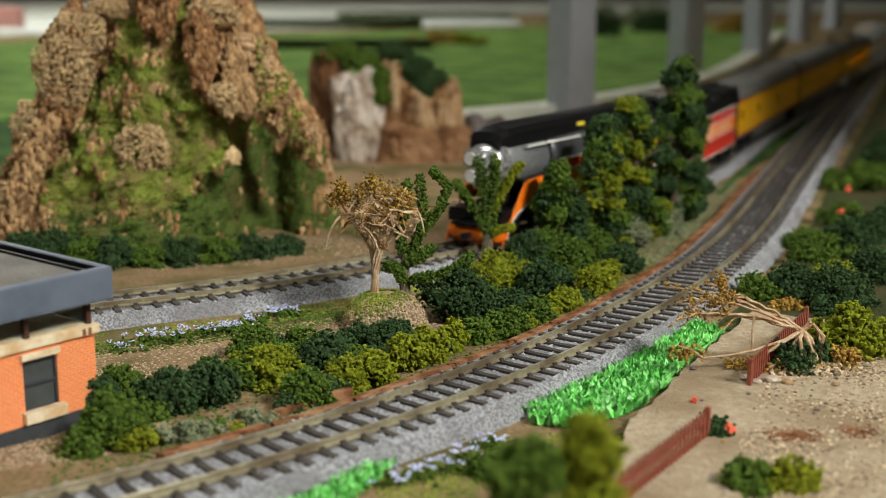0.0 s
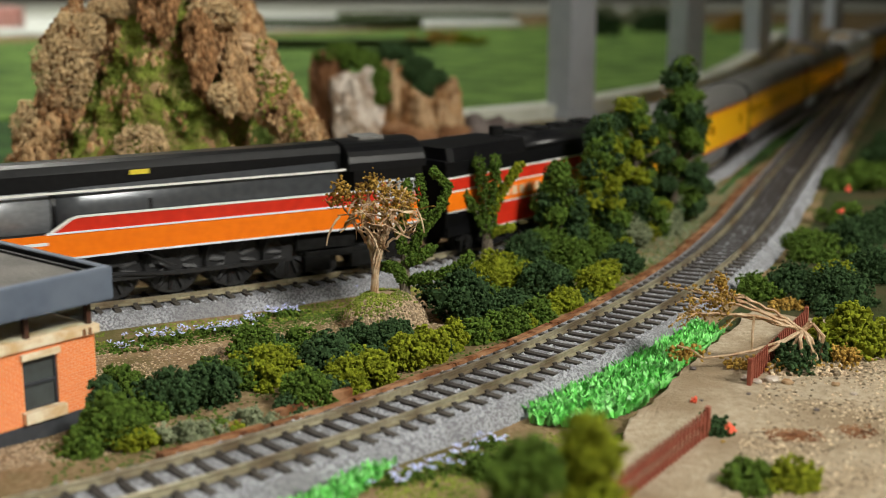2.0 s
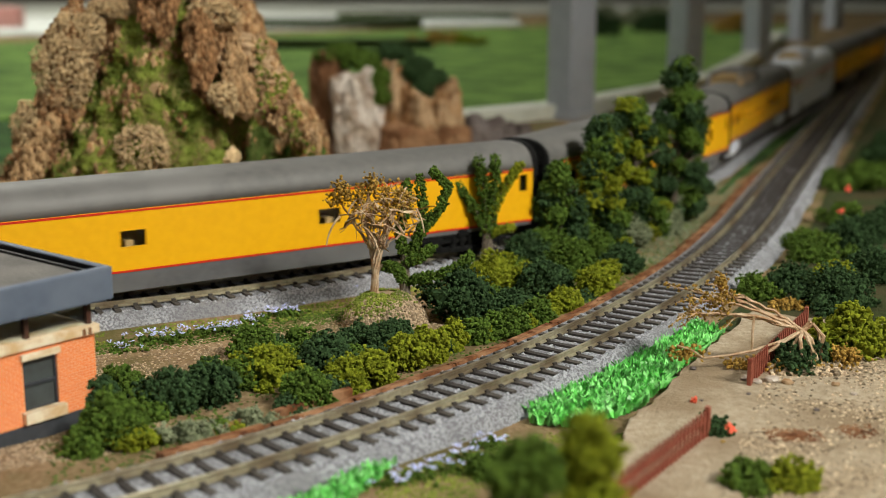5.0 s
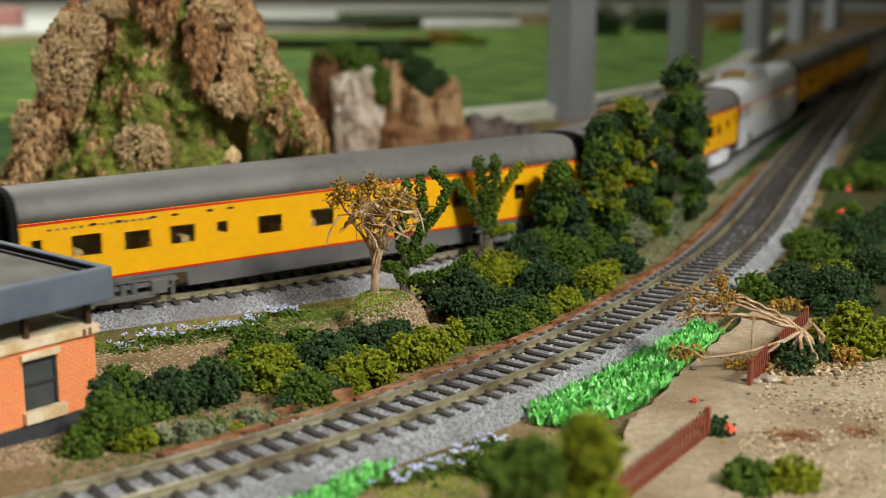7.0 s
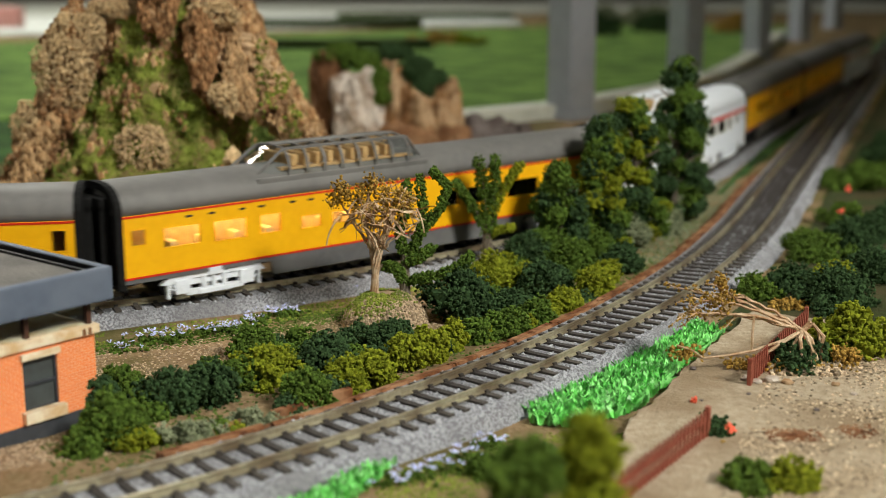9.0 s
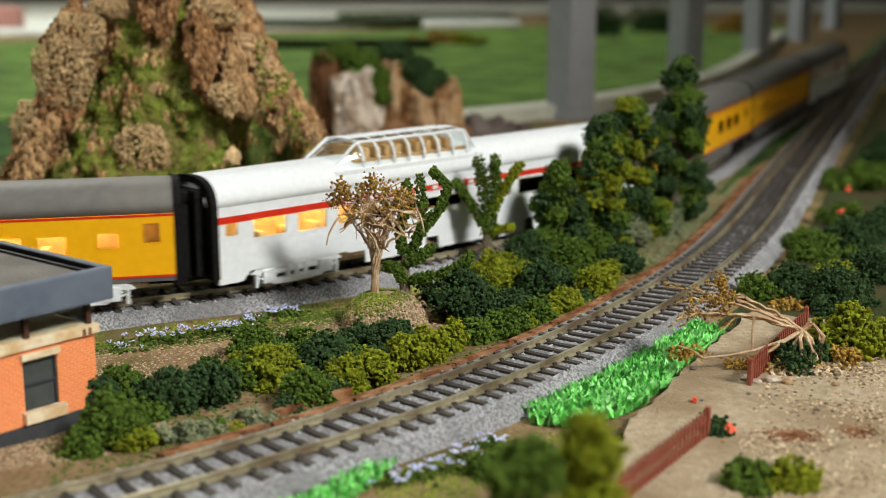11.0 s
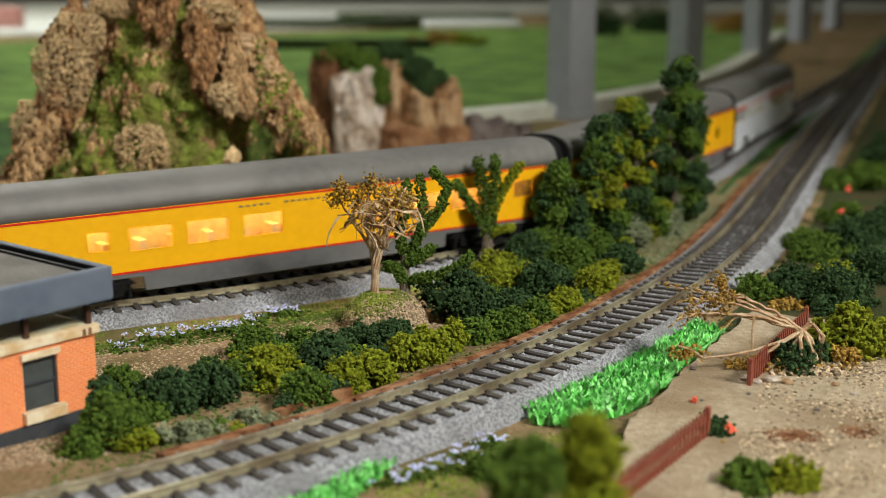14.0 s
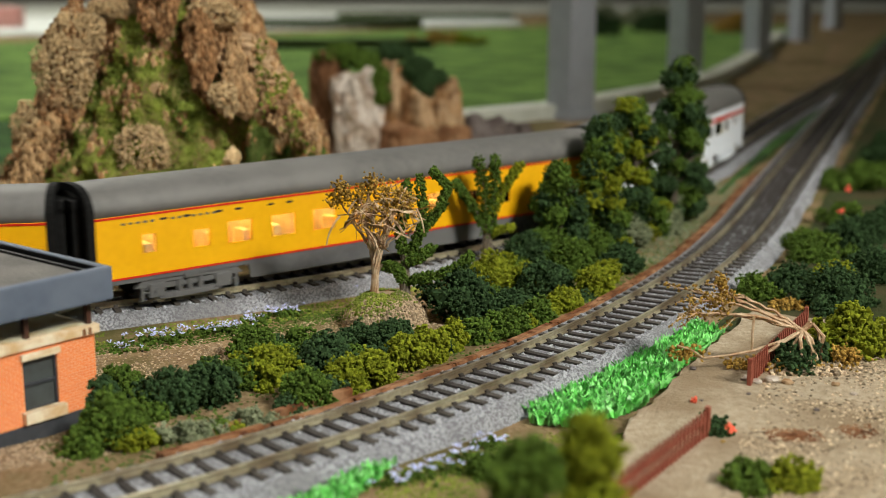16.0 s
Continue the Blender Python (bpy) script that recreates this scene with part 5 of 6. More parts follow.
# ---------------------------------------------------------------- sandy yard
def build_yard():
    o = rough_outline([(0.030, 0.285), (0.0560, 0.3605), (0.0800, 0.4085), (0.1041, 0.4528), (0.1213, 0.4842), (0.150, 0.47), (0.30, 0.42), (0.30, 0.20), (0.02, 0.20)], 0.0025, 0.004, 5)
    bm = bmesh.new()
    top = [bm.verts.new((x, y, 0.0062)) for x, y in o]
    mid = [bm.verts.new((x * 0.999, y * 0.999, 0.0048)) for x, y in o]
    low = [bm.verts.new((x, y, 0.0)) for x, y in o]
    bm.faces.new(top)
    for a, b in ((top, mid), (mid, low)):
        for i in range(len(o)):
            j = (i + 1) % len(o)
            bm.faces.new((a[i], b[i], b[j], a[j]))
    tagged(obj("yard", bm, M["sand"]), "pale sandy plaster yard with a broken edge", "yard", kind="structure")
    rng = np.random.default_rng(51)
    n = 26000
    p = np.column_stack([rng.uniform(0.06, 0.20, n), rng.uniform(0.27, 0.44, n), np.full(n, 0.0062)])
    keep = (p[:, 0] > 0.080 + (p[:, 1] - 0.33) * 0.36) & (p[:, 1] < 0.43)
    d = np.array([noise.noise(Vector((x * 40, y * 40, 2))) for x, y, _ in p])
    p = p[keep & (d + 0.25 * rng.normal(size=n) > -0.1)]
    tagged(flecks("yard_grit", p, 0.00018 + 0.0006 * rng.uniform(0, 1, len(p)) ** 2.2, M["grit"], None, 51, squash=0.6), "loose pale grit on the sandy yard", "gravel", kind="stuff")


M["grit"] = mat("yard_grit", (0.32, 0.235, 0.15), (0.48, 0.39, 0.28), None, 0.95, grain=2000, island=0.85)
build_yard()


# ---------------------------------------------------------------- hill
HILL_L = [(0.000, -0.255), (0.029, -0.234), (0.0525, -0.212), (0.085, -0.189), (0.106, -0.191), (0.118, -0.186), (0.130, -0.172), (0.142, -0.156)]
HILL_R = [(0.000, -0.055), (0.026, -0.0588), (0.044, -0.0614), (0.0617, -0.0698), (0.079, -0.0839), (0.0964, -0.0936), (0.1135, -0.1017), (0.1247, -0.1099), (0.142, -0.135)]


def hill_point(a, z):
    """A point on the hill's skin at angle a and height z."""
    xl = float(np.interp(z, *zip(*HILL_L)))
    xr = float(np.interp(z, *zip(*HILL_R)))
    cx, hw = (xl + xr) / 2, (xr - xl) / 2
    k = z / 0.142
    yc, hd = 0.685 + 0.012 * k, 0.098 * (1 - 0.62 * k)
    p = Vector((cx + hw * math.cos(a), yc + hd * math.sin(a), z))
    if math.sin(a) < 0:
        p.y += 0.050 * math.exp(-((p.x + 0.088) / 0.017) ** 2) / (1 + math.exp((z - 0.060) / 0.006))
    q = Vector((p.x, p.y, p.z * 0.55))
    n = noise.ridged_multi_fractal(q * 34, 0.9, 2.2, 5, 1.0, 2.0, noise_basis="PERLIN_ORIGINAL") * 0.0055 - 0.006
    n += noise.noise(q * 16) * 0.011 + noise.noise(p * 120) * 0.0034 + noise.noise(p * 280) * 0.0022
    d = Vector((math.cos(a), math.sin(a), 0.25))
    return p + d * n * min(1.0, 0.25 + (0.142 - z) * 9)


def moss_edges(z):
    """Where the moss begins and ends across the hill at height z."""
    zs = (0.0, 0.045, 0.060, 0.072, 0.100, 0.130)
    return float(np.interp(z, zs, (-0.200, -0.193, -0.189, -0.184, -0.168, -0.160))), float(np.interp(z, zs, (-0.050, -0.056, -0.076, -0.094, -0.124, -0.116)))


def build_hill():
    t = thing("rocky_hill", "craggy brown bark hill with green moss and dry lichen", "hill")
    A, Z = 190, 84
    rings = [[hill_point(2 * math.pi * i / A, 0.142 * (j / Z)) for i in range(A)] for j in range(Z + 1)]
    bm = bmesh.new()
    loft(bm, rings)
    part("rock_core", bm, M["rock"], t, "rough brown bark rock")
    rng = np.random.default_rng(61)

    def crag(path, r0, r1, seed, m="rock"):
        pts = [Vector(p) for p in path]
        n = 120
        rr = []
        skin = []
        for j in range(n):
            u = j / (n - 1) * (len(pts) - 1)
            i = min(int(u), len(pts) - 2)
            c = pts[i].lerp(pts[i + 1], u - i)
            r = r0 + (r1 - r0) * j / (n - 1)
            r *= 0.25 + 0.75 * min(1, 6 * min(j + 0.3, n - 1 - j + 0.3) / n)
            ring = []
            for k in range(64):
                a = 2 * math.pi * k / 64
                d = Vector((math.cos(a), math.sin(a) * 0.9, 0.35 * math.cos(a)))
                q = c + d * r
                w = noise.noise(q * 70 + Vector((seed, 0, 0))) * 0.6 + noise.noise(Vector((q.x * 260, q.y * 260, q.z * 110))) * 0.5 + noise.noise(q * 500) * 0.26
                w += 0.34 * (0.4 - abs(noise.noise(Vector((q.x * 170, q.y * 170, q.z * 60)) + Vector((0, seed, 0)))) * 2.2)
                ring.append(q + d * r * w)
                if rng.uniform() < 0.22:
                    skin.append(tuple(q + d * r * (w + 0.02)))
            rr.append(ring)
        b = bmesh.new()
        loft(b, rr)
        part("crag", b, M[m], t, "jutting bark crag")
        green = np.array([q for q in skin if m == "tanrock" and -0.092 < q[0] < -0.064 and noise.noise(Vector(q) * 90) > -0.05])
        if len(green):
            tagged(flecks("moss", np.concatenate([green, green + [0.0006, -0.0004, 0.0005]]), rng.uniform(0.0005, 0.0011, 2 * len(green)), M["moss"], t, 60, label="olive moss on the bark ridge"), kind="stuff")
        tagged(flecks("bark_crumbs", np.array(skin), rng.uniform(0.0003, 0.0011, len(skin)), M["tan_bits" if seed % 2 else "rock_bits"], t, 64 + seed, squash=2.4), kind="stuff")

    crag([(-0.122, 0.650, 0.125), (-0.106, 0.640, 0.102), (-0.092, 0.632, 0.086), (-0.080, 0.628, 0.068), (-0.0690, 0.628, 0.055), (-0.0625, 0.634, 0.042)], 0.011, 0.0055, 1, "tanrock")
    crag([(-0.118, 0.632, 0.118), (-0.117, 0.625, 0.097), (-0.115, 0.620, 0.077)], 0.007, 0.005, 2)
    crag([(-0.104, 0.628, 0.100), (-0.099, 0.622, 0.080), (-0.095, 0.622, 0.068)], 0.006, 0.004, 3)
    crag([(-0.180, 0.650, 0.128), (-0.187, 0.645, 0.105), (-0.186, 0.638, 0.085), (-0.196, 0.634, 0.060), (-0.210, 0.632, 0.035), (-0.226, 0.64, 0.006)], 0.009, 0.011, 4)
    crag([(-0.190, 0.632, 0.072), (-0.199, 0.622, 0.052), (-0.208, 0.618, 0.028), (-0.214, 0.62, 0.006)], 0.006, 0.008, 5)
    crag([(-0.145, 0.650, 0.140), (-0.140, 0.640, 0.122), (-0.136, 0.632, 0.106)], 0.011, 0.006, 6, "tanrock")
    # moss mats over the middle of the hill, then loose moss on them
    mats = {"moss": bmesh.new(), "mossdark": bmesh.new()}
    for j in range(Z - 2):
        for i in range(A // 2 + 2, A - 2):
            q = [rings[j][i], rings[j][i + 1], rings[j + 1][i + 1], rings[j + 1][i]]
            c = (q[0] + q[2]) / 2
            left, right = moss_edges(c.z)
            nz = noise.noise(Vector((c.x * 45, c.z * 45, 7))) * 0.020 + noise.noise(Vector((c.x * 160, c.z * 160, 3))) * 0.006
            bare = noise.noise(Vector((c.x * 75, c.z * 60, 21))) + 0.5 * noise.noise(Vector((c.x * 190, c.z * 170, 5)))
            if left - nz < c.x < right + nz and bare < 0.45:
                b = mats["mossdark" if c.z + nz * 0.9 < 0.022 + 0.62 * max(0, c.x + 0.145) else "moss"]
                off = Vector((math.cos(2 * math.pi * i / A), math.sin(2 * math.pi * i / A), 0.3)) * 0.0007
                b.faces.new([b.verts.new(v + off) for v in q])
    for m, lab in (("moss", "olive green moss mat"), ("mossdark", "dark green moss mat")):
        bmesh.ops.remove_doubles(mats[m], verts=mats[m].verts, dist=0.0004)
        part("moss_mat", mats[m], M[m + "_mat"], t, lab)
    pts, dark = [], []
    for _ in range(60000):
        a, z = rng.uniform(math.pi * 1.02, math.pi * 1.98), 0.142 * rng.uniform(0.0, 0.97)
        p = None
        x = float(np.interp(z, *zip(*HILL_L))) * 0.5 + float(np.interp(z, *zip(*HILL_R))) * 0.5 + math.cos(a) * 0.5 * (float(np.interp(z, *zip(*HILL_R))) - float(np.interp(z, *zip(*HILL_L))))
        nz = noise.noise(Vector((x * 45, z * 45, 7))) * 0.020 + noise.noise(Vector((x * 160, z * 160, 3))) * 0.006
        left, right = moss_edges(z)
        bare = noise.noise(Vector((x * 75, z * 60, 21))) + 0.5 * noise.noise(Vector((x * 190, z * 170, 5)))
        if left - nz < x < right + nz and bare < 0.52:
            low = z + nz * 0.9 < 0.022 + 0.62 * max(0, x + 0.145)
            (dark if low else pts).append((hill_point(a, z) + Vector((0, -0.0003, 0)))[:])
    for n, arr, m, lab in (("moss", pts, "moss", "olive green moss"), ("dark_moss", dark, "mossdark", "dark green moss at the foot")):
        arr = np.array(arr)[:30000]
        arr += rng.normal(size=arr.shape) * 0.0005
        tagged(flecks(n, arr, rng.uniform(0.0003, 0.0007, len(arr)), M[m], t, 62, label=lab), kind="stuff")
    # bark crumbs on the bare rock
    bark = []
    for _ in range(16000):
        a, z = rng.uniform(math.pi * 0.95, math.pi * 2.05), 0.142 * rng.uniform(0.0, 0.99)
        p = hill_point(a, z)
        left, right = moss_edges(z)
        if left + 0.008 < p.x < right - 0.008 and noise.noise(p * 75) < 0.15:
            continue
        if noise.noise(p * 70) > -0.2:
            bark.append((p + Vector(rng.normal(size=3) * 0.0006))[:])
    for n, arr, m in (("bark_crumbs", bark[::2], "rock_bits"), ("bark_crumbs", bark[1::2], "tan_bits")):
        arr = np.array(arr)
        tagged(flecks(n, arr, rng.uniform(0.0004, 0.0015, len(arr)), M[m], t, 63, squash=2.1), kind="stuff")
    # lichen clumps
    for i, (x, y, z, r, h) in enumerate(((-0.1454, 0.616, 0.0511, 0.0135, 0.026), (-0.186, 0.632, 0.088, 0.015, 0.034), (-0.180, 0.640, 0.105, 0.014, 0.022), (-0.105, 0.618, 0.076, 0.0075, 0.016), (-0.1005, 0.606, 0.049, 0.004, 0.005),
                                          (-0.2141, 0.622, 0.026, 0.008, 0.02), (-0.160, 0.650, 0.118, 0.017, 0.012), (-0.112, 0.636, 0.116, 0.012, 0.016), (-0.205, 0.630, 0.060, 0.007, 0.026))):
        rg = np.random.default_rng(300 + i)
        n = int(1700 * (r / 0.01))
        d = rg.normal(size=(n, 3))
        d /= np.linalg.norm(d, axis=1)[:, None]
        p = np.array([x, y, z]) + d * [r, 0.006, h / 2] * rg.uniform(0.75, 1.05, (n, 1))
        p += np.array([[noise.noise(Vector(q) * 150) * 0.003, -0.002, noise.noise(Vector(q) * 130 + Vector((4, 4, 4))) * 0.003] for q in p])
        core = np.array([[x, y + 0.001, z + k * h * 0.3] for k in (-1, 0, 1)])
        flecks("lichen", np.concatenate([p, core]), np.concatenate([rg.uniform(0.0003, 0.0008, n), [0.0035] * 3]), M["lichen"], t, 310 + i, label="dry tan lichen clump")


M["moss_mat"] = mat("moss_mat", (0.16, 0.21, 0.030), (0.24, 0.275, 0.055), (0.18, 0.14, 0.055), 0.95, grain=900, patch=70, bump=1.0)
M["mossdark_mat"] = mat("dark_moss_mat", (0.065, 0.105, 0.022), (0.105, 0.145, 0.034), (0.11, 0.09, 0.035), 0.95, grain=900, patch=60, bump=1.0)
M["rock_bits"] = mat("bark_bits", (0.34, 0.19, 0.09), (0.20, 0.10, 0.045), None, 0.95, grain=500, island=0.55)
M["tan_bits"] = mat("tan_bark_bits", (0.48, 0.32, 0.17), (0.36, 0.22, 0.11), None, 0.95, grain=500, island=0.45)
build_hill()
for row in ((-0.196, 0.592, 0.012, 0.014, "d"), (-0.182, 0.584, 0.012, 0.017, "d"), (-0.166, 0.578, 0.012, 0.013, "m"), (-0.152, 0.576, 0.011, 0.015, "d"), (-0.137, 0.578, 0.012, 0.011, "m"), (-0.122, 0.583, 0.012, 0.013, "d"), (-0.107, 0.590, 0.012, 0.012, "m"), (-0.092, 0.597, 0.012, 0.012, "d"), (-0.078, 0.606, 0.010, 0.010, "d")):
    bush(*row, group="bushes at the foot of the hill")


# ---------------------------------------------------------------- boulders behind the track
def boulder(name, x, y, z, sx, sy, sz, m, label, seed, facets=9, rz=0.0):
    rng = random.Random(seed)
    bm = bmesh.new()
    bmesh.ops.create_icosphere(bm, subdivisions=5, radius=1.0)
    planes = []
    for _ in range(facets):
        d = Vector((rng.uniform(-1, 1), rng.uniform(-1, 0.6), rng.uniform(-0.25, 0.35))).normalized()
        planes.append((d, rng.uniform(0.72, 0.95)))
    for _ in range(2):
        planes.append((Vector((rng.uniform(-0.4, 0.4), rng.uniform(-0.3, 0.3), 1)).normalized(), rng.uniform(0.8, 0.92)))
    for v in bm.verts:
        k = (abs(v.co.x) ** 4 + abs(v.co.y) ** 4 + abs(v.co.z) ** 4) ** -0.25
        p = v.co * k
        for d, e0 in planes:
            e = p.dot(d) - e0
            if e > 0:
                p -= d * e
        n = noise.noise(p * 2.3 + Vector((seed, 0, 0))) * 0.10 + noise.noise(p * 15) * 0.05 + noise.noise(p * 34) * 0.03
        n += 0.20 * (0.25 - abs(noise.noise(Vector((p.x * 3.6, p.y * 3.6, p.z * 2.0)) + Vector((0, seed, 0))))) + 0.10 * (0.25 - abs(noise.noise(p * 8 + Vector((seed, seed, 0)))))
        p += v.co * n
        v.co = Vector((p.x * sx, p.y * sy, p.z * sz))
    bmesh.ops.rotate(bm, verts=bm.verts, cent=(0, 0, 0), matrix=Matrix.Rotation(rz, 3, "Z"))
    ob = obj(name, bm, M[m])
    ob.location = (x, y, z)
    return tagged(ob, label, "rock", "boulders behind the main track")


boulder("boulder", -0.083, 0.950, 0.034, 0.0170, 0.030, 0.044, "brownrock", "dark brown upright boulder behind the track", 3, 12)
boulder("boulder", -0.0605, 0.922, 0.030, 0.0225, 0.022, 0.042, "palerock", "pale weathered boulder with a flat face", 5, 16, 0.3)
boulder("boulder", -0.040, 0.950, 0.036, 0.0200, 0.028, 0.042, "tanrock", "tan craggy boulder behind the track", 8, 14)
boulder("boulder", -0.021, 0.940, 0.027, 0.0200, 0.025, 0.038, "tanrock", "tan craggy boulder behind the track", 11, 14)
boulder("boulder", -0.003, 0.950, 0.022, 0.0180, 0.025, 0.037, "tanrock", "tan craggy boulder behind the track", 9, 12)
# darker brown of the low boulders paints the shade at the rocks' foot
boulder("boulder", -0.026, 0.915, 0.008, 0.026, 0.018, 0.022, "brownrock", "low boulder before the taller rocks, browned as their shaded foot", 10)
boulder("boulder", 0.004, 0.925, 0.006, 0.020, 0.018, 0.024, "brownrock", "low boulder before the taller rocks, browned as their shaded foot", 12)
for i, (x, y, r) in enumerate(((0.020, 0.97, 0.016), (0.036, 0.99, 0.013), (0.050, 1.0, 0.009), (0.064, 1.01, 0.008))):
    boulder("boulder", x, y, 0.010, r, r, r * 1.3, "darkrock", "small dark grey boulder behind the track", 20 + i)
for x, y, r, h, k, z in ((-0.074, 0.945, 0.017, 0.012, "m", 0.073), (-0.058, 0.935, 0.014, 0.012, "m", 0.068), (-0.047, 0.923, 0.009, 0.022, "m", 0.052), (-0.044, 0.918, 0.006, 0.016, "m", 0.042), (-0.040, 0.955, 0.016, 0.012, "d", 0.072),
                         (-0.020, 0.940, 0.012, 0.018, "d", 0.058), (-0.014, 0.930, 0.009, 0.020, "d", 0.046), (-0.004, 0.945, 0.008, 0.010, "d", 0.056)):
    row = (x, y, r, h, k)
    bush(*row, name="moss_tuft", z=z, grain=1.4, group="moss on the boulders")


# ---------------------------------------------------------------- mound and wire trees
def build_mound():
    t = thing("gravel_mound", "small round gravel mound with moss on top", "mound")
    t.location = (-0.0225, 0.478, GZ - 0.002)
    bm = bmesh.new()
    rings = []
    for j in range(12):
        k = j / 12
        rings.append([(0.0165 * math.cos(a) * math.sqrt(1 - k * k), 0.0165 * math.sin(a) * math.sqrt(1 - k * k), 0.0150 * k ** 0.9) for a in [2 * math.pi * i / 30 for i in range(30)]])
    loft(bm, rings)
    part("core", bm, M["gravel"], t)
    rng = np.random.default_rng(71)
    n = 3800
    a, k = rng.uniform(0, 6.28, n), rng.uniform(0, 0.97, n)
    q = np.sqrt(1 - k * k)
    P = np.column_stack([0.0165 * np.cos(a) * q, 0.0165 * np.sin(a) * q, 0.0150 * k ** 0.9])
    green = (P[:, 2] + rng.normal(size=n) * 0.002 - P[:, 0] * 0.25) > 0.0105
    flecks("gravel", P[~green], rng.uniform(0.0003, 0.0007, (~green).sum()), M["gravel"], t, 71)
    flecks("moss", P[green], rng.uniform(0.0003, 0.0007, green.sum()), M["moss"], t, 72)


build_mound()


def wander(rng, p, d, n, step, bend, droop=0.0):
    out = [Vector(p)]
    d = Vector(d).normalized()
    for _ in range(n):
        d = (d + Vector((rng.uniform(-bend, bend), rng.uniform(-bend, bend), rng.uniform(-bend, bend) - droop))).normalized()
        out.append(out[-1] + d * step)
    return out


def ribbon(bm, pts, w, rng):
    """A thin dry leaf strip along some points."""
    side = Vector((rng.uniform(-1, 1), rng.uniform(-1, 1), rng.uniform(-0.6, 0.6))).normalized()
    n = len(pts) - 1
    rows = []
    for i, p in enumerate(pts):
        k = w * (0.35 + 0.65 * math.sin(math.pi * (i + 0.6) / (n + 1.2)))
        up = Vector((0, 0, 0.00012))
        rows.append([p - side * k, p - side * k * 0.3 + up * 2, p + side * k * 0.3 + up * 2, p + side * k, p + side * k * 0.3 - up, p - side * k * 0.3 - up])
    loft(bm, rows)


def build_dry_tree():
    """Twisted bare wire tree with a flat fan of limbs, tangled dry strips and a few leaves."""
    t = thing("dry_tree", "bare twisted tan tree with dry ochre leaf crumbs", "tree")
    t.location = (-0.0265, 0.478, 0.0125)
    rng = random.Random(81)
    trunk = bmesh.new()
    tips = []
    for i in range(10):
        a0 = 2 * math.pi * i / 10
        pts = []
        for j in range(9):
            u = j / 8
            r = 0.0014 - 0.0005 * math.sin(u * 3) + 0.0013 * max(0, u - 0.55) * 2
            a = a0 + u * 2.2
            pts.append(Vector((r * math.cos(a) + 0.0010 * u, r * math.sin(a), 0.0205 * u)))
        tube(trunk, pts, 0.00062, 0.00046, 5)
        tips.append((pts[-1], a0 + 2.2))
    part("trunk", trunk, M["twig"], t, "twisted tan wire trunk")
    crown = []
    for p, a in tips:
        for k in range(2):
            b = a + rng.uniform(-0.5, 0.5)
            reach, top = rng.uniform(0.004, 0.0165), rng.uniform(0.029, 0.044)
            end = Vector((math.cos(b) * reach + 0.001, math.sin(b) * reach * 0.8, top))
            mid = p.lerp(end, 0.5) + Vector((math.cos(b), math.sin(b), 0)) * rng.uniform(-0.002, 0.002)
            pts = []
            for j in range(11):
                u = j / 10
                q = p * (1 - u) ** 2 + mid * 2 * u * (1 - u) + end * u * u
                pts.append(q + Vector((rng.uniform(-1, 1), rng.uniform(-1, 1), rng.uniform(-1, 1))) * 0.0006)
            bm = bmesh.new()
            tube(bm, pts, 0.00056, 0.00034, 5)
            for _ in range(2):
                q = wander(rng, pts[rng.randrange(6, 11)], (rng.uniform(-1, 1), rng.uniform(-1, 1), rng.uniform(-0.1, 0.7)), 6, 0.0013, 0.4)
                tube(bm, q, 0.00030, 0.00018, 4)
                crown += q[2:]
            part("branch", bm, M["twig"], t)
            crown += pts[6:]
    for i in range(84):
        p = rng.choice(crown) + Vector((rng.uniform(-1, 1), rng.uniform(-1, 1), rng.uniform(-1, 1))) * 0.0012
        a = rng.uniform(0, 6.28)
        bm = bmesh.new()
        ribbon(bm, wander(rng, p, (math.cos(a), math.sin(a) * 0.7, rng.uniform(-0.7, 0.35)), 7, rng.uniform(0.0009, 0.0016), 0.30, 0.04), rng.uniform(0.0004, 0.0010), rng)
        part("dry_strip", bm, M["ochre_strip"] if i % 5 < 2 else M["twig"], t)
    for p, d, n in (((-0.0125, -0.002, 0.033), (-0.25, -0.1, -0.2), 9), ((0.0165, -0.002, 0.036), (0.2, -0.2, -0.3), 7), ((-0.004, -0.006, 0.030), (0.7, -0.5, -0.2), 9)):
        bm = bmesh.new()
        tube(bm, wander(rng, p, d, n, 0.0014, 0.10, 0.22), 0.00050, 0.00030, 5)
        part("drooping_branch", bm, M["twig"], t)
    g = np.random.default_rng(82)
    L = np.array([q[:] for q in crown])
    P = np.concatenate([L, L]) + g.normal(size=(2 * len(L), 3)) * 0.0009
    P = P[(P[:, 2] > 0.033) & (g.uniform(size=len(P)) < 0.5)]
    flecks("dry_leaves", P, g.uniform(0.00025, 0.00075, len(P)), M["ochre"], t, 82, label="ochre leaf crumbs")
    for k, (x, z) in enumerate(((-0.0125, 0.0445), (-0.0095, 0.041), (-0.004, 0.0435), (0.0005, 0.047), (0.004, 0.0425), (0.0095, 0.040), (0.0135, 0.0385), (-0.0145, 0.0385))):
        p = np.array([x, g.uniform(-0.005, 0.003), z]) + g.normal(size=(70, 3)) * [0.0013, 0.0013, 0.0019]
        flecks("leaf_tuft", p, g.uniform(0.0003, 0.0007, 70), M["ochre"], t, 90 + k)


M["ochre_strip"] = mat("ochre_strip", (0.42, 0.26, 0.07), (0.30, 0.17, 0.05), None, 0.8, grain=700)
build_dry_tree()


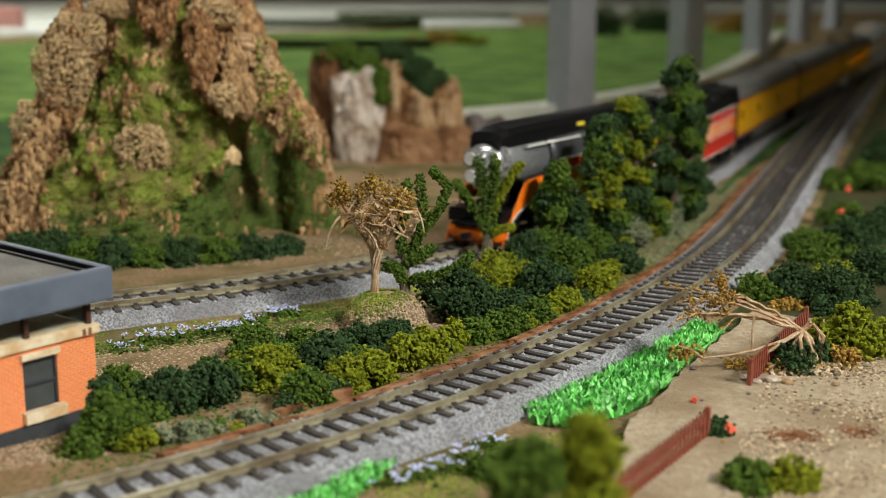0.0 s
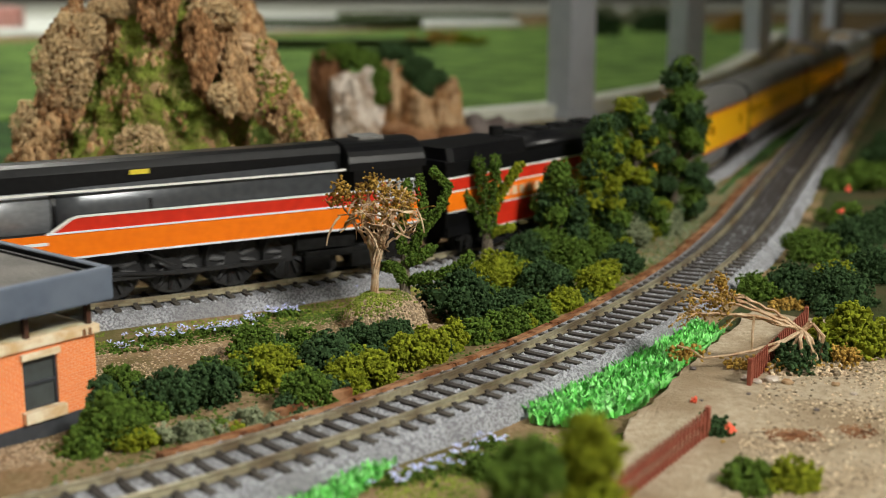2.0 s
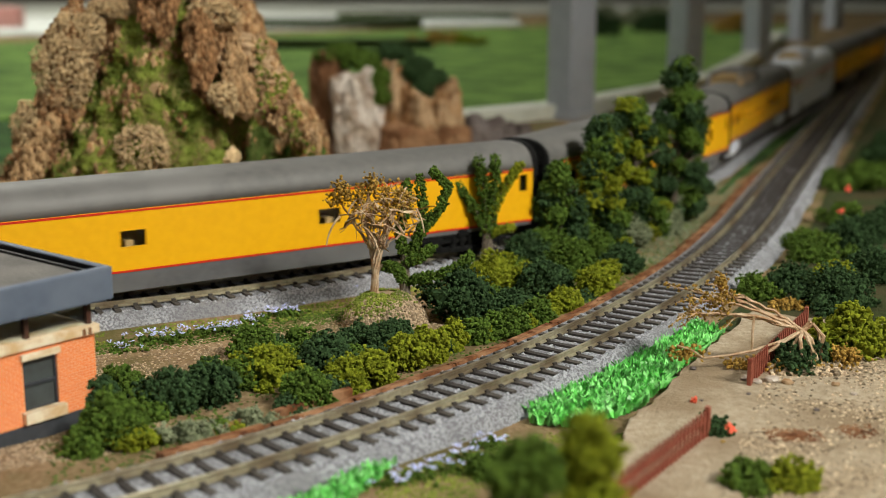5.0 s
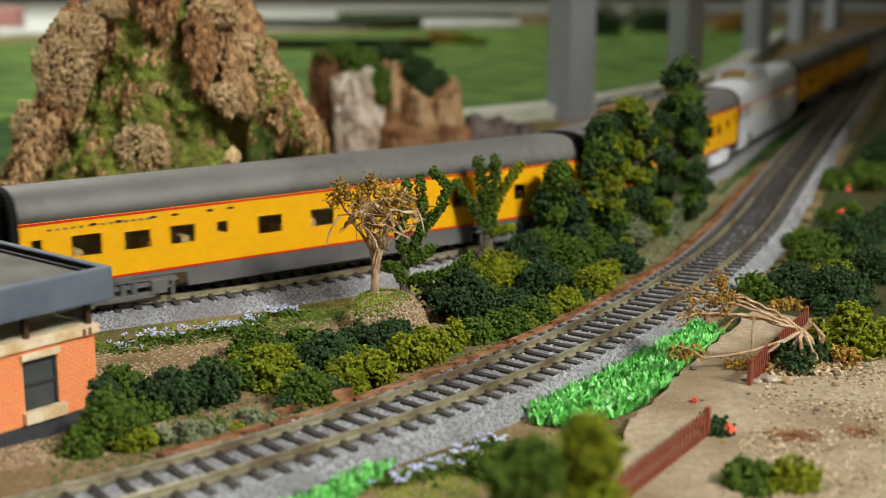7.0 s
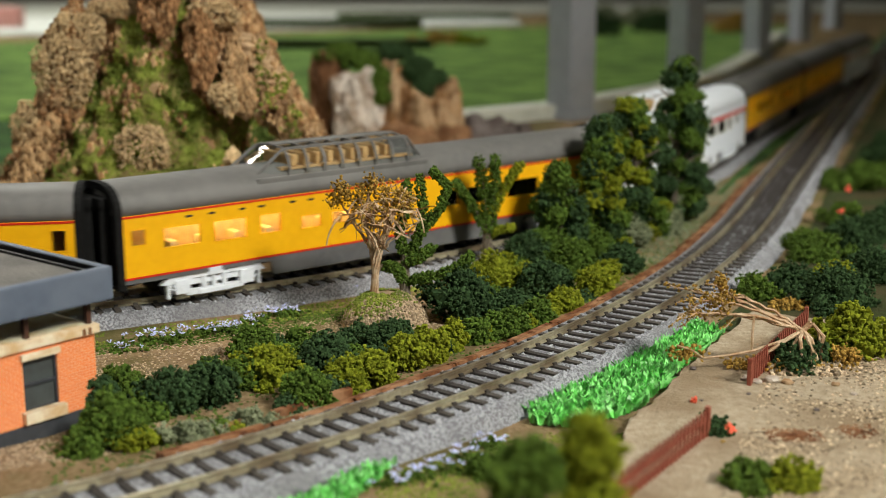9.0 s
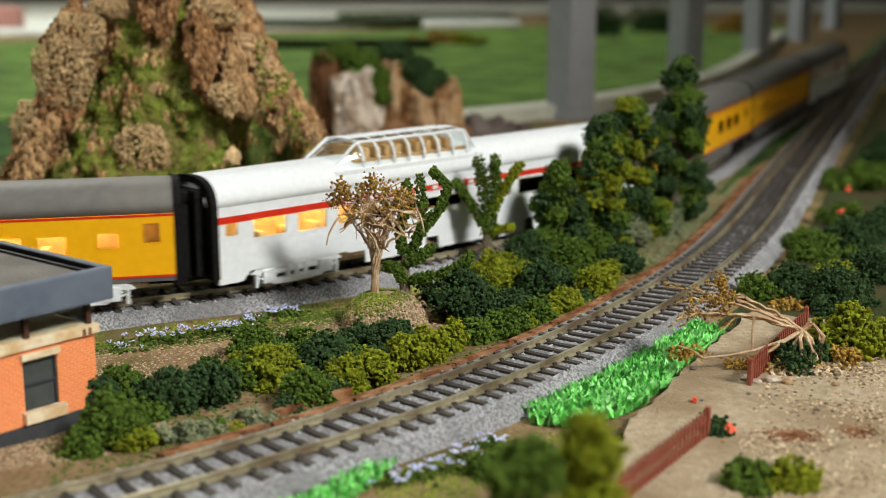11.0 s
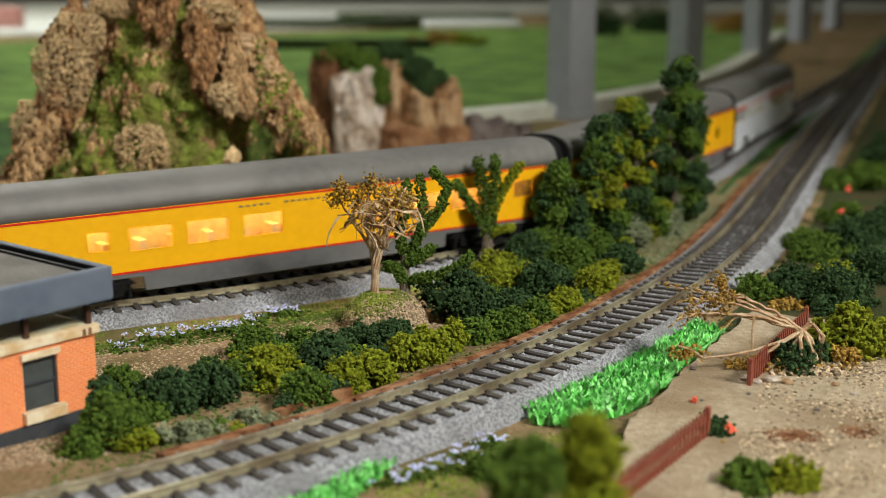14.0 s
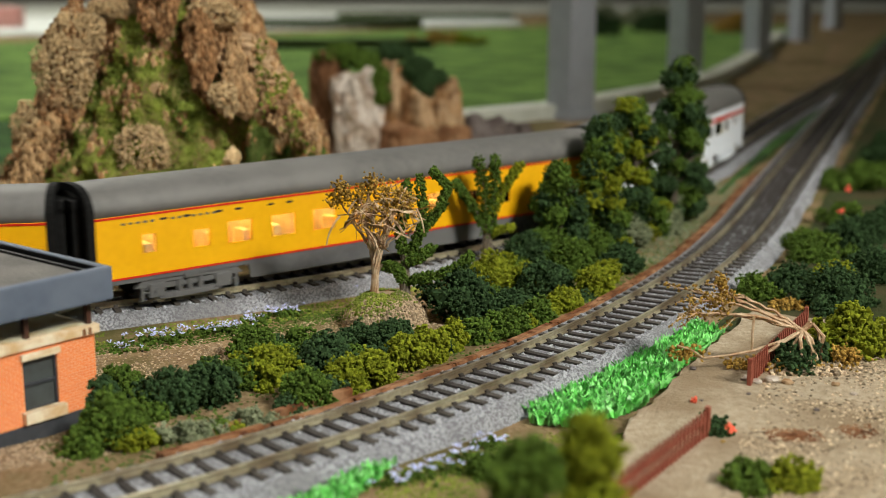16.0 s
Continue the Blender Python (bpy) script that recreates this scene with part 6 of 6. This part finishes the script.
def wire_tree(x, y, z, limbs, label, seed, kind="m", trunk_h=0.018, r=0.0017):
    """Grey trunk with thick limbs, each sleeved in green foliage. limbs: lists of points."""
    t = thing("tree", label, "tree", "small wire trees")
    t.location = (x, y, z)
    g = np.random.default_rng(seed)
    bm = bmesh.new()
    for i in range(5):
        a = 2 * math.pi * i / 5
        tube(bm, [(math.cos(a) * r * 0.8, math.sin(a) * r * 0.8, 0), (math.cos(a + 1) * r * 0.6, math.sin(a + 1) * r * 0.6, trunk_h * 0.5), (math.cos(a + 2) * r * 0.5, math.sin(a + 2) * r * 0.5, trunk_h)], r * 0.7, r * 0.5, 6)
    part("trunk", bm, M["bark"], t)
    for i, (thick, pts, k) in enumerate(limbs):
        bm = bmesh.new()
        tube(bm, pts, r * 0.45, 0.0003, 5)
        limb = part("limb", bm, M["bark"], t)
        P = []
        n = int(150 * len(pts))
        for _ in range(n):
            u = g.uniform(0.15, len(pts) - 1.001)
            j = int(u)
            c = np.array(Vector(pts[j]).lerp(Vector(pts[j + 1]), u - j))
            d = g.normal(size=3)
            P.append(c + d / np.linalg.norm(d) * thick * g.uniform(0.5, 1.1))
        flecks("foliage", np.array(P), g.uniform(0.00035, 0.0008, n), M[LEAF[k]], limb, seed + i)
    return t


wire_tree(-0.0150, 0.488, 0.0105, [
    (0.0022, [(0, 0, 0.016), (-0.002, 0.001, 0.026), (0.000, 0, 0.036), (0.0012, 0, 0.046)], "m"),
    (0.0020, [(0.001, 0, 0.016), (0.005, 0, 0.024), (0.010, 0, 0.031), (0.0155, 0, 0.038)], "m"),
    (0.0021, [(0, 0, 0.014), (0.004, 0.001, 0.020), (0.0075, 0, 0.034), (0.006, 0, 0.048)], "m"),
    (0.0022, [(0, 0, 0.006), (0.006, -0.002, 0.0085), (0.014, -0.002, 0.0095), (0.022, -0.001, 0.0135), (0.026, 0, 0.0175)], "m"),
    (0.0026, [(0, 0, 0.007), (-0.003, -0.002, 0.012), (-0.007, 0, 0.013)], "m"),
    (0.0022, [(0, 0, 0.014), (0.006, -0.002, 0.017), (0.011, 0, 0.020)], "m"),
    (0.0020, [(0.014, 0, 0.037), (0.017, 0, 0.044), (0.011, 0, 0.051)], "m")],
    "small green tree with foliage along its limbs on the mound", 120)
wire_tree(0.0200, 0.566, 0.003, [
    (0.0030, [(0, 0, 0.016), (-0.0005, 0, 0.026), (-0.002, 0, 0.040), (-0.0045, 0, 0.051)], "m"),
    (0.0026, [(0.001, 0, 0.018), (0.003, 0, 0.030), (0.0035, 0, 0.044), (0.0030, 0, 0.052)], "m"),
    (0.0022, [(0.002, 0, 0.026), (0.006, 0, 0.036), (0.011, 0, 0.044), (0.0145, 0, 0.049)], "l"),
    (0.0024, [(-0.001, 0, 0.020), (-0.006, 0, 0.029), (-0.011, 0, 0.036), (-0.0145, 0, 0.041)], "m"),
    (0.0020, [(0.001, 0, 0.017), (0.005, -0.001, 0.0195), (0.011, -0.001, 0.0205)], "l")],
    "small leafy green tree with upright limbs beside the main track", 130, trunk_h=0.022, r=0.0022)


# ---------------------------------------------------------------- brick signal building
def brick_material():
    m = bpy.data.materials.new("painted_brickwork")
    m.use_nodes = True
    nt = m.node_tree
    p = nt.nodes["Principled BSDF"]
    co = nt.nodes.new("ShaderNodeTexCoord").outputs["Object"]
    mp = nt.nodes.new("ShaderNodeMapping")
    mp.inputs["Rotation"].default_value = (radians(90), 0, 0)
    nt.links.new(co, mp.inputs[0])
    b = nt.nodes.new("ShaderNodeTexBrick")
    nt.links.new(mp.outputs[0], b.inputs["Vector"])
    b.inputs["Color1"].default_value = (0.95, 0.24, 0.055, 1)
    b.inputs["Color2"].default_value = (0.88, 0.20, 0.045, 1)
    b.inputs["Mortar"].default_value = (0.95, 0.47, 0.25, 1)
    b.inputs["Scale"].default_value = 1.0
    b.inputs["Brick Width"].default_value = 0.0024
    b.inputs["Row Height"].default_value = 0.00085
    b.inputs["Mortar Size"].default_value = 0.00014
    nt.links.new(b.outputs["Color"], p.inputs["Base Color"])
    p.inputs["Roughness"].default_value = 0.65
    bu = nt.nodes.new("ShaderNodeBump")
    bu.invert = True
    bu.inputs["Distance"].default_value = 0.0003
    nt.links.new(b.outputs["Fac"], bu.inputs["Height"])
    nt.links.new(bu.outputs[0], p.inputs["Normal"])
    return m


def build_building():
    BR = brick_material()
    t = thing("signal_building", "orange brick track-side building with blue-grey flat roof", "building")
    t.matrix_world = pose(-0.1050, 0.3710, GZ, rz=50.65)
    W, D = 0.115, 0.085
    xw = (-0.0248, -0.0134)
    bm = bmesh.new()
    holes = [(xw[0], xw[1], 0.0082, 0.0238), (-0.062, -0.0506, 0.0082, 0.0238), (-0.097, -0.0856, 0.0082, 0.0238)]
    wall_openings(bm, -W, 0, 0.0042, 0.0270, 0, 0.002, holes)
    part("wall", bm, BR, t, "orange painted brick wall")
    part("wall", bx(-0.002, -0.0005, 0.002, D, 0.0042, 0.0270), BR, t)
    part("wall", bx(-W, -W + 0.002, 0.002, D, 0.0042, 0.0270), BR, t)
    part("wall", bx(-W, 0, D, D + 0.002, 0.0042, 0.0270), BR, t)
    part("plinth", bx(-W - 0.0006, 0.0006, -0.0006, D + 0.0026, -0.004, 0.0043), M["slate_dark"], t, "dark grey plinth")
    for x0, x1, z0, z1 in holes:
        part("lintel", bx(x0 - 0.0008, x1 + 0.0008, -0.0012, 0.0014, z1, z1 + 0.0020, 0.0002), M["cream"], t, "cream lintel")
        part("sill", bx(x0 - 0.0012, x1 + 0.0014, -0.0022, 0.0014, z0 - 0.0032, z0 + 0.0002, 0.0002), M["cream"], t, "cream sill")
        w = part("window", bx(x0, x1, 0.0014, 0.0016, z0, z1), M["greypane"], t, "grey sash window pane")
        bm = bmesh.new()
        for a in ((x0, x0 + 0.0006, z0, z1), (x1 - 0.0006, x1, z0, z1), (x0, x1, z0, z0 + 0.0006), (x0, x1, z1 - 0.0006, z1), (x0, x1, (z0 + z1) / 2 - 0.0004, (z0 + z1) / 2 + 0.0004)):
            box(bm, a[0], a[1], 0.0006, 0.0013, a[2], a[3])
        part("window_frame", bm, M["slate_dark"], w)
    part("cornice", bx(-W - 0.001, 0.0012, -0.0014, D + 0.003, 0.0270, 0.0298, 0.0003), M["cream"], t, "cream stone band with stains")
    for x in (-0.0025, -0.0045):
        part("bracket", bx(x - 0.0005, x + 0.0005, -0.0018, 0.0006, 0.0272, 0.0292), M["edging"], t)
    # glazed band
    for x in (-0.0008, -0.022, -0.043, -0.064, -0.085, -0.106):
        part("mullion", bx(x - 0.0012, x + 0.0004, 0.0004, 0.002, 0.0298, 0.0375), M["brown"], t, "dark brown mullion")
    g = part("window_band", bx(-W, -0.002, 0.0012, 0.0014, 0.0298, 0.0375), M["pane"], t, "clear upper windows")
    g.visible_shadow = False
    part("window_band", bx(-0.0012, -0.0010, 0.003, D, 0.0298, 0.0375), M["pane"], t).visible_shadow = False
    part("inner_floor", bx(-W + 0.002, -0.002, 0.0022, D, 0.0272, 0.0284), M["cream"], t)
    part("inner_wall", bx(-W + 0.004, -0.004, 0.030, 0.031, 0.0284, 0.0376), M["cream"], t)
    part("back_wall", bx(-W, -0.002, D - 0.002, D, 0.0298, 0.0376), M["brown"], t)
    # roof with raised edge
    o = 0.0046
    bm = bmesh.new()
    z0, z1 = 0.0372, 0.0474
    for a in ((-W - o, o, -o, -o + 0.0028), (-W - o, o, D + o - 0.0028, D + o), (o - 0.0028, o, -o + 0.0028, D + o - 0.0028), (-W - o, -W - o + 0.0028, -o + 0.0028, D + o - 0.0028)):
        box(bm, a[0], a[1], a[2], a[3], z0, z1, 0.0008)
    part("roof_edge", bm, M["slate"], t, "blue-grey raised roof edge")
    part("roof_deck", bx(-W - o + 0.002, o - 0.002, -o + 0.002, D + o - 0.002, z0 + 0.0002, z1 - 0.0024), M["felt"], t, "grey felt roof")
    bm = bmesh.new()
    for x in (o - 0.0050,):
        box(bm, x, x + 0.0012, -o + 0.003, D + o - 0.003, z1 - 0.0024, z1 - 0.0016)
    box(bm, -W - o + 0.003, o - 0.003, -o + 0.0034, -o + 0.0044, z1 - 0.0024, z1 - 0.0016)
    part("gutter_trim", bm, M["black"], t)
    part("roof_lining", bx(o - 0.0030, o - 0.0027, -o + 0.003, D + o - 0.003, z1 - 0.0024, z1 - 0.0004), M["black"], t)


M["slate_dark"] = mat("dark_slate", (0.050, 0.054, 0.062), (0.038, 0.042, 0.05), None, 0.6, grain=400)
M["greypane"] = mat("grey_pane", (0.075, 0.085, 0.085), (0.055, 0.06, 0.06), None, 0.18, grain=120)
M["brown"] = mat("brown_paint", (0.075, 0.03, 0.018), (0.05, 0.02, 0.012), None, 0.5, grain=500)
build_building()


# ---------------------------------------------------------------- fences
def picket_fence(a, b, h, label, z, n):
    t = thing("fence", label, "fence", "red-brown picket fences")
    ax, ay = a
    bx_, by_ = b
    L = math.hypot(bx_ - ax, by_ - ay)
    t.matrix_world = Matrix.Translation((ax, ay, z)) @ Matrix.Rotation(math.atan2(by_ - ay, bx_ - ax), 4, "Z")
    first = None
    bm = bmesh.new()
    w = L / n * 0.23
    prism(bm, [(-w, 0), (-w, h - w * 1.3), (0, h), (w, h - w * 1.3), (w, 0)], -0.0003, 0.0001)
    first = part("picket", bm, M["fence"], t)
    for i in range(1, n):
        o = new("picket", first.data)
        o.parent = t
        o.location = (L * i / (n - 1), 0, 0)
    for zz in (0.22, 0.66):
        part("rail", bx(-w, L + w, 0.0001, 0.0005, h * zz - h * 0.08, h * zz + h * 0.08), M["fence"], t)
    for x in (0, L):
        part("post", bx(x - w * 1.4, x + w * 1.4, -0.0006, 0.0008, -0.001, h * 1.02, 0.0002), M["fence"], t)
    return t


picket_fence((0.0310, 0.2781), (0.0755, 0.3462), 0.0100, "red-brown picket fence on the sandy yard", 0.0050, 30)
picket_fence((0.0985, 0.3925), (0.1343, 0.4566), 0.0095, "red-brown picket fence beside the fallen tree", 0.0055, 28)


# ---------------------------------------------------------------- fallen tree on the yard
def build_fallen_tree():
    t = thing("fallen_tree", "fallen bare tan tree with twisted roots and ochre leaves", "tree")
    rng = random.Random(91)
    g = np.random.default_rng(91)
    t.location = (0.1195, 0.413, 0.006)
    hub = Vector((0.001, 0.0, 0.0125))
    ends = [(-0.0375, 0.004, 0.0255), (-0.036, 0.0, 0.0235), (-0.0385, -0.002, 0.0185), (-0.0405, 0.0, 0.018), (-0.028, 0.003, 0.0255), (-0.033, 0.006, 0.0165)]
    leaves = []
    for i, e in enumerate(ends):
        e = Vector(e)
        pts = []
        for j in range(13):
            u = j / 12
            p = hub.lerp(e, u) + Vector((0, 0, 0.0035 * math.sin(u * math.pi))) + Vector((rng.uniform(-1, 1), rng.uniform(-1, 1), rng.uniform(-1, 1))) * 0.0005
            p.z -= 0.004 * u * (1 - u)
            pts.append(p)
        bm = bmesh.new()
        tube(bm, pts, 0.00062, 0.00036, 5)
        for _ in range(4):
            j = rng.randrange(6, 13)
            q = wander(rng, pts[j], (-rng.uniform(0.3, 1), rng.uniform(-0.5, 0.5), rng.uniform(-0.5, 0.6)), 6, 0.0013, 0.35)
            tube(bm, q, 0.0003, 0.00016, 4)
            leaves += q
        part("branch", bm, M["twig"], t)
        leaves += pts[8:]
    bm = bmesh.new()
    tube(bm, [(-0.027, 0.002, 0.026), (-0.0268, 0.002, 0.0285), (-0.0262, 0.002, 0.0315)], 0.0005, 0.0003)
    part("branch", bm, M["twig"], t)
    # lower bough along the ground
    bm = bmesh.new()
    tube(bm, [(-0.004, -0.001, 0.010), (-0.016, -0.003, 0.0065), (-0.024, -0.004, 0.0052), (-0.033, -0.005, 0.0045), (-0.040, -0.004, 0.006)], 0.0006, 0.0003)
    tube(bm, [(-0.0165, -0.003, 0.0065), (-0.0165, -0.003, 0.013), (-0.016, -0.002, 0.018)], 0.0005, 0.0004)
    tube(bm, [(-0.033, -0.005, 0.0045), (-0.037, -0.006, 0.0075), (-0.042, -0.005, 0.009)], 0.0004, 0.0003)
    part("bough", bm, M["twig"], t)
    # roots over the clump
    for pts in ([hub, (-0.002, -0.003, 0.0095), (-0.0045, -0.005, 0.005), (-0.0035, -0.006, 0.0005)], [hub, (0.004, -0.001, 0.0150), (0.0075, -0.002, 0.011), (0.0065, -0.003, 0.004), (0.007, -0.004, 0.0)],
                [hub, (0.0035, -0.002, 0.010), (0.005, -0.004, 0.004), (0.0058, -0.004, 0.0)], [hub, (-0.004, -0.002, 0.0105), (-0.009, -0.003, 0.0075), (-0.0125, -0.003, 0.005)], [hub, (0.003, 0.0, 0.0155), (0.0065, 0.001, 0.0125), (0.0075, 0.0, 0.006)],
                [hub, (-0.001, -0.004, 0.011), (-0.0005, -0.0065, 0.006), (-0.0015, -0.0075, 0.0005)], [hub, (0.0015, -0.003, 0.0115), (0.0030, -0.006, 0.007), (0.0022, -0.007, 0.001)]):
        bm = bmesh.new()
        tube(bm, pts, 0.00085, 0.0005, 6)
        part("root", bm, M["twig"], t)
    L = np.array([q[:] for q in leaves])
    P = np.concatenate([L + g.normal(size=L.shape) * 0.0006 for _ in range(2)])
    P = P[P[:, 0] < -0.022]
    flecks("dry_leaves", P, g.uniform(0.0002, 0.0006, len(P)), M["ochre"], t, 92, label="ochre leaf crumbs")
    p = np.clip(g.normal(size=(900, 3)), -1.7, 1.7) * [0.0070, 0.0038, 0.0] + [0.001, -0.004, 0.0]
    p[:, 2] = 0.0026 * np.exp(-(p[:, 0] / 0.011) ** 2 - ((p[:, 1] + 0.003) / 0.006) ** 2) + g.uniform(0, 0.0006, 900)
    tagged(flecks("root_gravel", p, g.uniform(0.0004, 0.0011, 900), M["grit"], t, 93, label="pale grit heaped round the roots"), kind="stuff")
    p = np.clip(g.normal(size=(700, 3)), -1.5, 1.5) * [0.0050, 0.0028, 0.0028] + [0.001, 0.000, 0.0045]
    flecks("root_moss", p[p[:, 2] > 0], g.uniform(0.0004, 0.0010, int((p[:, 2] > 0).sum())), M["leaf_dark"], t, 94, label="dark green moss under the roots")
    for k, (x, y, z, sx) in enumerate(((-0.028, 0.002, 0.0225, 0.0035), (-0.0265, 0.002, 0.029, 0.0009), (-0.004, -0.007, 0.0012, 0.004), (0.004, -0.006, 0.0012, 0.005), (0.0145, -0.001, 0.005, 0.0028), (0.017, 0.001, 0.003, 0.002), (-0.020, -0.003, 0.002, 0.003), (-0.0385, -0.004, 0.006, 0.003))):
        p = np.array([x, y, z]) + g.normal(size=(130, 3)) * [sx, 0.0015, 0.0012]
        p[:, 2] = np.maximum(p[:, 2], 0.0003)
        flecks("leaf_tuft", p, g.uniform(0.0003, 0.0007, 130), M["ochre"], t, 95 + k)


build_fallen_tree()


def pebble(x, y, r, m, label, z=0.0062):
    bm = bmesh.new()
    bmesh.ops.create_icosphere(bm, subdivisions=2, radius=1)
    for v in bm.verts:
        k = 1 + noise.noise(v.co * 1.7 + Vector((x * 900, y * 900, 0))) * 0.35
        v.co = Vector((v.co.x * r * k * 1.3, v.co.y * r * k, v.co.z * r * k * 0.7))
    ob = obj("pebble", bm, M[m])
    ob.location = (x, y, z + r * 0.4)
    tagged(ob, label, "stone", "loose stones on the yard")


for x, y, r, m in ((0.0835, 0.409, 0.0009, "darkrock"), (0.0960, 0.383, 0.0006, "darkrock"), (0.0990, 0.398, 0.0016, "palerock"), (0.1015, 0.395, 0.0013, "palerock"), (0.1065, 0.396, 0.0020, "palerock"), (0.1110, 0.394, 0.0015, "tanrock"),
                   (0.1260, 0.392, 0.0011, "tanrock"), (0.1130, 0.368, 0.0008, "darkrock"), (0.0800, 0.377, 0.0005, "darkrock"), (0.1290, 0.383, 0.0009, "palerock")):
    pebble(x, y, r, m, "small loose stone on the sandy yard")


def yard_stain(x, y, rx, ry, n, seed):
    """A thin rusty patch of crumbs lying on the yard."""
    g = np.random.default_rng(seed)
    p = np.clip(g.normal(size=(n, 3)), -1.8, 1.8) * [rx, ry, 0] + [x, y, 0.0063]
    ob = flecks("rusty_crumbs", p, g.uniform(0.0002, 0.0006, n), M["edging"], None, seed, squash=0.5)
    tagged(ob, "thin rust-brown patch of crumbs on the sandy yard", "ground cover", kind="stuff")


yard_stain(0.1005, 0.3469, 0.0042, 0.0026, 420, 151)
yard_stain(0.1194, 0.3501, 0.0030, 0.0030, 160, 152)


def coral_flower(x, y, z, r, seed):
    g = np.random.default_rng(seed)
    p = np.array([x, y, z]) + g.normal(size=(40, 3)) * r * 0.5
    ob = flecks("flower", p, g.uniform(0.3, 0.6, 40) * r, M["coral"], None, seed)
    tagged(ob, "small coral red flower clump", "flower", "coral flowers")


for i, (x, y, z, r) in enumerate(((0.0815, 0.3475, 0.0075, 0.0016), (0.2075, 0.655, 0.014, 0.0013), (0.231, 0.72, 0.015, 0.0013), (0.2255, 0.63, 0.015, 0.0012), (0.1235, 0.425, 0.014, 0.0012), (0.0775, 0.3755, 0.0068, 0.0009))):
    coral_flower(x, y, z, r, 140 + i)
for row in ((0.1630, 0.520, 0.008, 0.006, "l"), (0.0790, 0.3420, 0.0024, 0.003, "o"), (0.138, 0.495, 0.010, 0.006, "o")):
    bush(*row, z=0.012 if row[0] == 0.1630 else None)


# ---------------------------------------------------------------- what moves
def motions():
    for ob, front, length, spread in TRAIN:
        walk(ob, [(t, car_pose(front, length, spread, t)) for t in [i * 0.5 for i in range(33)]])
    for w, r, x, z in WHEELS:
        rate = SPEED / r
        step = 0.1 if rate * 0.1 < 1.4 else 1 / 30
        n = int(round(16.0 / step))
        walk(w, [(i * step, Matrix.Translation((x, 0, z)) @ Matrix.Rotation(-run(i * step) / r, 4, "Y")) for i in range(n + 1)])


motions()
